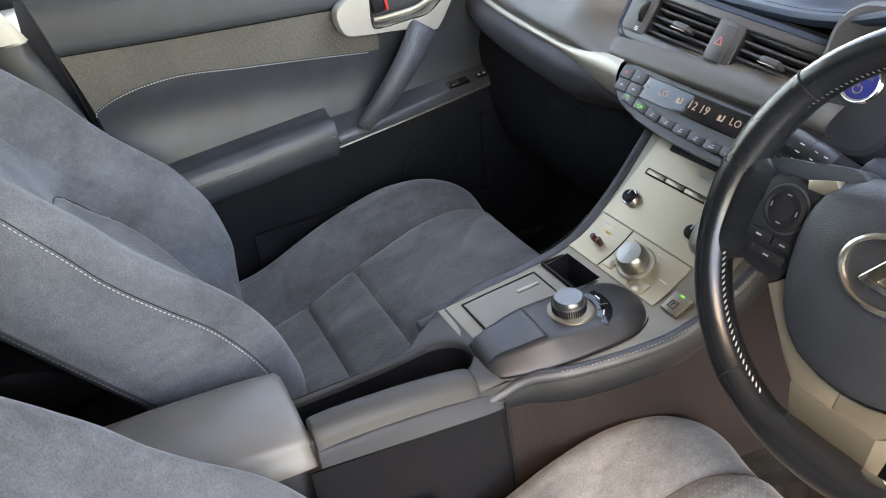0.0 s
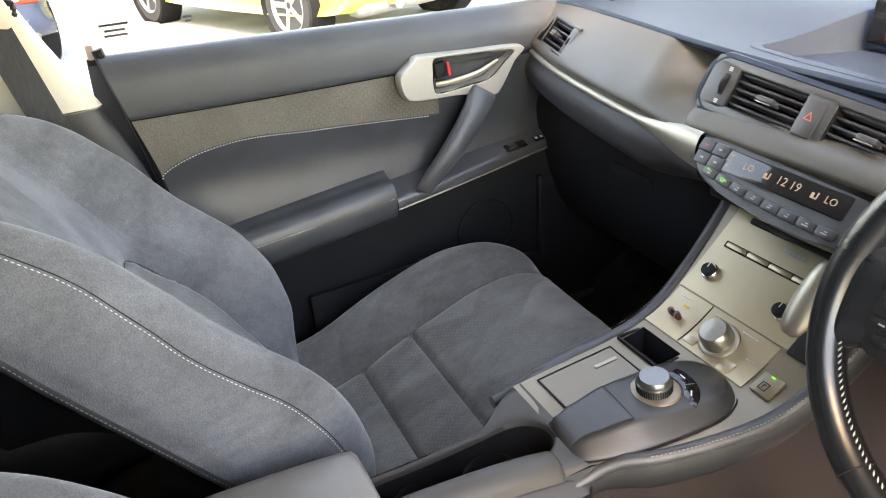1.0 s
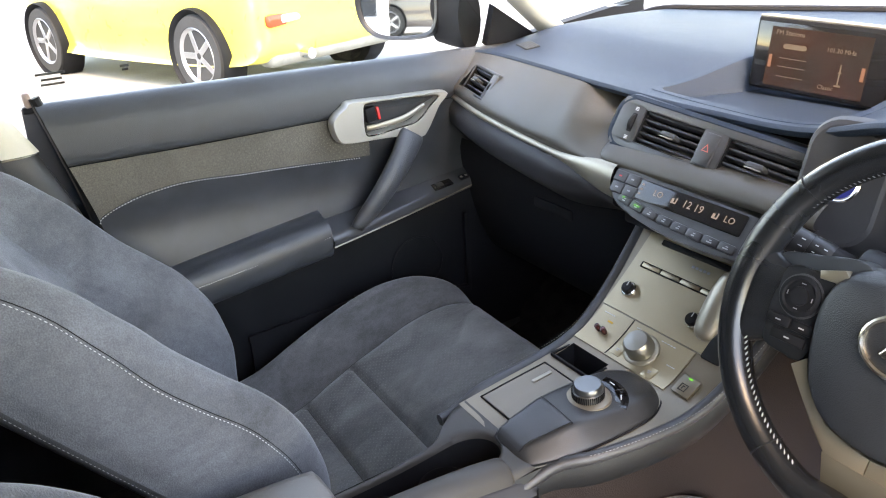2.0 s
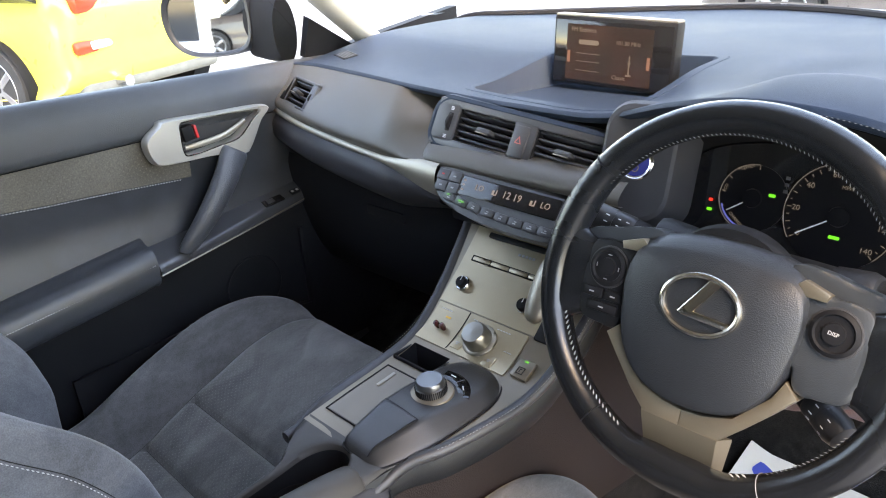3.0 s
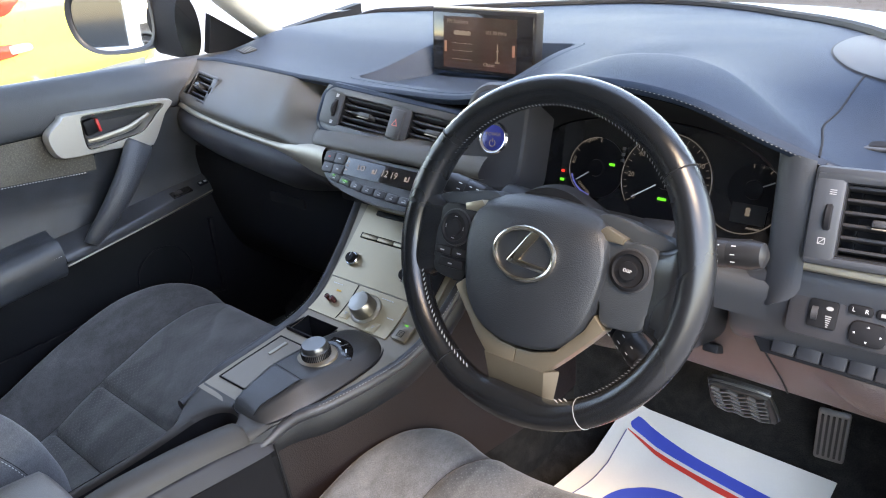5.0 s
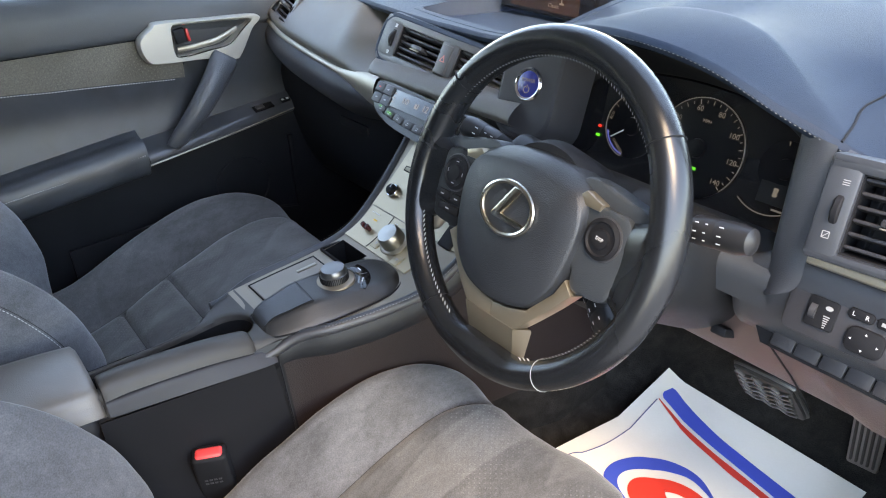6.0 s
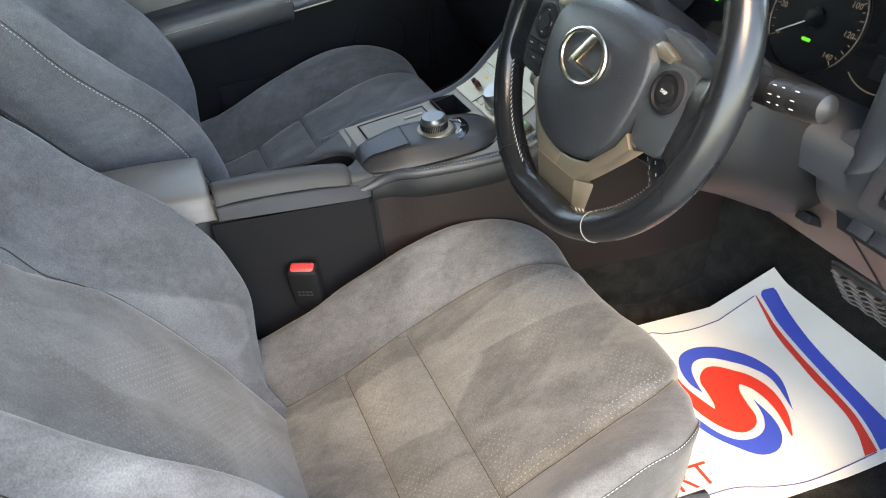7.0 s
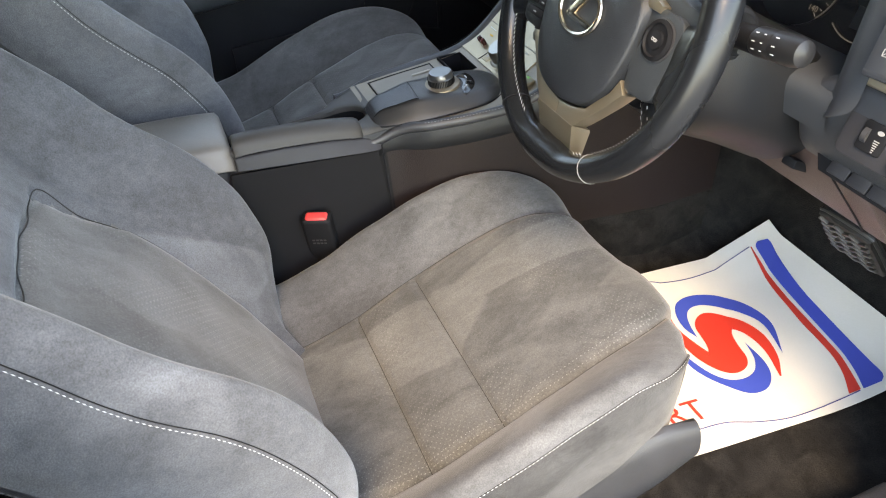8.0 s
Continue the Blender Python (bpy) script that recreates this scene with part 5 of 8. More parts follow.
def base_row(t, xl, xr, xt, h):
    """A section of the controller's base: left foot, flat top, long slope to the right."""
    return [(xl, t, -0.004), (xl + 0.002, t, 0.45 * h), (xl + 0.009, t, 0.93 * h), (xl * 0.4 + xt * 0.6, t, h), (xt, t, 0.96 * h), (xt + 0.35 * (xr - xt), t, 0.70 * h), (xr - 0.003, t, 0.10 * h), (xr, t, -0.004)]


rows = [spline(base_row(*q), 34) for q in BASE]
cols = [spline([r[j] for r in rows], 60) for j in range(34)]
part("controller_base", moved(grid([[cols[j][i] for j in range(34)] for i in range(60)]), cm), PALM, con, "raised satin black controller base")
rest = []
for t in np.linspace(-0.0985, -0.026, 22):
    xl, xr, xt, h = (float(curve1(t, [q[0] for q in BASE], [q[i] for q in BASE])) for i in (1, 2, 3, 4))
    end = float(sstep(-0.0985, -0.092, t)) * float(sstep(-0.026, -0.0285, t))
    rest.append([(x, t, z + 0.0016 * end) for x, _, z in spline(base_row(t, xl, xr, xt, h)[1:5], 14)])
part("palm_rest", moved(grid(rest), cm), LEATHER, con, "grained dark palm rest", sharp=60)
part("palm_seam", tube([cm @ Vector(r[-1]) + Vector((0.0006, 0, 0)) for r in rest] + [cm @ Vector(q) for q in rest[-1][::-1]], 0.0009, 5), BLACK, con)
foot_line = [(q[1], q[0]) for q in BASE] + [(q[2], q[0]) for q in BASE[::-1]]
part("base_groove", tube([cm @ Vector((x, y, 0.0006)) for x, y in spline(foot_line, 90, True)], 0.0014, 5, True), BLACK, con)
km = cm @ pose(0.002, 0.022, 0.020)
part("controller_ring", lathe([(0.0, 0), (0.030, 0), (0.029, 0.004), (0.024, 0.006), (0.0, 0.006)], 40, km), CONSOLE, con)
kn = part("controller_knob", lathe([(0.0, 0), (0.0205, 0), (0.0205, 0.010), (0.0192, 0.0112), (0.0188, 0.0165), (0.0170, 0.0190), (0.0, 0.0195)], 48, km @ pose(0, 0, 0.006)), plain("satin_turning_knob", (0.14, 0.14, 0.138), 0.30, 0.85), con, "satin grey turning knob with a knurled ring")
ridge = []
for i in range(48):
    a = 2 * math.pi * i / 48
    ridge.append(box(0.0014, 0.0012, 0.0096, 0, pose(0.0208 * math.cos(a), 0.0208 * math.sin(a), 0.005, 0, 0, math.degrees(a))))
part("knurling", moved(join(*ridge), km @ pose(0, 0, 0.006)), BLACK, kn)
b = [(0.033 * math.cos(radians(q)), 0.033 * math.sin(radians(q))) for q in np.linspace(28, 122, 24)] + [(0.049 * math.cos(radians(q)), 0.053 * math.sin(radians(q))) for q in np.linspace(116, 30, 24)]
bb = part("arc_panel", prism(b, -0.008, 0.0022, 0.001, km @ pose(0, 0, 0, -4, 3)), GLOSS, con, "gloss black crescent with two menu keys")
for a in (50, 94):
    part("button_mark", box(0.0085, 0.0016, 0.0004, 0, km @ pose(0.0405 * math.cos(radians(a)), 0.042 * math.sin(radians(a)), 0.0026, -4, 3, a - 90)), WHITE_INK, bb)
part("key_gap", box(0.012, 0.0010, 0.0006, 0, km @ pose(0.0400 * math.cos(radians(72)), 0.042 * math.sin(radians(72)), 0.0026, -4, 3, 72)), PLASTIC, bb)

# rear part: rails, cup holders, armrest
rr = []
for y, z, q in ((0.2025, 0.602, 0.96), (0.204, 0.603, 1.0), (0.23, 0.604, 1.0), (0.27, 0.6015, 1.0), (0.31, 0.598, 1.0), (0.35, 0.593, 1.0), (0.378, 0.5878, 1.0), (0.390, 0.5853, 0.97), (0.3955, 0.5835, 0.86), (0.3975, 0.5815, 0.66)):
    rr.append([(0.0445 + 0.70 * a * q, y, z - 0.014 + (b + 0.014) * q) for a, b in ((-0.025, -0.040), (-0.025, -0.022), (-0.024, -0.008), (-0.017, -0.001), (0.000, 0.0), (0.012, -0.003), (0.021, -0.010), (0.0252, -0.018), (0.0245, -0.0235))])
RAIL = material("satin_grey_brown_rail", (0.046, 0.042, 0.039), 0.46, grain=0.1, grain_size=1200, bump=0.0001, tint=0.08, tint_size=6, spec=0.28)
part("side_rail", loft(rr, 40, 40), RAIL, con, "satin grey rail beside the cup holders", sharp=60)
rows = []
for y in np.linspace(0.2025, 0.4225, 24):
    z = float(np.interp(y, [0.2025, 0.27, 0.35, 0.397, 0.4225], [0.6035, 0.6015, 0.593, 0.585, 0.5800])) - 0.0255
    xb, zb = float(np.interp(y, [0.2, 0.4], [0.0665, 0.0735])), float(np.interp(y, [0.2, 0.4], [0.559, 0.541]))
    rows.append([(0.056, y, z), (0.0605, y, z - 0.0006), (0.0622, y, z - 0.003)] + [(0.0622 + (xb - 0.0622) * t, y, z - 0.003 + (zb - z + 0.003) * t) for t in (0.3, 0.6, 0.92)] + [(xb, y, zb), (xb - 0.010, y, zb - 0.001)])
part("rail_side", grid(rows), MATT, con, "dark grey strip under the rail", sharp=50)
# deck round the cup holders, its opening rounded in front
inner = [(0.027, y) for y in np.linspace(0.19, 0.372, 12)] + [(-0.0145 + 0.0415 * math.cos(a), 0.372 + 0.050 * math.sin(a)) for a in np.linspace(0.1, math.pi - 0.1, 22)] + [(-0.056, y) for y in np.linspace(0.372, 0.19, 12)]
outer = [(0.050 + 0.008 * float(sstep(0.36, 0.40, y)), y) for y in np.linspace(0.19, 0.40, 12)] + [(x, 0.436) for x in np.linspace(0.056, -0.104, 22)] + [(-0.066 - 0.040 * float(sstep(0.36, 0.415, y)), y) for y in np.linspace(0.415, 0.19, 12)]


def deck_z(x, y):
    r = float(sstep(-0.08, 0.05, x))
    return float(curve1(y, [0.19, 0.30, 0.38, 0.436], [0.546, 0.548, 0.556, 0.5675])) * (1 - r) + float(curve1(y, [0.19, 0.30, 0.38, 0.436], [0.585, 0.583, 0.576, 0.5675])) * r


part("well_wall", grid([[(x * 0.98, y - 0.002, 0.47) for x, y in inner], [(x, y - 0.001, deck_z(x, y) - 0.020) for x, y in inner], [(x, y, deck_z(x, y) - 0.0095) for x, y in inner]]), BLACK, con, "black wall of the cup holder well", sharp=60)
rows = [[(x, y, deck_z(x, y) - 0.0095) for x, y in inner], [(x + (ox - x) * 0.03, y + (oy - y) * 0.03, deck_z(x, y) - 0.003) for (x, y), (ox, oy) in zip(inner, outer)]]
for t, dz in ((0.12, -0.0012), (0.25, 0.0), (0.5, 0.0), (0.75, 0.0), (0.9, -0.001), (1.0, -0.006)):
    rows.append([(x + (ox - x) * t, y + (oy - y) * t, deck_z(x + (ox - x) * t, y + (oy - y) * t) + (dz if oy < 0.43 or t < 0.5 else 0.0)) for (x, y), (ox, oy) in zip(inner, outer)])
rows.append([(x, y, z - 0.055) for x, y, z in rows[-1]])
part("deck", grid(rows), RAIL, con, "satin grey deck round the cup holders", sharp=60)
part("cup_well", box(0.090, 0.25, 0.004, 0, pose(-0.014, 0.31, 0.478)), BLACK, con, "black cup holder well")
for y in (0.255, 0.345):
    part("cup_liner", lathe([(0.031, 0.0), (0.036, 0.050), (0.037, 0.050), (0.032, 0.0)], 32, pose(-0.0145, y, 0.478)), BLACK, con)
for y, a in ((0.300, 20), (0.215, 20)):
    part("cup_finger", box(0.020, 0.022, 0.006, 0.002, pose(0.008, y, 0.545, 0, 0, a)), PLASTIC, con)
ARM_LEATHER = material("grey_brown_leather", (0.155, 0.138, 0.124), 0.38, kind="voronoi", grain_size=800, bump=0.0003, tint=0.08, tint_size=10)
# armrest lid, padded
sec = []
for y, w, z in ((0.200, 0.118, 0.590), (0.192, 0.128, 0.596), (0.10, 0.132, 0.603), (-0.05, 0.134, 0.604), (-0.22, 0.132, 0.600), (-0.24, 0.120, 0.592)):
    sec.append([(-0.010 + a * w, y, z + b) for a, b in ((-0.5, -0.040), (-0.5, -0.012), (-0.44, -0.002), (0, 0.003), (0.42, -0.003), (0.49, -0.016), (0.5, -0.040))])
part("armrest_lid", loft(sec, 44, 40), ARM_LEATHER, con, "padded grey-brown leather armrest lid", sharp=60)
part("armrest_box", box(0.130, 0.44, 0.34, 0.012, pose(-0.014, -0.025, 0.385)), MATT, con)
# leather trim that runs from the rail up to the dash under the stitched edge
rows = []
for y in np.linspace(0.393, 0.85, 50):
    z1 = float(np.interp(y, [0.393, 0.412, 0.43] + list(cl[8:, 0]), [0.566, 0.567, 0.568] + list(cl[8:, 1]))) - 0.004
    x1 = edge_r(y) + 0.004
    h = 0.054
    rows.append([(x1 + 0.010 * math.sin(math.pi * t * 0.9) - 0.004 * t, y, z1 - h * t) for t in np.linspace(0, 1, 10)])
part("side_trim", thick(grid(rows), 0.004), SHROUD, con, "dark leather trim along the console edge", sharp=60)
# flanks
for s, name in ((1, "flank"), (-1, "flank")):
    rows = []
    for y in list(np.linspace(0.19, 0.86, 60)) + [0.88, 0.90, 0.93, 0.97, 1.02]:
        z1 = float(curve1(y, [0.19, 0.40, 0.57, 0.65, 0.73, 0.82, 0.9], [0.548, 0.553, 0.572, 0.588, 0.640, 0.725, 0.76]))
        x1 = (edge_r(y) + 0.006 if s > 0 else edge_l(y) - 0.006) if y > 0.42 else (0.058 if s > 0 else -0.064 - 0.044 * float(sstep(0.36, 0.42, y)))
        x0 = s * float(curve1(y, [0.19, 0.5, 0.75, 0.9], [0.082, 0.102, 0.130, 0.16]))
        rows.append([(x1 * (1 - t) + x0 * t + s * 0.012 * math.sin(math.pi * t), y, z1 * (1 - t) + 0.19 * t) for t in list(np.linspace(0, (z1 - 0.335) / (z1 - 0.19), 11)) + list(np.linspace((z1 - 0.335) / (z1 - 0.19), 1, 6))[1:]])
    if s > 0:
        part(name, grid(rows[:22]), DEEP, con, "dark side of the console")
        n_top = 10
        # same plastic as behind the joint, with bounce light in its colour
        part(name, grid([r[:n_top + 1] for r in rows[21:]]), SIDE_BOUNCE, con, "side of the console, tinted mauve by painted bounce light")
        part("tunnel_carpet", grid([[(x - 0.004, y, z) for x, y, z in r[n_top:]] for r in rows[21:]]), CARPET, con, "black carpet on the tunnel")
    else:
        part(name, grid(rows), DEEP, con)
part("flank_cover", thick(([(0.060, 0.19, 0.553), (0.066, 0.415, 0.536), (0.108, 0.43, 0.24), (0.100, 0.19, 0.24)], [(0, 1, 2, 3)]), 0.003), DEEP, con, "dark side cover of the console")
part("joint", tube([(0.074, 0.420, 0.550), (0.092, 0.424, 0.40), (0.1105, 0.432, 0.24)], 0.0016, 6), BLACK, con)


# ---- steering wheel: x right, y up along the wheel, z towards the driver ----
WM = axes((0.363, 0.600, 0.820), (1, 0, 0), (0, 0.36, 0.933))
wheel = thing("steering_wheel", WM, "black leather steering wheel with silver lower spoke and pale stitching", "steering wheel")
R0 = 0.1715
RIM_THREAD = plain("grey_thread", (0.17, 0.17, 0.17), 0.7)
WHEEL_THREAD = plain("dull_wheel_thread", (0.27, 0.27, 0.26), 0.7)
n, k = 128, 20
rows = []
for i in range(n):
    a = 2 * math.pi * i / n
    thumb = math.exp(-((math.degrees(math.atan2(math.sin(a - radians(18)), math.cos(a - radians(18)))) / 16) ** 2)) + math.exp(-((math.degrees(math.atan2(math.sin(a - radians(162)), math.cos(a - radians(162)))) / 16) ** 2))
    foot = math.exp(-((math.degrees(math.atan2(math.sin(a - radians(270)), math.cos(a - radians(270)))) / 13) ** 4))
    ra, rb = 0.0160 + 0.0016 * thumb + 0.0035 * foot, 0.0185 + 0.001 * thumb
    thumb += 1.6 * foot
    rows.append([((R0 - 0.002 * thumb + ra * math.cos(b)) * math.cos(a), (R0 - 0.002 * thumb + ra * math.cos(b)) * math.sin(a), rb * math.sin(b)) for b in np.linspace(0, 2 * math.pi, k, endpoint=False)])
rows.append(rows[0])
rim = part("rim", grid(rows, True), RIM_LEATHER, wheel, "worn shiny black leather rim", local=True)
for a in (38, 142, 238.5, 300.5):
    c = [((R0 + 0.0164 * math.cos(b)) * math.cos(radians(a)), (R0 + 0.0164 * math.cos(b)) * math.sin(radians(a)), 0.0190 * math.sin(b)) for b in np.linspace(0, 2 * math.pi, 20, endpoint=False)]
    part("rim_seam", tube(c, 0.0008 if a != 300.5 else 0.0004, 5, True), BLACK if a != 300.5 else WHEEL_THREAD, rim, local=True)
for a0, a1 in ((34, 146), (199, 249), (291, 297), (303, 332)):
    c = [((R0 - 0.0163) * math.cos(radians(a)), (R0 - 0.0163) * math.sin(radians(a)), 0.006) for a in np.linspace(a0, a1, 60)]
    part("stitching", stitches(c, 0.0042 if a0 in (34, 303) else 0.0056, (0.0040, 0.0010) if a0 in (34, 303) else (0.0066, 0.0021), 0.0006, up=(0, 0, 1), slant=0.9), RIM_THREAD if a0 in (34, 303) else WHEEL_THREAD, rim, "zigzag of pale thread", local=True)
# horn pad: a shield, domed
low = [(0.0865, 0.015), (0.0855, -0.022), (0.074, -0.064), (0.046, -0.094), (0.0, -0.104), (-0.046, -0.094), (-0.074, -0.064), (-0.0855, -0.022), (-0.0865, 0.015)]
back_line = spline([(-0.080, 0.042), (-0.050, 0.056), (0.0, 0.061), (0.050, 0.056), (0.080, 0.042)] + low, 72, closed=True)
front_line = spline([(-0.072, 0.034), (-0.045, 0.0415), (0.0, 0.0455), (0.045, 0.0415), (0.072, 0.034)] + [(x * 0.955, (y + 0.015) * 0.955 - 0.015) for x, y in low], 72, closed=True)
rows = [[(p[0], p[1], z) for p in back_line] for z in (-0.030, -0.012)]
for t, z in ((0.25, 0.000), (0.6, 0.0075), (0.9, 0.0125)):
    rows.append([(*(b_ * (1 - t) + f_ * t), z) for b_, f_ in zip(back_line, front_line)])
for k_, z in ((1.0, 0.0140), (0.96, 0.0158), (0.85, 0.0195), (0.6, 0.0245), (0.3, 0.0265), (0.02, 0.0270)):
    rows.append([(p[0] * k_, (p[1] + 0.015) * k_ - 0.015, z) for p in front_line])
g = grid(rows, True)
g[1].append(tuple(range((len(rows) - 1) * 72, len(rows) * 72)))
pad = part("horn_pad", g, material("grained_airbag_cover", (0.017, 0.020, 0.024), 0.40, kind="voronoi", grain_size=900, bump=0.0005, tint=0.1), wheel, "dark grained airbag cover", local=True, sharp=50)
BADGE = plain("polished_champagne", (0.56, 0.51, 0.43), 0.24, 1.0)
ringp = [(0.001 + 0.0360 * math.cos(a), 0.0265 * math.sin(a) - 0.001, 0.0285) for a in np.linspace(0, 2 * math.pi, 64, endpoint=False)]
bad = part("badge", tube(ringp, 0.0029, 8, True), BADGE, pad, "bright oval badge with a bent bar", local=True)
bar = [(0.0060, 0.0235), (0.0185, 0.0225), (-0.0025, -0.0075), (0.0315, -0.0095), (0.0285, -0.0160), (-0.0130, -0.0135), (-0.0175, -0.0110), (-0.0130, -0.0045)]
part("badge_bar", prism(bar, 0.0265, 0.0310, 0.0012), BADGE, bad, local=True)
part("lettering", text_mesh("SRS AIRBAG", 0.0078, pose(0.001, -0.0625, 0.0232), 0.0003), plain("embossed_grey", (0.055, 0.055, 0.06), 0.4), pad, local=True)
part("pad_mark", box(0.004, 0.0035, 0.001, 0, pose(0.002, -0.073, 0.0210)), plain("embossed_mark", (0.05, 0.05, 0.055), 0.5), pad, local=True)
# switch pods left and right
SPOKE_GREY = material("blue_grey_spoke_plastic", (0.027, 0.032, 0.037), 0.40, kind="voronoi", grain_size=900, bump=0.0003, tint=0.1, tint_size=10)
for s in (-1, 1):
    sh = [(s * 0.076, 0.036), (s * 0.100, 0.034), (s * 0.127, 0.032), (s * 0.1345, 0.020), (s * 0.1355, -0.010), (s * 0.133, -0.042), (s * 0.126, -0.051), (s * 0.105, -0.0535), (s * 0.086, -0.050), (s * 0.080, -0.010)]
    o = spline(sh, 48, closed=True)
    # twin pods; the left one's darker plastic paints in its shade
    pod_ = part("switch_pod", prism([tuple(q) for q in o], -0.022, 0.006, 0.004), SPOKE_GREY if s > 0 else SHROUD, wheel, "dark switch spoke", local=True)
    jr = part("round_switch", lathe([(0.0, 0), (0.0205, 0), (0.0200, 0.004), (0.0165, 0.0058), (0.0150, 0.0036), (0.0095, 0.0036), (0.0090, 0.0062), (0.0, 0.0066)], 40, pose(s * 0.108, 0.006, 0.005)), BLACK, pod_, "round black thumb switch", local=True)
    if s > 0:
        part("switch_mark", text_mesh("DISP", 0.0046, pose(s * 0.108, 0.006, 0.0118, 0, 0, -6), 0.0001), WHITE_INK, jr, local=True)
    else:
        part("switch_mark", join(*[box(0.0042, 0.0009, 0.0004, 0, pose(s * 0.108 + 0.0125 * math.cos(a), 0.006 + 0.0125 * math.sin(a), 0.0092, 0, 0, math.degrees(a) + 90)) for a in (0, 1.57, 3.14, 4.71)]), ICON, jr, local=True)
    part("switch_ring", lathe([(0.0203, 0.0), (0.0220, 0.0), (0.0218, 0.0018), (0.0203, 0.0022)], 40, pose(s * 0.108, 0.006, 0.0052)), PLASTIC, jr, local=True)
    if s < 0:
        for x, y, w in ((-0.120, -0.0225, 0.024), (-0.0955, -0.0225, 0.022), (-0.106, -0.036, 0.036)):
            b = part("spoke_button", box(w, 0.0105, 0.005, 0.002, pose(x, y, 0.0065)), BLACK, pod_, local=True)
            part("switch_mark", box(0.0055, 0.0014, 0.0004, 0, pose(x, y, 0.0092)), ICON, b, local=True)
# lower silver spokes: two slim arms that meet in a folded foot
arm = [(0.0945, -0.058), (0.0815, -0.046), (0.0735, -0.064), (0.046, -0.0945), (0.020, -0.1025), (0.0, -0.1045), (0.0, -0.1215), (0.0375, -0.1205), (0.0435, -0.1150), (0.0560, -0.1020), (0.0765, -0.0795)]
for s in (-1, 1):
    sh = [(s * x, y) for x, y in arm]
    part("silver_arm", prism(sh if s > 0 else sh[::-1], -0.012, 0.0075 + (0.0002 if s > 0 else 0), 0.002), WHEEL_SILVER, wheel, "champagne silver spoke arm", local=True)
sec = [[(x, y, z) for x, z in ((-w - 0.006, z0), (-w, z1), (0, z1 + 0.0006), (w, z1), (w + 0.006, z0))] for y, w, z0, z1 in ((-0.1195, 0.0385, -0.014, 0.0080), (-0.1225, 0.0382, -0.016, 0.0070), (-0.1500, 0.0355, -0.020, -0.0055), (-0.158, 0.0345, -0.022, -0.0105))]
g = grid([[Vector(q) for q in s_] for s_ in sec])
g[1].append((0, 1, 2, 3, 4))
part("silver_foot", g, WHEEL_SILVER, wheel, "folded champagne silver lower spoke", local=True, sharp=25)
part("hub", lathe([(0.0, -0.09), (0.060, -0.09), (0.075, -0.03), (0.070, -0.012), (0.0, -0.012)], 40), BLACK, wheel, "black wheel hub", local=True)
for s in (-1, 1):
    paddle = [(s * 0.0700, 0.0378), (s * 0.0762, 0.0435), (s * 0.0985, 0.0360), (s * 0.0962, 0.0288), (s * 0.0755, 0.0295)]
    part("paddle", prism(paddle if s > 0 else paddle[::-1], -0.006, 0.0095, 0.0015), WHEEL_SILVER, wheel, "silver gearshift paddle", local=True)
    # shoulder of the spoke behind the switches, and the leather that joins it to the rim
    sh = [(s * 0.060, 0.052), (s * 0.085, 0.0535), (s * 0.112, 0.0475), (s * 0.142, 0.041), (s * 0.150, 0.028), (s * 0.120, 0.020), (s * 0.060, 0.020)]
    part("spoke_shoulder", prism([tuple(q) for q in spline(sh, 36, True)], -0.026, -0.002, 0.004), SPOKE_GREY, wheel, "dark sloping spoke shoulder", local=True)
    sec = []
    for x, y1, y0, z1, z0 in ((0.128, 0.031, -0.050, 0.004, -0.018), (0.136, 0.033, -0.053, 0.0065, -0.020), (0.145, 0.037, -0.058, 0.0095, -0.020), (0.154, 0.043, -0.066, 0.0120, -0.018), (0.163, 0.046, -0.070, 0.0100, -0.014)):
        m_, h_ = (y1 + y0) / 2, (y1 - y0) / 2
        sec.append([(s * x, m_ + h_ * a_, z0 + (z1 - z0) * b_) for a_, b_ in ((-1.0, 0.3), (-0.93, 0.85), (-0.6, 1.0), (0, 1.0), (0.6, 1.0), (0.93, 0.85), (1.0, 0.3), (0.8, 0.0), (0, 0.0), (-0.8, 0.0))])
    part("rim_joint", loft(sec, 40, 16), RIM_LEATHER, wheel, "leather bridge between spoke and rim", local=True, sharp=60)

# ---- column and stalks ----
col = thing("steering_column", axes((0.363, 0.72, 0.70), (1, 0, 0), (0, 0.36, 0.933)), "dark steering column shroud with light and wiper stalks", "steering column")
sec = []
for y, z, w, h in ((0.660, 0.785, 0.098, 0.070), (0.70, 0.772, 0.126, 0.088), (0.76, 0.742, 0.134, 0.088), (0.83, 0.700, 0.136, 0.086)):
    sec.append([(0.363 + w * a, y + 0.02 * b, z + h * b) for a, b in ((-1, 0.3), (-0.8, 0.62), (0, 0.70), (0.8, 0.62), (1, 0.3), (0.95, -0.5), (0.55, -1.0), (0, -1.1), (-0.55, -1.0), (-0.95, -0.5))])
part("shroud", loft(sec, 60, 24), SHROUD, col, "dark rounded column shroud")


STALK = material("satin_black_stalk", (0.012, 0.012, 0.013), 0.42, tint=0.1)


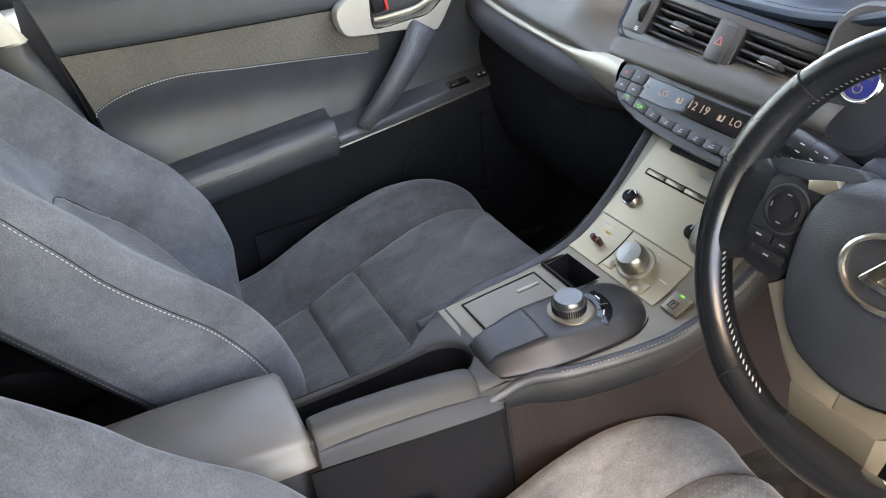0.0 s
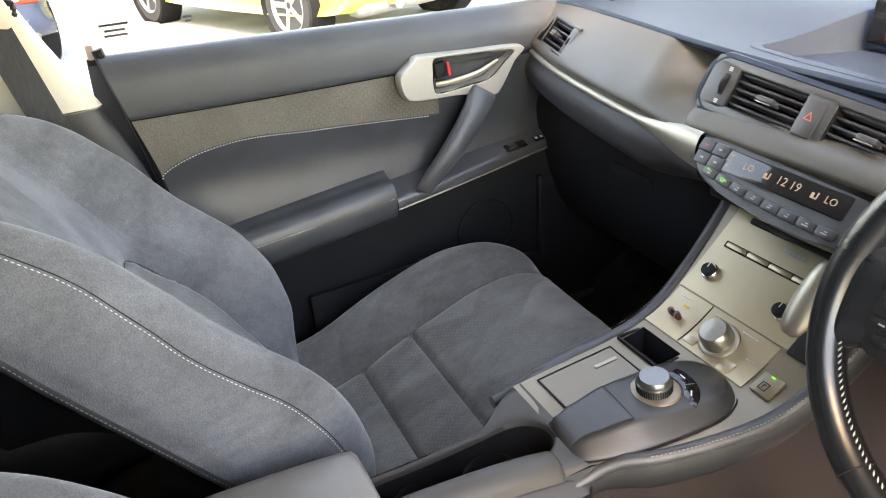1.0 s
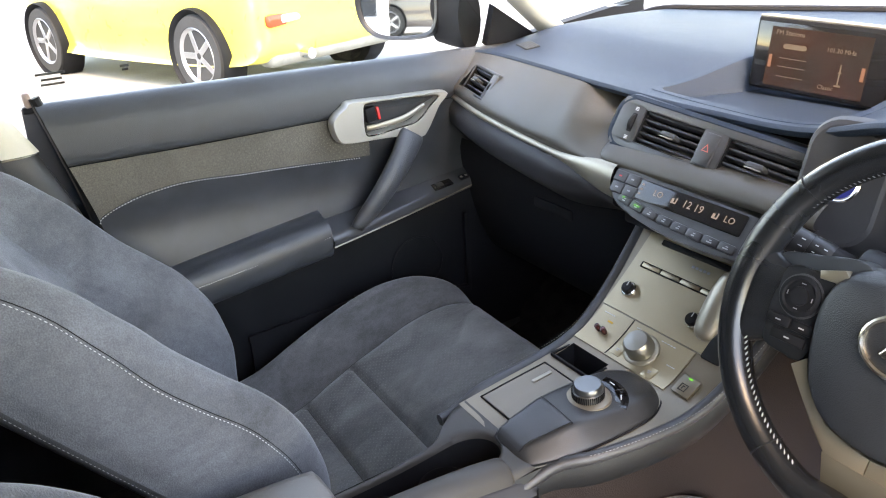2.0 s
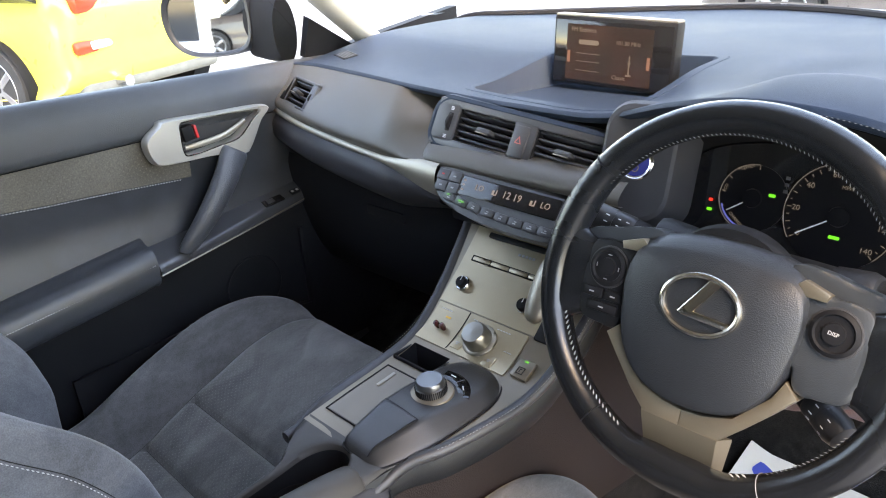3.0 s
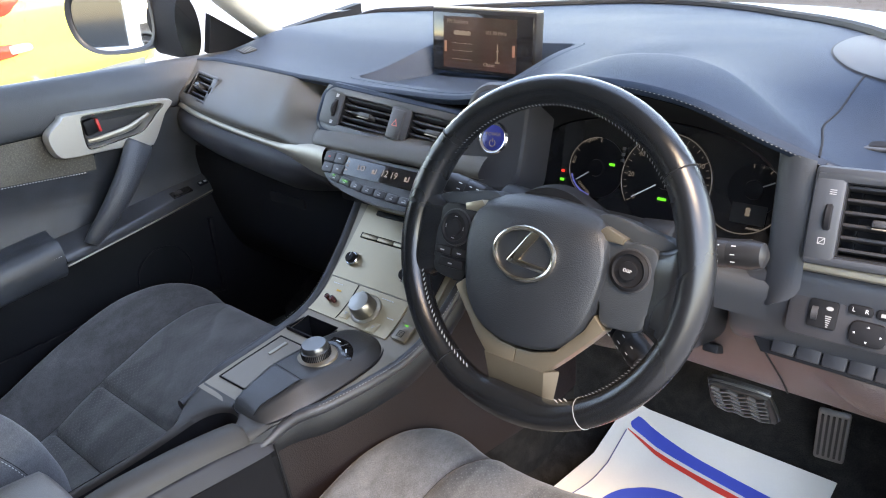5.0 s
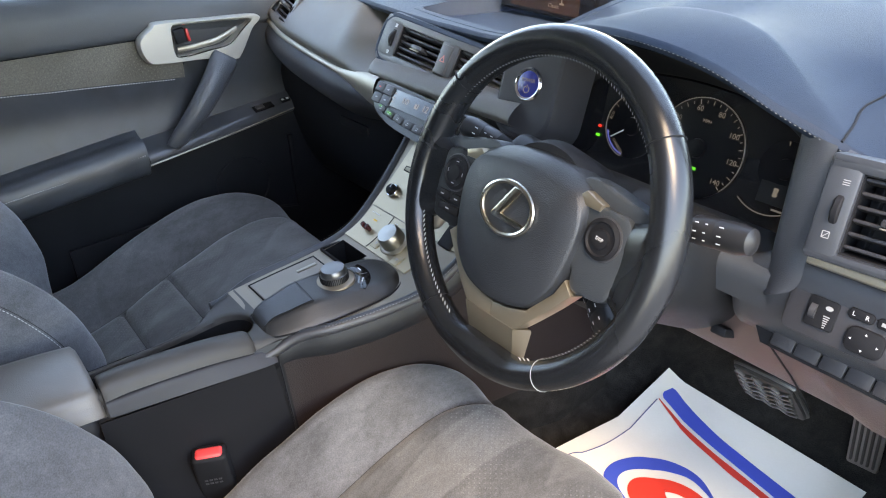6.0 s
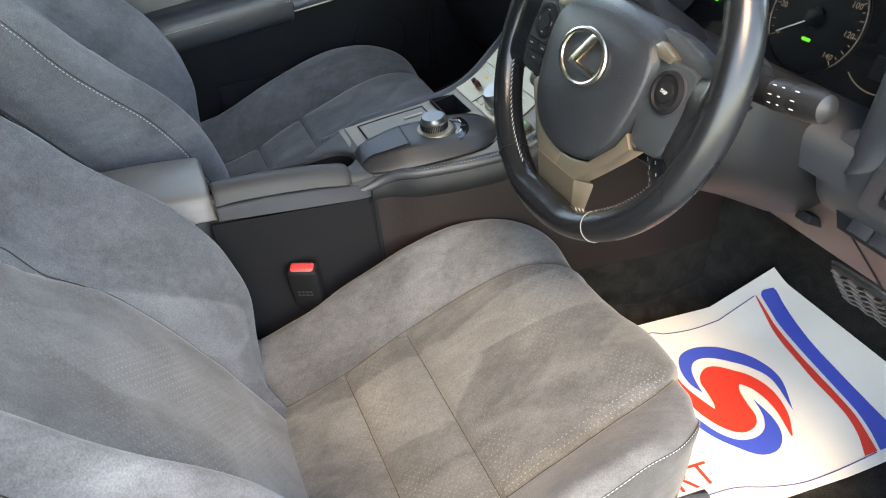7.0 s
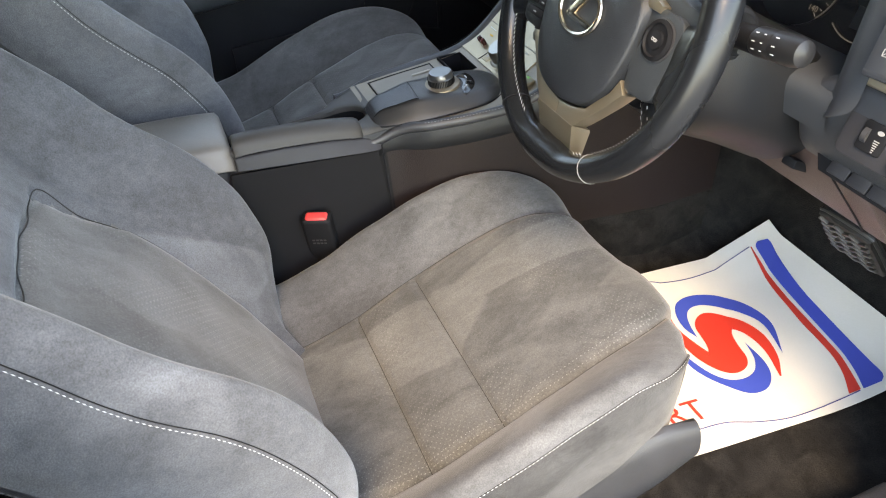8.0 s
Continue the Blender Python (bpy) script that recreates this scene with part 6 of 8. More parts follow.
def stalk(base, tip, name, label, ink, face=180):
    b, t = Vector(base), Vector(tip)
    m = axes(b, (t - b), (0, 0.3, 1)) @ pose(0, 0, 0, 0, 90, 0)
    l = (t - b).length
    st = part(name, lathe([(0.0, 0), (0.010, 0), (0.010, 0.22 * l), (0.0125, 0.30 * l), (0.0138, 0.52 * l)], 28, m), BLACK, col, label)
    part("collar", lathe([(0.0, 0.52 * l), (0.0136, 0.52 * l), (0.0146, 0.55 * l), (0.0146, 0.70 * l), (0.0138, 0.72 * l), (0.0, 0.72 * l)], 28, m), STALK, st)
    part("end_cap", lathe([(0.0, 0.72 * l), (0.0145, 0.72 * l), (0.0150, 0.88 * l), (0.0125, 0.97 * l), (0.005, l), (0.0, l)], 28, m), STALK, st)
    for f, w in ink:
        for da in (-34, 0, 30):
            a = radians(face + da)
            part("stalk_mark", box(0.0005, 0.0009, w * 0.62, 0, m @ pose(0.0148 * math.cos(a), 0.0148 * math.sin(a), f * l, 0, 0, face + da)), WHITE_INK, st)
    return st


stalk((0.44, 0.690, 0.812), (0.570, 0.686, 0.832), "wiper_stalk", "black wiper stalk with white symbols", ((0.58, 0.006), (0.66, 0.004), (0.78, 0.007)))
stalk((0.292, 0.690, 0.818), (0.180, 0.668, 0.850), "light_stalk", "black light stalk with white symbols", ((0.58, 0.006), (0.66, 0.005), (0.78, 0.007)), 0)
for side, b0, d0 in ((1, (0.462, 0.6895, 0.8155), (0.13, -0.004, 0.020)), (-1, (0.272, 0.6865, 0.8235), (-0.112, -0.022, 0.032))):
    bm0 = axes(b0, d0, (0, 0.3, 1)) @ pose(0, 0, 0, 0, 90, 0)
    part("stalk_boot", lathe([(0.0, -0.02), (0.030, -0.02), (0.0285, 0.010), (0.0255, 0.0165), (0.0215, 0.0180), (0.0195, 0.0165), (0.0, 0.0165)], 36, bm0), SHROUD, col, "round dark boot of the stalk")
stalk((0.42, 0.640, 0.758), (0.494, 0.592, 0.733), "cruise_stalk", "small black cruise stalk with white lettering", ((0.45, 0.008), (0.66, 0.007), (0.84, 0.006)))


# ---- seats ----
SEAM = 0.157


def build_seat(cx, label, insert, group, front=0.0, shift=None, outer=False):
    """A sports seat: cushion and backrest panels cut from two padded skins."""
    root = thing("front_seat", pose(cx, 0.35, 0.19), label, "car seat", group)
    # cushion: centre line in y, z
    line = spline([(0.120, 0.300), (0.20, 0.297), (0.312, 0.324), (0.412, 0.368), (0.52 + 0.3 * front, 0.412), (0.585 + 0.6 * front, 0.432), (0.632 + front, 0.434), (0.662 + front, 0.417), (0.678 + front, 0.377), (0.678 + front, 0.315)], 120)
    rib1, rib2 = 0.311, 0.413
    half_n, places = 92, None
    rows, tags = [], []
    for i, (y, z) in enumerate(line):
        yn = y - front * float(sstep(0.45, 0.63, y))
        a, b = line[max(i - 1, 0)], line[min(i + 1, len(line) - 1)]
        t = (b - a) / np.linalg.norm(b - a)
        nrm = np.array([-t[1], t[0]])
        bol = float(curve1(yn, [0.12, 0.21, 0.40, 0.55, 0.62, 0.668], [0.085, 0.078, 0.078, 0.064, 0.034, 0.010]))
        if i > 104:
            bol *= max(0.0, 1 - (i - 104) / 14)
        w = float(curve1(yn, [0.12, 0.25, 0.45, 0.55, 0.61, 0.645, 0.678], [0.245, 0.252, 0.256, 0.249, 0.234, 0.212, 0.178])) / 0.254
        ctrl = [(0, 0), (0.09, 0.0005), (0.146, 0.003), (0.163, 0.004 + 0.12 * bol), (0.196, 0.70 * bol), (0.224, bol), (0.242, 0.86 * bol), (0.252, 0.35 * bol), (0.254, -0.04), (0.250, -0.105)]
        if places is None:
            places = even_params(ctrl, half_n)
        half = catmull(ctrl, places)
        other = half
        if outer:       # the bolster by the door sinks and rounds off towards the front
            sink = 1 - 0.16 * float(sstep(0.25, 0.45, yn)) - 0.60 * float(sstep(0.53, 0.655, yn))
            other = catmull([(a, v if v < -0.02 else v * (sink if a > 0.15 else 1)) for a, v in ctrl], places)
        pts = [(-p[0], p[1]) for p in half[::-1]] + [(p[0], p[1]) for p in other[1:]]
        row = []
        for px, off in pts:
            ax = abs(px)
            g = 0.0055 * math.exp(-((ax - SEAM) / 0.0042) ** 2)
            if ax < SEAM:
                fade = float(sstep(SEAM, SEAM - 0.02, ax))
                g += 0.0085 * max(math.exp(-((y - rib1) / 0.0055) ** 2), math.exp(-((y - rib2) / 0.0055) ** 2))
                puff = 0.006 * fade * (abs(math.sin(math.pi * min(max((y - rib1) / (rib2 - rib1), 0), 1))) if rib1 < y < rib2 else float(sstep(0, 0.05, max(rib1 - y, y - rib2))))
                off = off + puff
            off -= g
            off += 0.0016 * noise.noise(Vector((px * 22, y * 22, cx * 7)))
            yy, zz = y + nrm[0] * off, z + nrm[1] * off
            if off < -0.01:
                yy, zz = y + nrm[0] * -0.01, z - 0.01 * nrm[1] + (off + 0.01)
            if outer:       # the front edge bows out and its outer corner falls back
                yy += 0.020 * math.exp(-((px - 0.075) / 0.085) ** 2) * float(sstep(0.50, 0.66, yn)) - 0.016 * float(sstep(0.19, 0.25, px)) * float(sstep(0.50, 0.62, yn))
            row.append((cx + px * w, yy, zz))
        rows.append(row)
        tags.append(y)
    cols = [abs(p[0]) * (-1 if p[0] < 0 else 1) for p in pts]
    verts, faces = grid(rows)
    n = len(rows[0])
    groups = {"bolster_left": [], "bolster_right": [], "insert_rear": [], "insert_middle": [], "insert_front": [], "front_roll": [], "side_panel": []}
    rim_j = (n - 1) // 2 + int(np.argmin(abs(places - 6.35)))      # seam under the bolster by the door
    for f in faces:
        i, j = f[0] // n, f[0] % n
        x, y = (cols[j] + cols[min(j + 1, n - 1)]) / 2, tags[i]
        # faces below the stitched seam get the darkened suede as painted shade
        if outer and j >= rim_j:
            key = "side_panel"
        elif abs(x) > SEAM:
            key = "bolster_left" if x < 0 else "bolster_right"
        else:
            key = "insert_rear" if y < rib1 else "insert_middle" if y < rib2 else "insert_front" if i < 98 else "front_roll"
        groups[key].append(f)

    def cut(verts, faces):
        used = sorted({i for f in faces for i in f})
        back = {v: k for k, v in enumerate(used)}
        return [verts[i] for i in used], [tuple(back[i] for i in f) for f in faces]
    cushion = part("cushion", cut(verts, groups.pop("front_roll")), CUSHION_SUEDE, root, "rolled front edge of the cushion", sharp=70)
    for key, fs in groups.items():
        if fs:
            part(key, cut(verts, fs), SHADED_SUEDE if key == "side_panel" else CUSHION_SUEDE if key.startswith("bolster") else insert, cushion, sharp=70)
    for sgn in (-1, 1):
        j = (n - 1) // 2 + sgn * int(np.argmin(abs(places - (6.35 if outer and sgn > 0 else 7.6))))
        pts = [Vector(rows[i][j]) for i in range(8, 108, 2)]
        part("stitching", stitches([p + Vector((sgn * 0.0006, 0, 0)) for p in pts], 0.0055, (0.0042, 0.0013), up=(sgn, 0, 0.3)), THREAD, cushion, "pale thread along the side")
        part("piping", tube(pts, 0.0004 if outer and sgn > 0 else 0.0012, 6), BLACK, cushion)

    for yr in (rib1, rib2):
        i = int(np.argmin([abs(t - yr) for t in tags]))
        part("rib_seam", tube([Vector(rows[i][j]) + Vector((0, 0, 0.0002)) for j in range(n) if abs(cols[j]) < SEAM], 0.0007, 5), SEAM_SHADE, cushion)
    for sgn in (-1, 1):
        j = int(np.argmin([abs(c - sgn * SEAM) for c in cols]))
        part("seam", tube([Vector(rows[i][j]) for i in range(4, 112)], 0.0007, 5), SEAM_SHADE, cushion)

    for inset in (0.010, 0.019):
        j = int(np.argmin([abs(c - (SEAM - inset)) for c in cols]))
        part("stitching", stitches([Vector(rows[i][j]) for i in range(12, 96)], 0.0062, (0.0022, 0.0013), 0.0004), DULL_THREAD, cushion)

    # backrest in its own slope: s upwards, n forwards
    up, fw, org = np.array((-0.574, 0.819)), np.array((0.819, 0.574)), np.array((0.190, 0.330))
    ss = np.concatenate([np.linspace(-0.10, 0.63, 110), [0.65, 0.67, 0.685, 0.695, 0.70]])
    half_n, places = 110, None
    arch = 0.430 if outer else 0.415      # top of the insert
    rows, tags = [], []
    for s in ss:
        ni = float(curve1(s, [-0.10, 0.0, 0.10, 0.25, 0.40, 0.46, 0.56, 0.70], [-0.01, 0.008, 0.024, 0.038, 0.030, 0.036, 0.040, 0.020]))
        b = float(curve1(s, [-0.10, 0.0, 0.05, 0.10, 0.16, 0.25, 0.35, 0.50, 0.60, 0.70], [0.0, 0.012, 0.040, 0.074, 0.094, 0.104, 0.099, 0.080, 0.058, 0.01]))
        w = float(curve1(s, [-0.10, 0.02, 0.2, 0.40, 0.52, 0.62, 0.70], [0.215, 0.236, 0.250, 0.252, 0.248, 0.232, 0.190])) / 0.246
        close = float(sstep(0.63, 0.70, s))
        ctrl = [(0, ni), (0.09, ni + 0.001), (0.138, ni + 0.005), (0.156, ni + 0.012 + 0.05 * b), (0.184, ni + 0.66 * b), (0.206, ni + b), (0.226, ni + 0.90 * b), (0.240, ni + 0.55 * b), (0.2455, 0.03 + 0.1 * b), (0.244, 0.004), (0.226, -0.022), (0.10, -0.040), (0, -0.042)]
        ctrl = [(x, v * (1 - close) + (-0.020) * close) for x, v in ctrl]
        if places is None:
            places = even_params([(x, v + 0.05 * (0.18 < x < 0.24)) for x, v in ctrl], half_n)
        half = catmull(ctrl, places)
        pts = [(-p[0], p[1]) for p in half[::-1]] + [(p[0], p[1]) for p in half[1:]]
        row = []
        for q, (px, off) in enumerate(pts):
            if places[abs(q - (half_n - 1))] < 7.0:
                ax = abs(px)
                lim = (0.145 if outer and px < 0 else 0.150) - 0.25 * max(0, s - 0.30)
                top = arch - 1.1 * ax * ax
                gg = 0.0
                if s < top + 0.01:
                    gg = 0.0085 * math.exp(-((ax - lim) / 0.0055) ** 2)
                if ax < lim + 0.004:
                    gg = max(gg, 0.0085 * math.exp(-((s - top) / 0.006) ** 2))
                off -= gg
                off += 0.002 * noise.noise(Vector((px * 18, s * 18, cx * 5 + 3)))
            yz = org + up * s + fw * off
            row.append((cx + px * w, yz[0], yz[1]))
        rows.append(row)
    n = len(rows[0])
    verts, faces = grid(rows)
    gr = {"insert": [], "shoulder": [], "bolster_left": [], "bolster_right": [], "back_shell": []}
    for f in faces:
        i, j = f[0] // n, f[0] % n
        s = ss[i]
        px = (pts[j][0] + pts[j + 1][0]) / 2
        mid = places[min(int(abs(j + 0.5 - (half_n - 1))), half_n - 1)]
        lim = (0.145 if outer and px < 0 else 0.150) - 0.25 * max(0, s - 0.30)
        if mid > 9.2:
            key = "back_shell"
        elif abs(px) < lim and s < arch - 1.1 * px * px:
            key = "insert"
        elif abs(px) < 0.150 and s > 0.36:
            key = "shoulder"
        else:
            key = "bolster_left" if px < 0 else "bolster_right"
        gr[key].append(f)
    back = part("backrest", cut(verts, gr.pop("back_shell")), LEATHER, root, "dark leather shell of the backrest", sharp=70)
    for key, fs in gr.items():
        part(key, cut(verts, fs), (BACK_DOTS if insert == SUEDE_DOTS else insert) if key == "insert" else SUEDE, back, sharp=70)
    for sgn in (-1, 1):
        j = (n - 1) // 2 + sgn * int(np.argmin(abs(places - 7.0)))
        pts3 = [Vector(rows[i][j]) for i in range(14, 108, 2)]
        outw = Vector((sgn, 0.25, 0.2)).normalized()
        part("stitching", stitches([p + outw * 0.0008 for p in pts3], 0.0055, (0.0042, 0.0012), up=outw), THREAD, back, "pale double stitching on the side")
        part("piping", tube([p + Vector((0, 0.003, 0.002)) for p in pts3], 0.0005, 6), BLACK, back)
        j = (n - 1) // 2 + sgn * int(np.argmin(abs(places - 9.45)))
        outw = Vector((sgn, -0.3, -0.2)).normalized()
        part("stitching", stitches([Vector(rows[i][j]) + outw * 0.0006 for i in range(14, 108, 2)], 0.0055, (0.0042, 0.0012), up=outw), DULL_THREAD, back)
    # seam round the insert: up one side, over the arch and down the other
    front_js = [j for j in range(n) if places[abs(j - (half_n - 1))] < 6.5]
    run = [(sgn, s) for sgn, seq in ((-1, np.linspace(0.06, 0.36, 9)), (1, np.linspace(0.36, 0.06, 9))) for s in seq]
    line = []
    for q, (sgn, s) in enumerate(run):
        lim = (0.145 if outer and sgn < 0 else 0.150) - 0.25 * max(0, s - 0.30)
        j = min(front_js, key=lambda k_: abs(pts[k_][0] - sgn * lim))
        line.append(Vector(rows[int(np.argmin(abs(ss - s)))][j]) + Vector((0, 0.0015, 0.0011)))
        if q == 8:
            for x in np.linspace(-0.125, 0.125, 9):
                j = min(front_js, key=lambda k_: abs(pts[k_][0] - x))
                line.append(Vector(rows[int(np.argmin(abs(ss - (arch - 1.1 * x * x))))][j]) + Vector((0, 0.0015, 0.0011)))
    part("insert_seam", tube([Vector(p) for p in spline([tuple(p) for p in line], 120)], 0.0007, 6), SEAM_SHADE, back)
    # base
    base = part("seat_base", box(0.42, 0.42, 0.09, 0.02, pose(cx, 0.36, 0.262, 8), 3), BLACK, root, "black seat base")
    for sgn in (-1, 1):
        sec = [[(cx + sgn * (0.232 + dx), y, zz) for dx, zz in ((0.0, z0), (0.020, z0 + 0.004), (0.026, (z0 + z1) / 2), (0.018, z1), (0.0, z1))] for y, z0, z1 in ((0.10, 0.235, 0.30), (0.25, 0.222, 0.285), (0.45, 0.225, 0.322), (0.58, 0.245, 0.352), (0.648, 0.285, 0.345))]
        part("side_cover", loft(sec, 30, 24), PLASTIC, base, "dark plastic side cover")
        part("rail", box(0.03, 0.50, 0.03, 0.004, pose(cx + sgn * 0.19, 0.36, 0.205)), plain("rail_steel_%d" % (sgn + 1), (0.25, 0.25, 0.25), 0.4, 0.8), base, "steel slide rail")
    if shift is not None:
        root.matrix_basis = shift @ root.matrix_basis
    return root


build_seat(0.350, "grey suede driver's sports seat with perforated centre and pale stitching", SUEDE_DOTS, "front seats", 0.012, outer=True)
build_seat(-0.362, "grey suede front passenger seat with perforated centre and pale stitching", SUEDE_DOTS, "front seats", 0.020, pose(0, 0.028, 0.030))

# belt buckle beside the driver's seat
bk = axes((0.093, 0.297, 0.458), (0.42, 0.90, 0), (0.10, -0.22, 0.97))
buckle = thing("belt_buckle", bk, "black seat belt buckle with a red release button", "seat belt buckle")
part("housing", box(0.046, 0.098, 0.027, 0.006, pose(0, -0.040, 0), 3), BLACK, buckle, local=True)
part("release_button", box(0.036, 0.012, 0.018, 0.005, pose(0, 0.0055, 0.001), 3), plain("red_release", (0.75, 0.06, 0.06), 0.4), buckle, "red release button", local=True)
part("lettering", join(*[box(0.004, 0.003, 0.0006, 0, pose(-0.010 + 0.006 * i, -0.040 + 0.007 * r, 0.0142)) for i in range(4) for r in range(2)]), PLASTIC, buckle, local=True)
part("stem", box(0.022, 0.16, 0.010, 0.003, pose(0, -0.14, 0)), BLACK, buckle, local=True)


# ---- passenger door ----
door = thing("passenger_door", pose(-0.74, 0.45, 0.3), "closed front passenger door with dark trim, cloth band and silver handle", "car door")


def belt_z(y):
    return float(curve1(y, [-0.05, 0.05, 0.45, 0.85, 1.10], [0.948, 0.945, 0.933, 0.921, 0.912]))


def skin_x(y, z):
    """Inner face of the door trim."""
    x = -0.712 + 0.012 * float(sstep(0.5, 0.95, y))
    x += 0.010 * float(sstep(0.80, 0.90, z)) - 0.020 * float(sstep(0.905, 0.945, z))
    x -= 0.012 * math.exp(-((z - 0.70) / 0.06) ** 2)
    return x


def door_y0(z):
    return float(curve1(z, [0.25, 0.55, 0.75, 0.86, 0.95], [0.13, 0.115, 0.092, 0.066, 0.046]))


def top_line(y):      # lower edge of the soft upper trim
    return float(curve1(y, [0.05, 0.25, 0.55, 0.85, 1.0], [0.842, 0.837, 0.834, 0.830, 0.828]))


def stitch_line(y):
    return float(curve1(y, [0.07, 0.10, 0.15, 0.21, 0.37, 0.64, 0.80], [0.72, 0.742, 0.762, 0.772, 0.763, 0.740, 0.730]))


def band(f0, f1, n_z, mat, name, label, off=0.0, ymax=0.99, bulge=0.0):
    rows = []
    for i in range(n_z):
        t = i / (n_z - 1)
        row = []
        for u in np.linspace(0, 1, 70):
            y = 0.05 + u * (ymax - 0.05)
            z = f0(y) * (1 - t) + f1(y) * t
            y = max(y, door_y0(z))
            row.append((skin_x(y, z) + off + bulge * math.sin(math.pi * t), y, z))
        rows.append(row)
    return part(name, grid(rows), mat, door, label)


upper = []
for t in np.linspace(0, 1, 22):
    row = []
    for u in np.linspace(0, 1, 60):
        y = 0.044 + u * (1.12 - 0.044)
        z0, z1 = top_line(y), belt_z(y)
        ring = [(skin_x(y, z0) - 0.002, z0), (skin_x(y, z0) + 0.008, z0 + 0.012), (skin_x(y, z0) + 0.006, (z0 + z1) / 2 + 0.01), (-0.722, z1 - 0.006), (-0.745, z1), (-0.765, z1 - 0.004)]
        q = spline(ring, 22)[int(round(t * 21))]
        row.append((q[0], max(y, door_y0(q[1])), q[1]))
    upper.append(row)
part("upper_trim", grid(upper), DOOR_SOFT, door, "soft dark upper door trim")
band(lambda y: stitch_line(y), lambda y: top_line(y) - 0.001, 14, DOOR_CLOTH, "cloth_band", "taupe embossed cloth band", 0.002, 0.62)
band(lambda y: 0.60 + 0.06 * float(sstep(0.55, 0.98, y)), lambda y: stitch_line(y) - 0.001 if y < 0.62 else stitch_line(y) * (1 - float(sstep(0.60, 0.66, y))) + (top_line(y) - 0.001) * float(sstep(0.60, 0.66, y)), 18, DOOR_LEATHER, "padded_panel", "black leather door panel")
pts = [(skin_x(y, stitch_line(y)) + 0.0035, max(y, door_y0(stitch_line(y))), stitch_line(y) - 0.002) for y in np.linspace(0.085, 0.60, 84)]
part("stitching", stitches(pts, 0.0055, (0.0046, 0.0022), 0.0012, up=(1, 0, 0.1)), THREAD, door, "pale stitching along the cloth")
band(lambda y: 0.24, lambda y: 0.605 + 0.06 * float(sstep(0.55, 0.98, y)), 16, BLACK, "lower_panel", "black lower door panel in shade", 0.006)
# armrest
sec = []
for y, zt, d in ((0.10, 0.592, 0.045), (0.13, 0.602, 0.058), (0.30, 0.622, 0.062), (0.48, 0.642, 0.062), (0.494, 0.640, 0.056)):
    sec.append([(-0.725 + a * d / 0.06, y, zt + b) for a, b in ((0, 0.004), (0.03, 0.002), (0.052, -0.004), (0.062, -0.020), (0.064, -0.045), (0.058, -0.070), (0.03, -0.085), (0, -0.085))])
arm = part("armrest", loft(sec, 44, 36), DOOR_LEATHER, door, "padded black leather armrest", sharp=60)
part("stitching", stitches([(-0.6600, y, 0.577 + 0.0952 * (y - 0.12)) for y in np.linspace(0.14, 0.49, 40)], 0.0045, (0.0040, 0.0016), up=(1, 0, 0.3)), THREAD, arm, "pale stitching along the armrest")
# switch ledge in front of the armrest
rows = []
for y in np.linspace(0.494, 0.93, 40):
    t = (y - 0.494) / 0.436
    zt = 0.612 + 0.040 * t + 0.010 * t * t
    d = 0.058 * (1 - 0.62 * t)
    ring = [(-0.716, zt + 0.018), (-0.708, zt + 0.016), (-0.715 + d * 0.9, zt + 0.0), (-0.715 + d, zt - 0.006), (-0.715 + d * 0.98, zt - 0.024), (-0.716, zt - 0.040)]
    rows.append([(q[0], y, q[1]) for q in spline(ring, 24)])
ledge = part("switch_ledge", grid(rows), plain("satin_black_ledge", (0.042, 0.045, 0.052), 0.30), door, "dark switch ledge with a thin bright edge")
part("ledge_edge", tube([(-0.6555 - 0.036 * t * 0.98, 0.494 + 0.42 * t, 0.590 + 0.040 * t + 0.010 * t * t) for t in np.linspace(0, 1, 24)], 0.0018, 6), SILVER, ledge)
lm = axes((-0.690, 0.775, 0.6475), (0, 1, 0.09), (-1, 0, 0.35))
ws = part("window_switch", box(0.048, 0.020, 0.004, 0.001, lm), GLOSS, ledge, "gloss black window switch")
part("rocker", box(0.020, 0.013, 0.006, 0.002, lm @ pose(-0.008, 0, 0.002, 0, 8, 0)), PLASTIC, ws)
lk = part("lock_switch", box(0.022, 0.014, 0.005, 0.0015, lm @ pose(0.055, -0.002, 0.002)), BLACK, ledge)
for s in (-1, 1):
    part("lock_mark", box(0.006, 0.006, 0.0006, 0.001, lm @ pose(0.055 + s * 0.006, -0.002, 0.0048)), WHITE_INK, lk)
# silver handle surround with its cup
hm = axes((-0.684, 0.66, 0.825), (0, 1, 0), (0, 0, 1))
outer = [(-0.130, 0.010), (-0.122, -0.030), (-0.095, -0.040), (0.0, -0.046), (0.062, -0.058), (0.080, -0.050), (0.112, 0.000), (0.130, 0.028), (0.010, 0.036), (-0.085, 0.042), (-0.100, 0.034)]
inner = [(-0.062, 0.014), (-0.062, -0.022), (-0.050, -0.032), (0.010, -0.028), (0.056, -0.022), (0.090, 0.004), (0.110, 0.021), (0.070, 0.027), (0.0, 0.031), (-0.050, 0.033), (-0.060, 0.029)]
oo, ii = spline(outer, 80, True), spline(inner, 80, True)


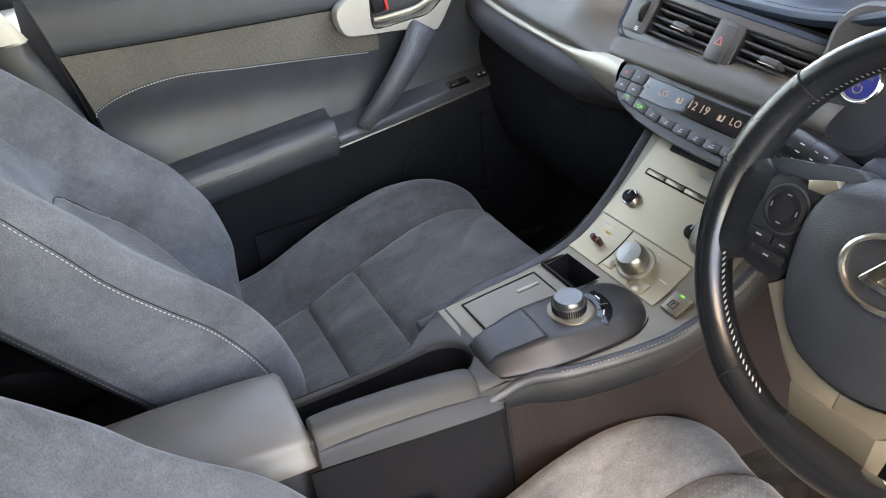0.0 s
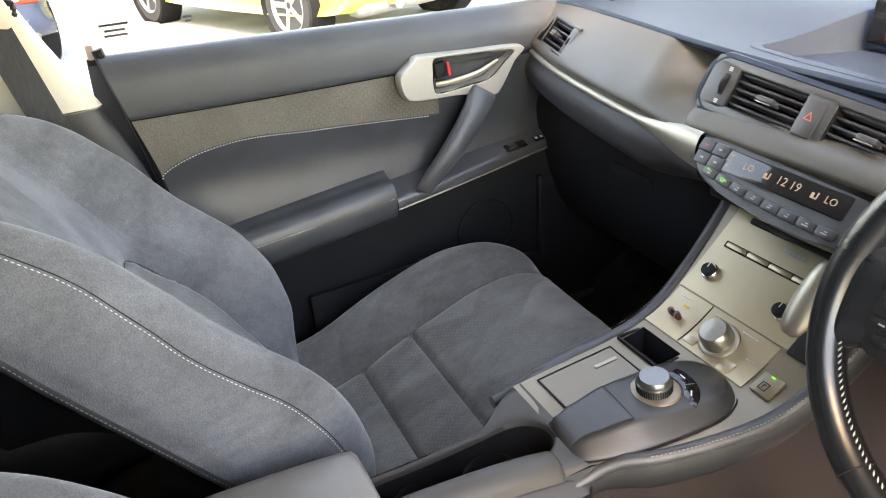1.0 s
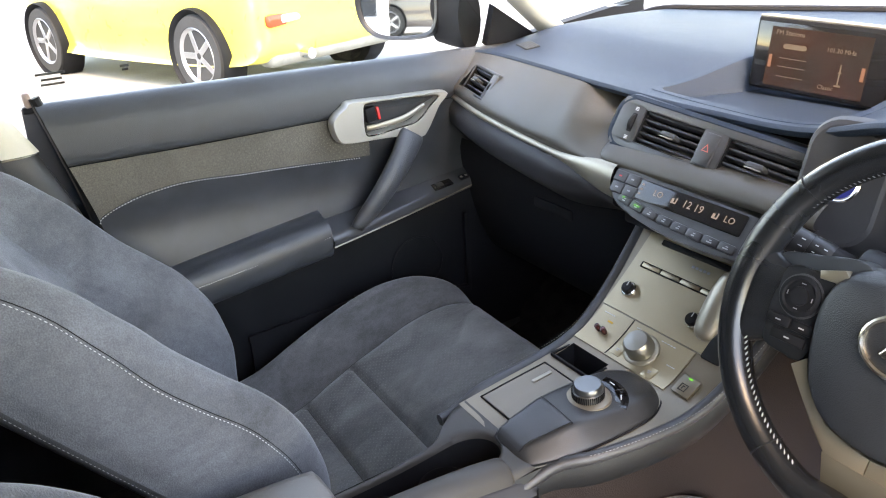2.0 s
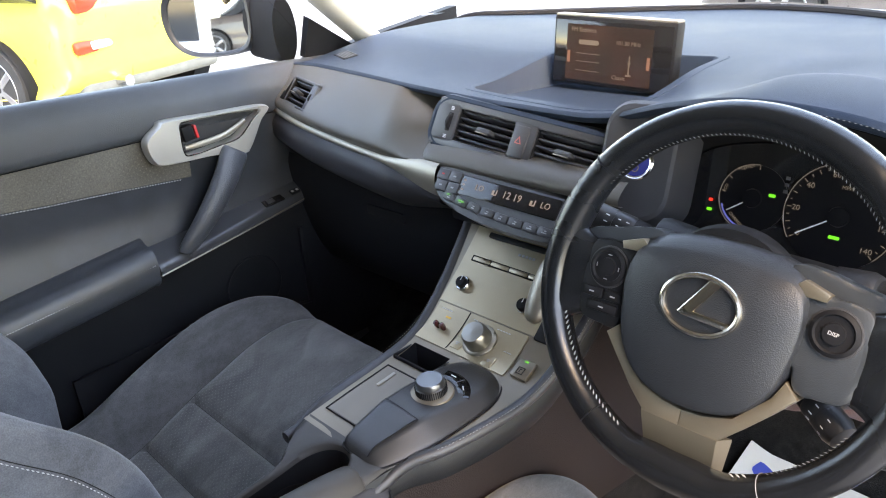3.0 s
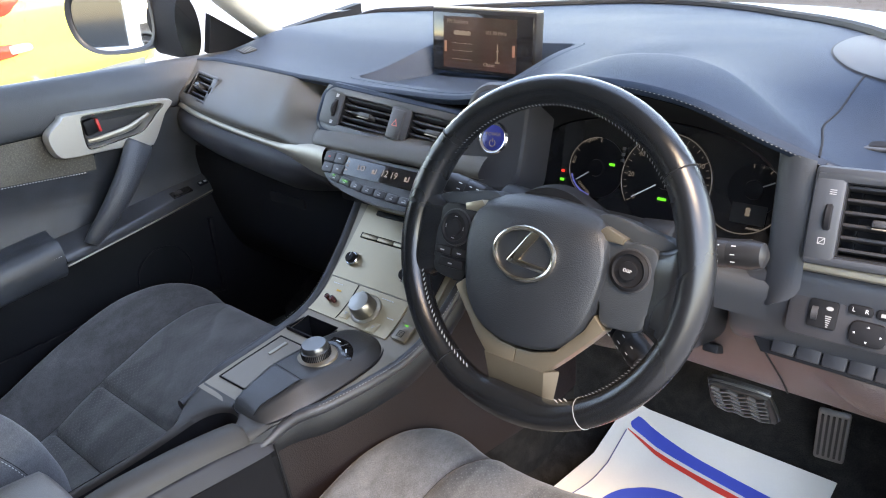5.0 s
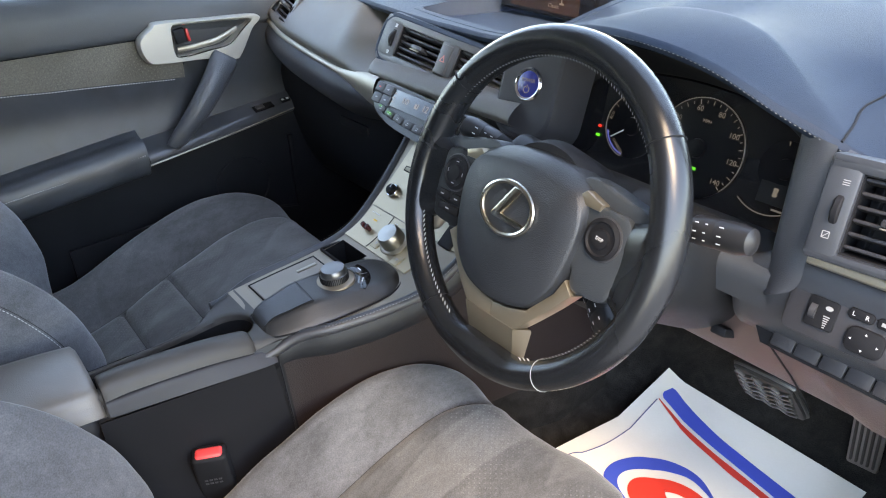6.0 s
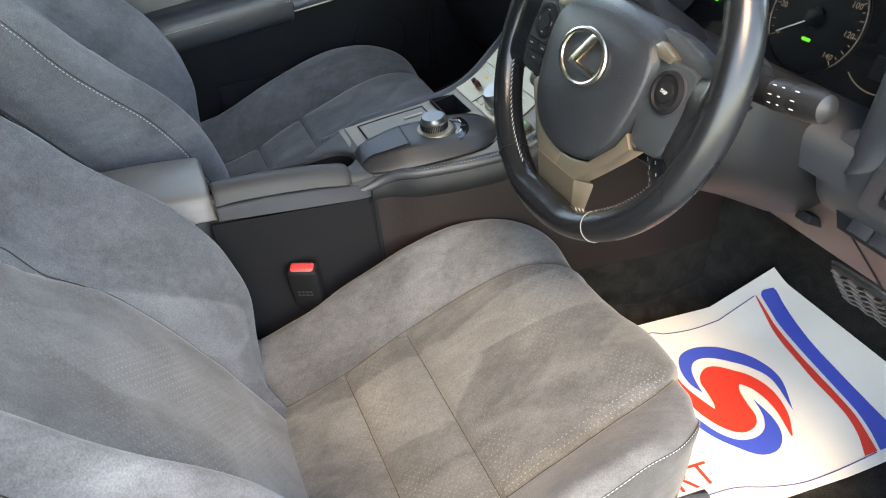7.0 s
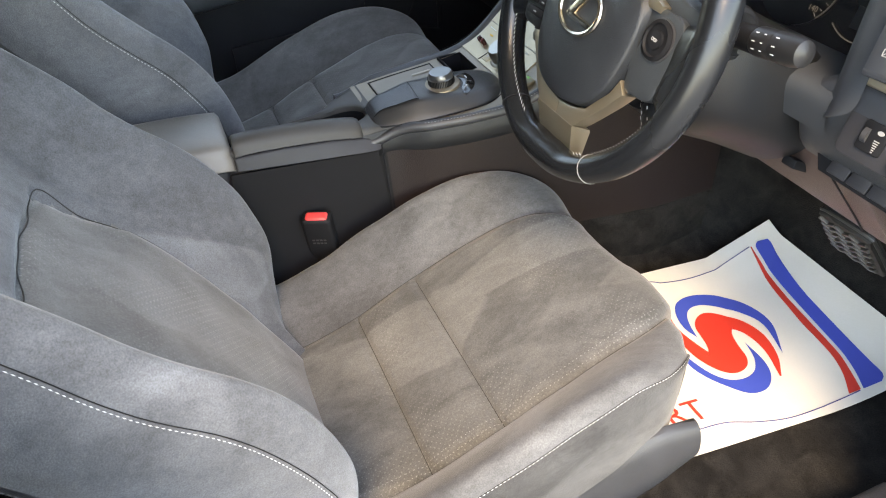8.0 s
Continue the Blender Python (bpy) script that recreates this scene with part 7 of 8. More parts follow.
rows = [[(p[0], p[1], -0.012) for p in oo], [(p[0] * 0.998, p[1] * 0.99, 0.004) for p in oo], [(p[0] * 0.975, p[1] * 0.94, 0.010) for p in oo],
        [(q[0] * 1.03, q[1] * 1.08, 0.010) for q in ii], [(q[0], q[1], 0.006) for q in ii], [(q[0] * 0.98, q[1] * 0.97, -0.020) for q in ii]]
hs = part("handle_surround", moved(grid(rows, True), hm), HANDLE_SILVER, door, "satin silver handle surround", sharp=50)
part("handle_cup", prism([(p[0], p[1]) for p in ii], -0.022, -0.018, 0, hm), PLASTIC, hs)
part("cup_rim", moved(tube([(p[0], p[1], 0.0075) for p in ii], 0.0016, 6, True), hm), CHROME, hs, "bright rim of the handle cup")
part("door_lever", moved(tube(spline([(-0.052, -0.018, -0.004), (-0.02, -0.016, 0.003), (0.03, -0.010, 0.005), (0.080, 0.006, -0.002)], 24), [0.0048 + 0.0016 * math.sin(math.pi * i / 23) for i in range(24)], 12, flat=0.7, up=(0, 0, 1)), hm), SILVER, hs, "bright door lever")
part("lock_tab", box(0.024, 0.030, 0.014, 0.004, hm @ pose(-0.044, 0.009, -0.001, 0, 0, 8)), BLACK, hs, "black lock tab")
part("lock_red", box(0.006, 0.026, 0.012, 0.002, hm @ pose(-0.028, 0.009, 0.0, 0, 0, 8)), RED, hs, "red unlocked mark")
# slanted pull grip
sec = []
for t, w, d in ((0.0, 0.026, 0.020), (0.06, 0.030, 0.026), (0.3, 0.026, 0.030), (0.6, 0.023, 0.028), (0.92, 0.018, 0.020), (1.0, 0.014, 0.014)):
    c = Vector((-0.672, 0.702, 0.783)).lerp(Vector((-0.660, 0.548, 0.616)), t) + Vector((0.018 * math.sin(math.pi * t), 0, 0))
    sec.append([c + Vector((d * 0.6 * math.sin(a), w * math.cos(a) * 0.80, -w * math.cos(a) * 0.55)) for a in np.linspace(0, 2 * math.pi, 10, endpoint=False)])
GRIP = material("textured_grip", (0.048, 0.052, 0.060), 0.38, kind="voronoi", grain_size=420, bump=0.0008, tint=0.05)
pull = part("pull_grip", loft(sec, 28, 36), GRIP, door, "slanted textured black pull grip", sharp=60)
sec = [[p + Vector((-0.012, 0.007, -0.004)) for p in s_] for s_ in sec]
part("grip_back", loft(sec, 20, 24), PLASTIC, pull)
# door pocket with a bright lip and a speaker ring
part("pocket_lip", tube(spline([(-0.685, 0.535, 0.452), (-0.672, 0.66, 0.425), (-0.674, 0.815, 0.393)], 20), 0.004, 8), BLACK, door)
part("pocket", thick(([(-0.684, 0.53, 0.45), (-0.672, 0.82, 0.392), (-0.690, 0.80, 0.25), (-0.690, 0.30, 0.25), (-0.690, 0.30, 0.44)], [(0, 1, 2, 3, 4)]), 0.006), BLACK, door)
part("speaker_ring", tube([(-0.700 + 0.004, 0.70 + 0.065 * math.cos(a), 0.475 + 0.065 * math.sin(a)) for a in np.linspace(0, 2 * math.pi, 40, endpoint=False)], 0.0018, 6, True), BLACK, door)
part("pocket_divider", box(0.012, 0.012, 0.20, 0.003, pose(-0.688, 0.83, 0.47)), BLACK, door)
# outer sheet of the door
part("outer_panel", thick(([(-0.80, -0.02, 0.25), (-0.80, 1.05, 0.25), (-0.79, 1.08, 0.905), (-0.79, 0.03, 0.93)], [(0, 1, 2, 3)]), 0.02), plain("dark_car_paint", (0.02, 0.025, 0.035), 0.25), door, "dark painted outer door panel")
part("window_seal", box(0.012, 1.06, 0.012, 0.003, pose(-0.772, 0.56, 0.916, -1.6)), BLACK, door)
# latch corner
part("seal", tube(spline([(-0.735, 0.050, 0.955), (-0.735, 0.062, 0.90), (-0.735, 0.085, 0.78), (-0.735, 0.11, 0.60)], 24), 0.009, 8), BLACK, door, "black rubber door seal")
part("seal_corner", box(0.018, 0.012, 0.024, 0.004, pose(-0.742, 0.040, 0.952)), plain("pinkish_seal_end", (0.30, 0.22, 0.20), 0.6), door)
# window glass
GLASS = bpy.data.materials.new("clear_glass")
GLASS.use_nodes = True
gp = GLASS.node_tree.nodes["Principled BSDF"]
gp.inputs["Base Color"].default_value = (0.95, 0.98, 0.97, 1)
gp.inputs["Roughness"].default_value = 0.01
gp.inputs["IOR"].default_value = 1.02
gp.inputs["Transmission Weight"].default_value = 1.0
gl = part("window_glass", thick(([(-0.772, 0.04, 0.93), (-0.772, 1.00, 0.91), (-0.64, 0.60, 1.31), (-0.645, -0.10, 1.335)], [(0, 1, 2, 3)]), 0.004), GLASS, door, "clear side window")
gl.visible_shadow = False
part("glass_print", join(*[box(0.0005, w, 0.004, 0, pose(-0.764, y, z, 0, 16)) for y, z, w in ((0.085, 0.985, 0.045), (0.085, 0.976, 0.032), (0.085, 0.968, 0.036), (0.20, 0.975, 0.010), (0.20, 0.981, 0.014))]), plain("dark_print", (0.06, 0.06, 0.06), 0.6), gl)
# quarter piece and mirror
part("quarter_panel", thick(([(-0.745, 0.945, 0.916), (-0.742, 1.10, 0.912), (-0.725, 0.955, 1.000)], [(0, 1, 2)]), 0.02), BLACK, door, "black corner piece at the mirror")
wsg = solid("windscreen", thick(([(-0.72, 1.28, 0.965), (-0.40, 1.49, 0.965), (0, 1.62, 0.965), (0.40, 1.49, 0.965), (0.72, 1.28, 0.965), (0.59, 0.66, 1.30), (0.28, 0.70, 1.325), (0, 0.71, 1.33), (-0.28, 0.70, 1.325), (-0.59, 0.66, 1.30)], [(0, 1, 8, 9), (1, 2, 7, 8), (2, 3, 6, 7), (3, 4, 5, 6)]), 0.005), GLASS, "clear windscreen of the car", "windscreen", "structure")
wsg.visible_shadow = False
mir = thing("wing_mirror", pose(-0.90, 0.85, 0.92), "dark wing mirror housing on the passenger door", "wing mirror")
mm = axes((-0.945, 0.845, 0.995), (0.88, 0.475, 0), (0, 0.05, 1))
o = [(p[0], p[1]) for p in spline([(-0.122, 0.020), (-0.100, 0.066), (-0.02, 0.080), (0.085, 0.074), (0.102, 0.035), (0.098, -0.035), (0.062, -0.062), (-0.05, -0.068), (-0.105, -0.040)], 48, True)]
rows = [[(p[0] * s, p[1] * s, z) for p in o] for s, z in ((0.90, 0.002), (0.93, 0.006), (1.0, 0.008), (1.06, -0.004), (1.04, -0.05), (0.80, -0.10), (0.3, -0.125))]
g = grid(rows, True)
g[1].append(tuple(range(len(rows[0]) * 6, len(rows[0]) * 7)))
part("housing", moved(g, mm), plain("mirror_paint", (0.018, 0.02, 0.024), 0.45), mir, "dark mirror housing")
part("mirror_glass", prism([(p[0] * 0.90, p[1] * 0.90) for p in o], -0.004, 0.001, 0, mm), plain("mirror_silver", (0.9, 0.9, 0.9), 0.02, 1.0), mir, "silvered mirror glass")
part("mirror_arm", loft([[Vector((x, y + d * math.cos(a), z + h * math.sin(a))) for a in np.linspace(0, 2 * math.pi, 14, endpoint=False)] for x, y, z, d, h in ((-0.875, 0.90, 0.985, 0.018, 0.066), (-0.83, 0.915, 0.982, 0.022, 0.072), (-0.785, 0.93, 0.975, 0.030, 0.070))], 28, 12), BLACK, mir, "black mirror foot", sharp=70)

# belt and its upper loop on the centre pillar
belt = thing("seat_belt", pose(-0.70, -0.10, 0.9), "black seat belt hanging from a cream pillar loop", "seat belt")
part("webbing", thick(([(-0.690, -0.100, 1.02), (-0.690, -0.052, 1.02), (-0.672, -0.020, 0.88), (-0.640, 0.03, 0.62), (-0.640, -0.02, 0.62), (-0.672, -0.068, 0.88)], [(0, 1, 2, 5), (5, 2, 3, 4)]), 0.002), BELT, belt)
part("loop", tube([(-0.695, -0.078 + 0.036 * math.cos(a), 1.035 + 0.022 * math.sin(a)) for a in np.linspace(0, 2 * math.pi, 24, endpoint=False)], 0.007, 10, True), BLACK, belt)
part("cover", lathe([(0.0, 0.03), (0.03, 0.028), (0.042, 0.012), (0.045, 0.0)], 24, axes((-0.705, -0.080, 1.075), (0, 1, 0), (0, 0, 1))), CREAM, belt, "cream loop cover")


# ---- pedals and paper mat ----
RUBBER = material("black_rubber", (0.02, 0.02, 0.02), 0.7, grain=0.3, grain_size=300, bump=0.0005)
TREAD = plain("worn_tread_rubber", (0.045, 0.044, 0.042), 0.42)
bm_ = axes((0.470, 1.004, 0.432), (1, 0.05, 0), (0, -0.60, 0.80))
brake = thing("brake_pedal", bm_, "black rubber brake pedal with a zigzag tread", "pedal")
plate_ = part("pedal_pad", prism([tuple(p) for p in spline([(-0.036, 0.054), (0.036, 0.054), (0.045, 0.036), (0.050, -0.044), (0.038, -0.056), (-0.038, -0.056), (-0.050, -0.044), (-0.045, 0.036)], 40, True)], -0.012, 0.004, 0.003), RUBBER, brake, local=True)
for r in range(6):
    for s in range(6):
        x = -0.0335 + s * 0.0134
        part("tread", box(0.0172, 0.0058, 0.006, 0.001, pose(x, -0.042 + r * 0.0168, 0.0058, 0, 0, 35 if s % 2 else -35)), TREAD, plate_, local=True)
part("pedal_edge", tube([(p[0] * 1.01, p[1] * 1.01, -0.004) for p in spline([(-0.036, 0.054), (0.036, 0.054), (0.045, 0.036), (0.050, -0.044), (0.038, -0.056), (-0.038, -0.056), (-0.050, -0.044), (-0.045, 0.036)], 40, True)], 0.003, 6, True), plain("pedal_steel", (0.12, 0.12, 0.115), 0.4, 0.8), plate_, "bright worn pedal edge", local=True)
part("pedal_arm", box(0.02, 0.30, 0.012, 0.003, pose(0, 0.14, -0.03, 25)), BLACK, brake, local=True)
am = axes((0.585, 1.100, 0.355), (0.98, 0.12, 0), (0, -0.32, 0.95))
acc = thing("accelerator_pedal", am, "grey ribbed accelerator pedal", "pedal")
ap = part("pedal_plate", box(0.046, 0.130, 0.010, 0.008, None, 3), plain("pedal_grey", (0.13, 0.125, 0.12), 0.5), acc, local=True)
for i in range(5):
    part("rib", box(0.004, 0.108, 0.005, 0.0015, pose(-0.016 + 0.008 * i, 0.004, 0.006)), RUBBER, ap, local=True)
part("pedal_stem", box(0.016, 0.20, 0.012, 0.003, pose(0.0, 0.10, -0.02, 12)), BLACK, acc, local=True)

# paper mat: white sheet with printed shapes, its corners lifted
PAPER = material("white_paper", (0.72, 0.69, 0.62), 0.55, grain=0.06, grain_size=300, bump=0.0004, tint=0.02)
INK_BLUE = plain("blue_print", (0.035, 0.075, 0.42), 0.5)
INK_RED = plain("red_print", (0.72, 0.045, 0.03), 0.5)
INK_LINE = plain("thin_navy_line", (0.05, 0.06, 0.20), 0.6)
MAT = [(0.236, 1.105), (0.605, 1.100), (0.556, 0.668), (0.193, 0.666)]      # far inner, far outer, near outer, near inner


def mat_at(u, v, lift=0.0):
    """u across from the inner to the outer side, v from the near to the far end."""
    a, b, c, d = (np.array(p) for p in (MAT[3], MAT[2], MAT[1], MAT[0]))
    p = (a * (1 - u) + b * u) * (1 - v) + (d * (1 - u) + c * u) * v
    z = 0.205 + 0.062 * max(0.0, v - 0.72) / 0.28 * max(0.0, 1 - u) ** 1.1 + 0.020 * (1 - u) ** 3 + 0.003 * math.sin(5 * u + 4 * v)
    return Vector((p[0], p[1], max(z, float(floor_z(p[1])) + 0.008) + lift))


paper = solid("paper_mat", thick(grid([[mat_at(u, v) for u in np.linspace(0, 1, 30)] for v in np.linspace(0, 1, 30)]), 0.001), PAPER, "white paper floor mat printed in blue and red on the carpet", "floor mat")


def printed(outline, mat, name, lift=0.0016):
    """A printed shape: strips between two edge curves given in u, v."""
    rows = [[mat_at(*(np.array(a) * (1 - t) + np.array(b) * t), lift) for t in np.linspace(0, 1, 5)] for a, b in outline]
    return part(name, grid(rows), mat, paper)


def ribbon(left, right, mat, name, n=30, lift=0.0016):
    return printed(list(zip(spline(left, n), spline(right, n))), mat, name, lift)


ribbon([(0.066, 0.915), (0.075, 0.935), (0.099, 0.952), (0.26, 0.922), (0.41, 0.899), (0.573, 0.884), (0.724, 0.872), (0.861, 0.862), (0.935, 0.857), (0.960, 0.835)],
       [(0.070, 0.905), (0.083, 0.896), (0.161, 0.887), (0.295, 0.868), (0.43, 0.853), (0.536, 0.843), (0.654, 0.832), (0.769, 0.820), (0.867, 0.799), (0.955, 0.770)], INK_BLUE, "blue_stripe", 50)
ribbon([(0.071, 0.883), (0.162, 0.874), (0.304, 0.854), (0.441, 0.838), (0.548, 0.829), (0.666, 0.819), (0.770, 0.808), (0.862, 0.787), (0.953, 0.761)],
       [(0.073, 0.879), (0.165, 0.862), (0.313, 0.833), (0.450, 0.816), (0.561, 0.802), (0.676, 0.794), (0.773, 0.783), (0.862, 0.758), (0.951, 0.716)], INK_RED, "red_stripe", 50)
ribbon([(0.236, 0.397), (0.359, 0.381), (0.476, 0.402), (0.550, 0.428), (0.471, 0.441), (0.385, 0.448), (0.331, 0.485), (0.316, 0.535), (0.352, 0.588), (0.425, 0.637), (0.535, 0.656), (0.659, 0.631), (0.762, 0.578)],
       [(0.236, 0.397), (0.359, 0.358), (0.500, 0.351), (0.616, 0.382), (0.675, 0.432), (0.667, 0.492), (0.618, 0.529), (0.545, 0.540), (0.471, 0.540), (0.442, 0.572), (0.501, 0.603), (0.615, 0.607), (0.760, 0.573)], INK_RED, "red_swirl", 70)
ribbon([(0.435, 0.423), (0.369, 0.406), (0.283, 0.418), (0.219, 0.459), (0.200, 0.540), (0.241, 0.641), (0.342, 0.704), (0.488, 0.718), (0.658, 0.654)],
       [(0.435, 0.425), (0.368, 0.436), (0.308, 0.455), (0.270, 0.491), (0.268, 0.547), (0.313, 0.614), (0.383, 0.662), (0.484, 0.688), (0.658, 0.654)], INK_BLUE, "blue_swirl", 50)
ribbon([(0.466, 0.321), (0.571, 0.310), (0.653, 0.331), (0.727, 0.370), (0.797, 0.423), (0.801, 0.490), (0.744, 0.548), (0.659, 0.573), (0.535, 0.573)],
       [(0.463, 0.321), (0.554, 0.333), (0.644, 0.359), (0.701, 0.400), (0.716, 0.456), (0.695, 0.509), (0.646, 0.545), (0.597, 0.561), (0.535, 0.573)], INK_BLUE, "blue_swirl", 50)
for line in ([(0.06, 0.10), (0.06, 0.396), (0.085, 0.462), (0.098, 0.587), (0.079, 0.758), (0.069, 0.876)], [(0.894, 0.05), (0.894, 0.097), (0.897, 0.25), (0.939, 0.357), (0.967, 0.473), (0.961, 0.637), (0.956, 0.756)]):
    part("printed_line", tube([mat_at(u, v, 0.0014) for u, v in spline(line, 40)], 0.0009, 5), INK_LINE, paper)
letters = text_mesh("RT", 0.056, pose(0, 0, 0), 0.0, "RIGHT")
part("lettering", ([mat_at(0.806 - p.y / 0.37, 0.235 + p.x / 0.435, 0.0022) for p in letters[0]], letters[1]), INK_RED, paper)


# ---- parked cars, building and trees outside ----
CAR_GLASS = plain("dark_car_glass", (0.02, 0.025, 0.03), 0.06)
TYRE = material("tyre_rubber", (0.03, 0.03, 0.03), 0.8, grain=0.3, grain_size=80, bump=0.002)
ALLOY = plain("grey_alloy", (0.42, 0.42, 0.43), 0.3, 0.8)
TAIL_RED = plain("tail_lamp_red", (0.65, 0.05, 0.02), 0.2)
LAMP_WHITE = plain("lamp_white", (0.8, 0.8, 0.78), 0.2)


def parked_car(m, paint, label, length=4.0, width=1.72, height=1.46, spokes=5):
    """A hatchback: x forwards, y to its left."""
    car = thing("parked_car", m, label, "car")
    L, W = length / 2, width / 2
    sec = []
    for x, w, z0, z1 in ((-1.0, 0.80, 0.42, 0.80), (-0.985, 0.90, 0.34, 0.90), (-0.92, 0.97, 0.26, 0.97), (-0.6, 1.0, 0.22, 0.98), (0.0, 0.99, 0.20, 0.93), (0.45, 0.99, 0.21, 0.90), (0.8, 0.95, 0.23, 0.80), (0.95, 0.84, 0.28, 0.68), (1.0, 0.70, 0.36, 0.58)):
        sec.append([(x * L, s * w * W * k, z) for s, pts in ((1, ((0.90, z0), (0.985, z0 + 0.10), (1.0, (z0 + z1) / 2), (0.97, z1 - 0.06), (0.90, z1))), (-1, ((0.90, z1), (0.97, z1 - 0.06), (1.0, (z0 + z1) / 2), (0.985, z0 + 0.10), (0.90, z0)))) for k, z in pts])
    body = part("body", loft(sec, 44, 60), paint, car, local=True, sharp=60)
    sec = []
    for x, w, z in ((-0.93, 0.72, 0.98), (-0.80, 0.78, height - 0.10), (-0.35, 0.80, height), (0.15, 0.78, height - 0.03), (0.42, 0.74, 1.10), (0.55, 0.72, 0.92)):
        sec.append([(x * L, s * W * k, zz) for s, pts in ((1, ((0.94, 0.88), (w * 1.02, z * 0.78 + 0.2), (w * 0.9, z - 0.02))), (-1, ((w * 0.9, z - 0.02), (w * 1.02, z * 0.78 + 0.2), (0.94, 0.88)))) for k, zz in pts])
    part("cabin", loft(sec, 36, 40), CAR_GLASS, car, "dark glazed cabin", local=True, sharp=60)
    part("roof_panel", box(0.95 * L, 1.30 * W, 0.05, 0.02, pose(-0.12 * L, 0, height - 0.005)), paint, car, local=True)
    for wx in (-0.65 * L, 0.63 * L):
        for s in (-1, 1):
            wm = pose(wx, s * (W - 0.055), 0.315, 90 if s < 0 else -90, 0, 0)
            wh = part("wheel", lathe([(0.20, -0.10), (0.30, -0.10), (0.315, -0.07), (0.315, 0.07), (0.30, 0.10), (0.225, 0.102), (0.215, 0.085), (0.20, 0.08)], 40, wm), TYRE, car, local=True)
            part("hub", lathe([(0.0, 0.075), (0.05, 0.085), (0.05, 0.06), (0.0, 0.06)], 20, wm), ALLOY, wh, local=True)
            part("rim_ring", lathe([(0.195, 0.06), (0.222, 0.098), (0.216, 0.103), (0.188, 0.07)], 40, wm), ALLOY, wh, local=True)
            for i in range(spokes):
                part("spoke", box(0.17, 0.050, 0.02, 0.006, wm @ pose(0, 0, 0, 0, 0, 360 * i / spokes) @ pose(0.115, 0, 0.075)), ALLOY, wh, local=True)
            part("wheel_arch", lathe([(0.318, -0.10), (0.365, -0.10), (0.365, 0.085), (0.355, 0.112), (0.318, 0.06)], 40, wm), BLACK, car, local=True)
            part("brake_disc", lathe([(0.0, 0.02), (0.15, 0.02), (0.15, 0.03), (0.0, 0.03)], 24, wm), BLACK, wh, local=True)
    for s in (-1, 1):
        part("tail_lamp", box(0.10, 0.30, 0.13, 0.03, pose(-0.98 * L, s * 0.62 * W, 0.86, 0, -8, s * 14)), TAIL_RED, car, "red tail lamp", local=True)
        rl = part("rear_fog_lamp", box(0.06, 0.36, 0.095, 0.03, pose(-0.990 * L, s * 0.66 * W, 0.575, 0, 4, s * 12)), TAIL_RED, car, "red and white bumper lamp", local=True)
        part("lamp_half", box(0.06, 0.22, 0.055, 0.015, pose(-0.990 * L - 0.008, s * 0.58 * W, 0.578, 0, 4, s * 12)), LAMP_WHITE, rl, local=True)
        part("headlamp", box(0.12, 0.34, 0.12, 0.04, pose(0.90 * L, s * 0.62 * W, 0.68, 0, 10, -s * 25)), LAMP_WHITE, car, local=True)
    part("lower_bumper", box(0.20, 1.66 * W, 0.30, 0.07, pose(-0.930 * L, 0, 0.37, 0, 0, 0), 3), material("grey_bumper_%s" % paint.name, (0.20, 0.20, 0.18), 0.6, tint=0.1), car, "grey lower rear bumper", local=True)
    part("exhaust", lathe([(0.03, -0.08), (0.042, -0.08), (0.042, 0.08), (0.03, 0.08)], 20, pose(-0.99 * L, 0.45 * W, 0.30, 0, 90, 0)), CHROME, car, local=True)
    return car


YELLOW = material("yellow_car_paint", (0.70, 0.60, 0.10), 0.3, tint=0.02, coat=0.6)
NAVY = material("dark_blue_car_paint", (0.03, 0.05, 0.09), 0.25, tint=0.05, coat=0.6)
BROWN = material("grey_brown_car_paint", (0.10, 0.085, 0.08), 0.3, tint=0.05, coat=0.6)
HEAD = math.degrees(math.atan2(-0.33, -0.94))
parked_car(pose(-6.88, 1.85, 0, 0, 0, HEAD), YELLOW, "bright yellow hatchback parked on the pale forecourt")
parked_car(pose(-7.5, -1.65, 0, 0, 0, HEAD), NAVY, "dark blue hatchback parked beside the yellow one")
parked_car(pose(-1.0, -14.5, 0, 0, 0, 170), BROWN, "grey-brown estate car parked by the glazed building", 4.5, 1.78, 1.55)
parked_car(pose(-0.6, 7.5, 0, 0, 0, 5), BROWN, "dark car parked ahead beyond the windscreen", 4.2)

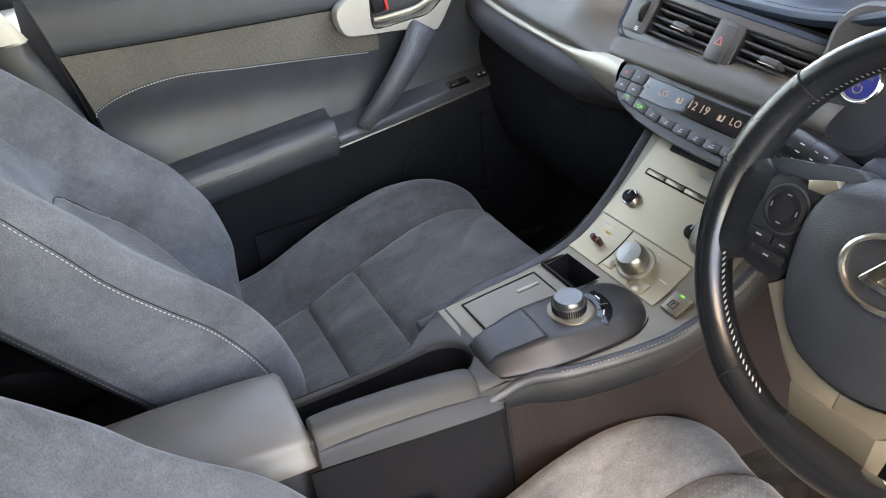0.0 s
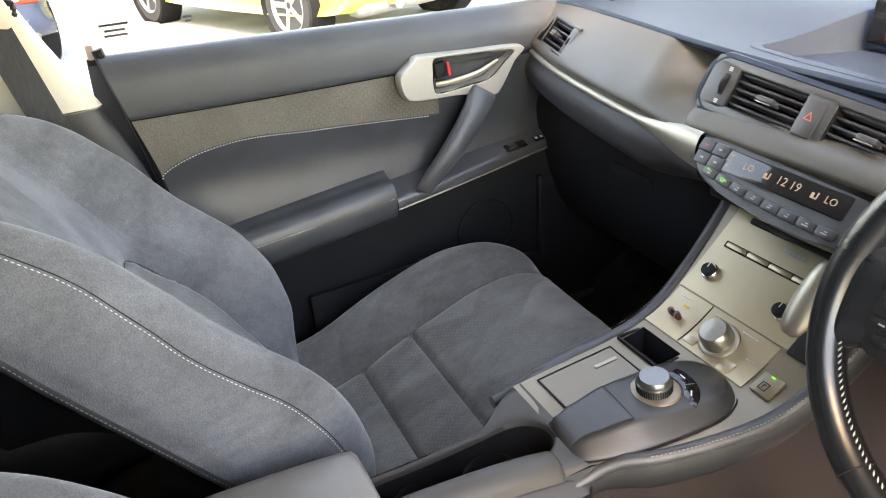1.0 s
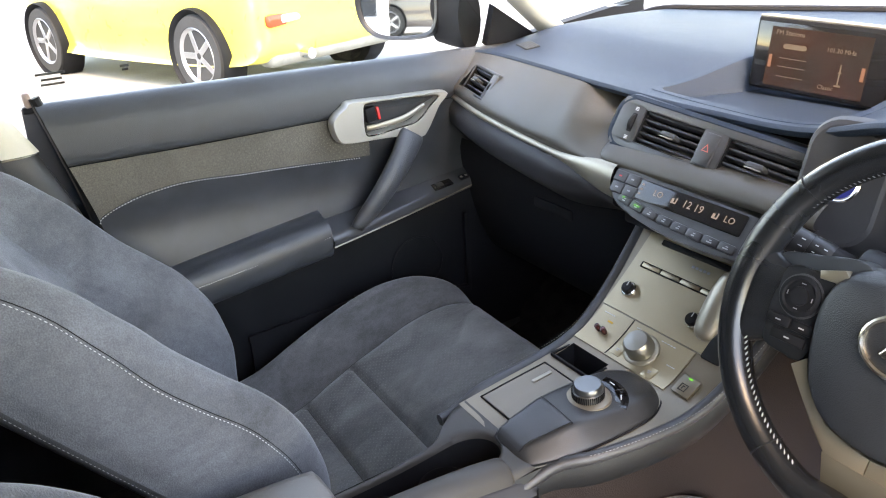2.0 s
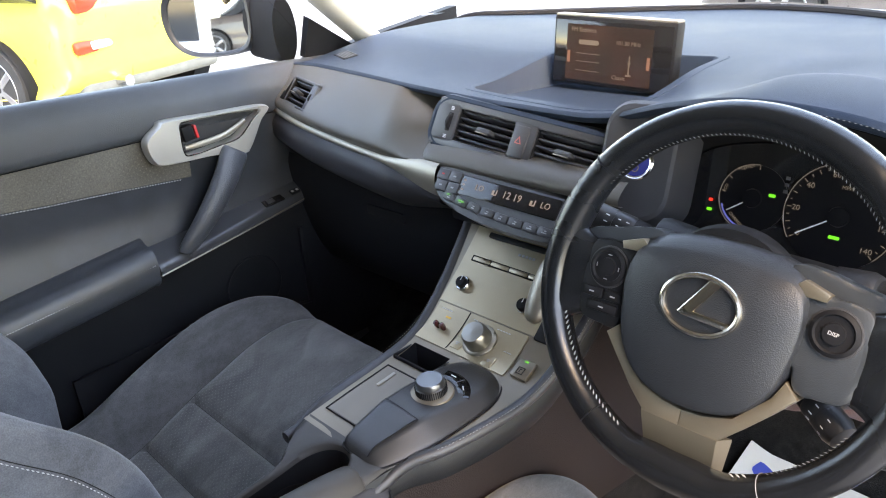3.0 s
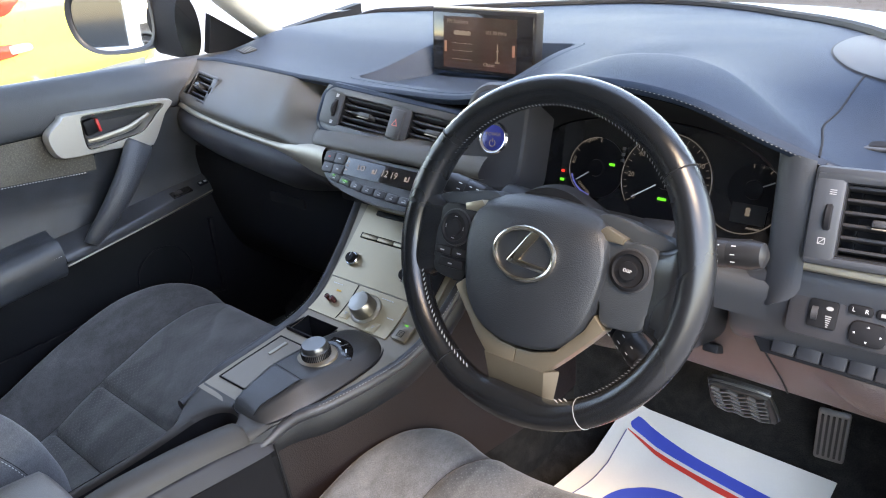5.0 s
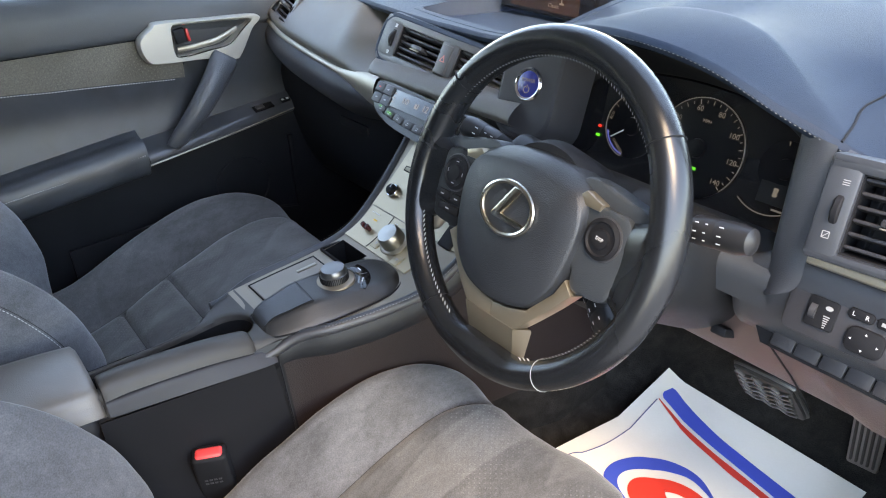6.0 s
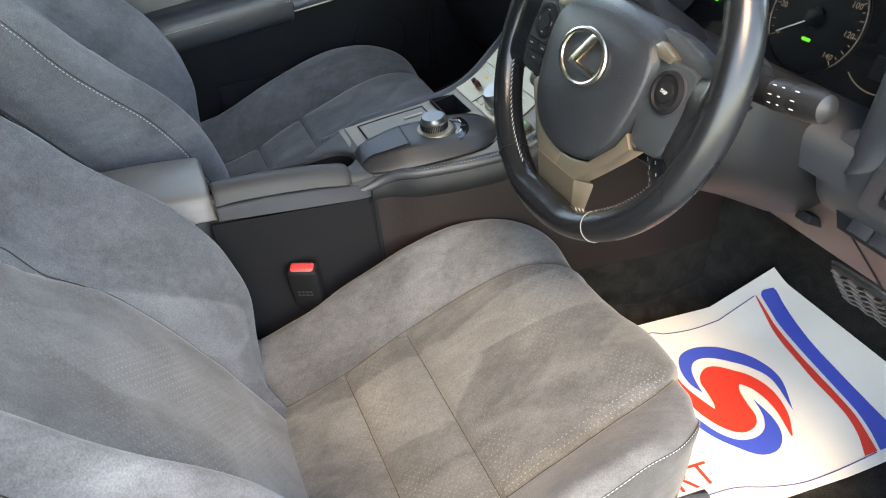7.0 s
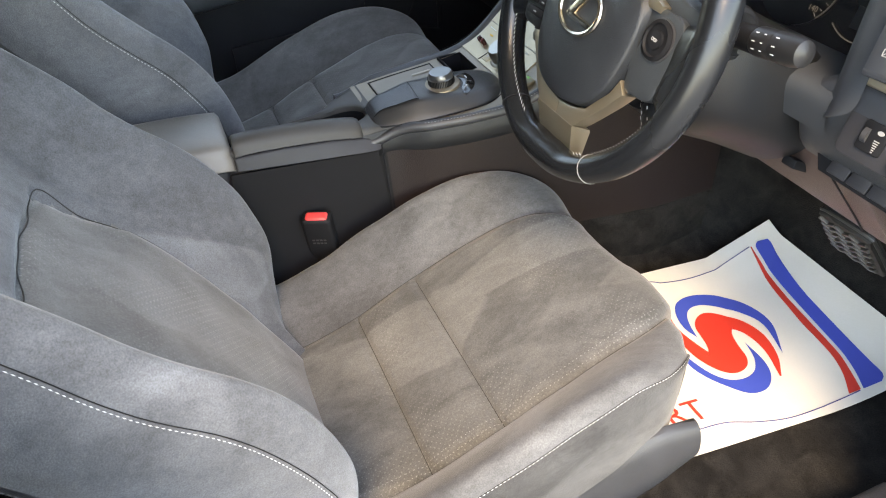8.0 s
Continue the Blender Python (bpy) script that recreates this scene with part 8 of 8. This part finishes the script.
# glazed building whose white frame shows in the mirror
bld = thing("glazed_building", pose(-5.0, -9.0, 0), "white-framed glazed showroom front", "building")
WHITE_FRAME = material("white_frame_paint", (0.78, 0.78, 0.76), 0.5, tint=0.03)
part("wall", box(7.0, 0.25, 0.6, 0.01, pose(-5.4, -9.0, 0.30)), WHITE_FRAME, bld)
part("fascia", box(7.0, 0.5, 0.8, 0.02, pose(-5.4, -9.0, 3.6)), WHITE_FRAME, bld)
part("roof", box(7.2, 8.0, 0.2, 0.02, pose(-5.4, -13.0, 4.1)), WHITE_FRAME, bld)
for i in range(6):
    part("post", box(0.16, 0.16, 3.4, 0.01, pose(-1.95 - 1.38 * i, -9.0, 1.7)), WHITE_FRAME, bld)
    if i < 5:
        part("pane", box(1.2, 0.03, 2.6, 0, pose(-2.64 - 1.38 * i, -9.0, 1.9)), CAR_GLASS, bld)

# trees far behind
LEAF = material("tree_leaves", (0.06, 0.11, 0.025), 0.7, tint=0.4, tint_size=2.0)
BARK = material("tree_bark", (0.12, 0.09, 0.06), 0.9, grain=0.5, grain_size=20, bump=0.01)
rnd = random.Random(4)


def tree(x, y, h):
    t = thing("tree", pose(x, y, 0), "leafy green tree beyond the car park", "tree", "trees")
    part("trunk", tube([(x + 0.1 * math.sin(k), y, h * 0.55 * k / 6) for k in range(7)], [0.22 - 0.02 * k for k in range(7)], 10), BARK, t)
    limbs = []
    for i in range(6):
        a = i * 1.05
        limbs.append(tube([(x, y, h * 0.35), (x + 0.8 * math.cos(a), y + 0.8 * math.sin(a), h * 0.5), (x + 1.5 * math.cos(a), y + 1.5 * math.sin(a), h * 0.68)], [0.09, 0.06, 0.02], 6))
    part("limbs", join(*limbs), BARK, t)
    leaves = []
    for i in range(1500):
        a, b, r = rnd.uniform(0, 6.283), rnd.uniform(-1, 1), rnd.uniform(0.35, 1.0) ** 0.5
        c = Vector((x + 2.4 * r * math.cos(a) * math.sqrt(1 - b * b), y + 2.4 * r * math.sin(a) * math.sqrt(1 - b * b), h * 0.68 + 2.0 * r * b + 0.5 * noise.noise(Vector((a * 2, b * 3, x)))))
        d = Vector((rnd.uniform(-1, 1), rnd.uniform(-1, 1), rnd.uniform(-1, 1))).normalized()
        e = d.orthogonal().normalized()
        s = rnd.uniform(0.10, 0.22)
        leaves.append(([c - d * s, c + e * s * 0.5, c + d * s, c - e * s * 0.5], [(0, 1, 2, 3)]))
    part("crown", join(*leaves), LEAF, t)


for x, y, h in ((1.5, -20, 6.5), (-2.5, -21, 7.0), (5.5, -22, 6.0), (-6, -24, 7.5)):
    tree(x, y, h)
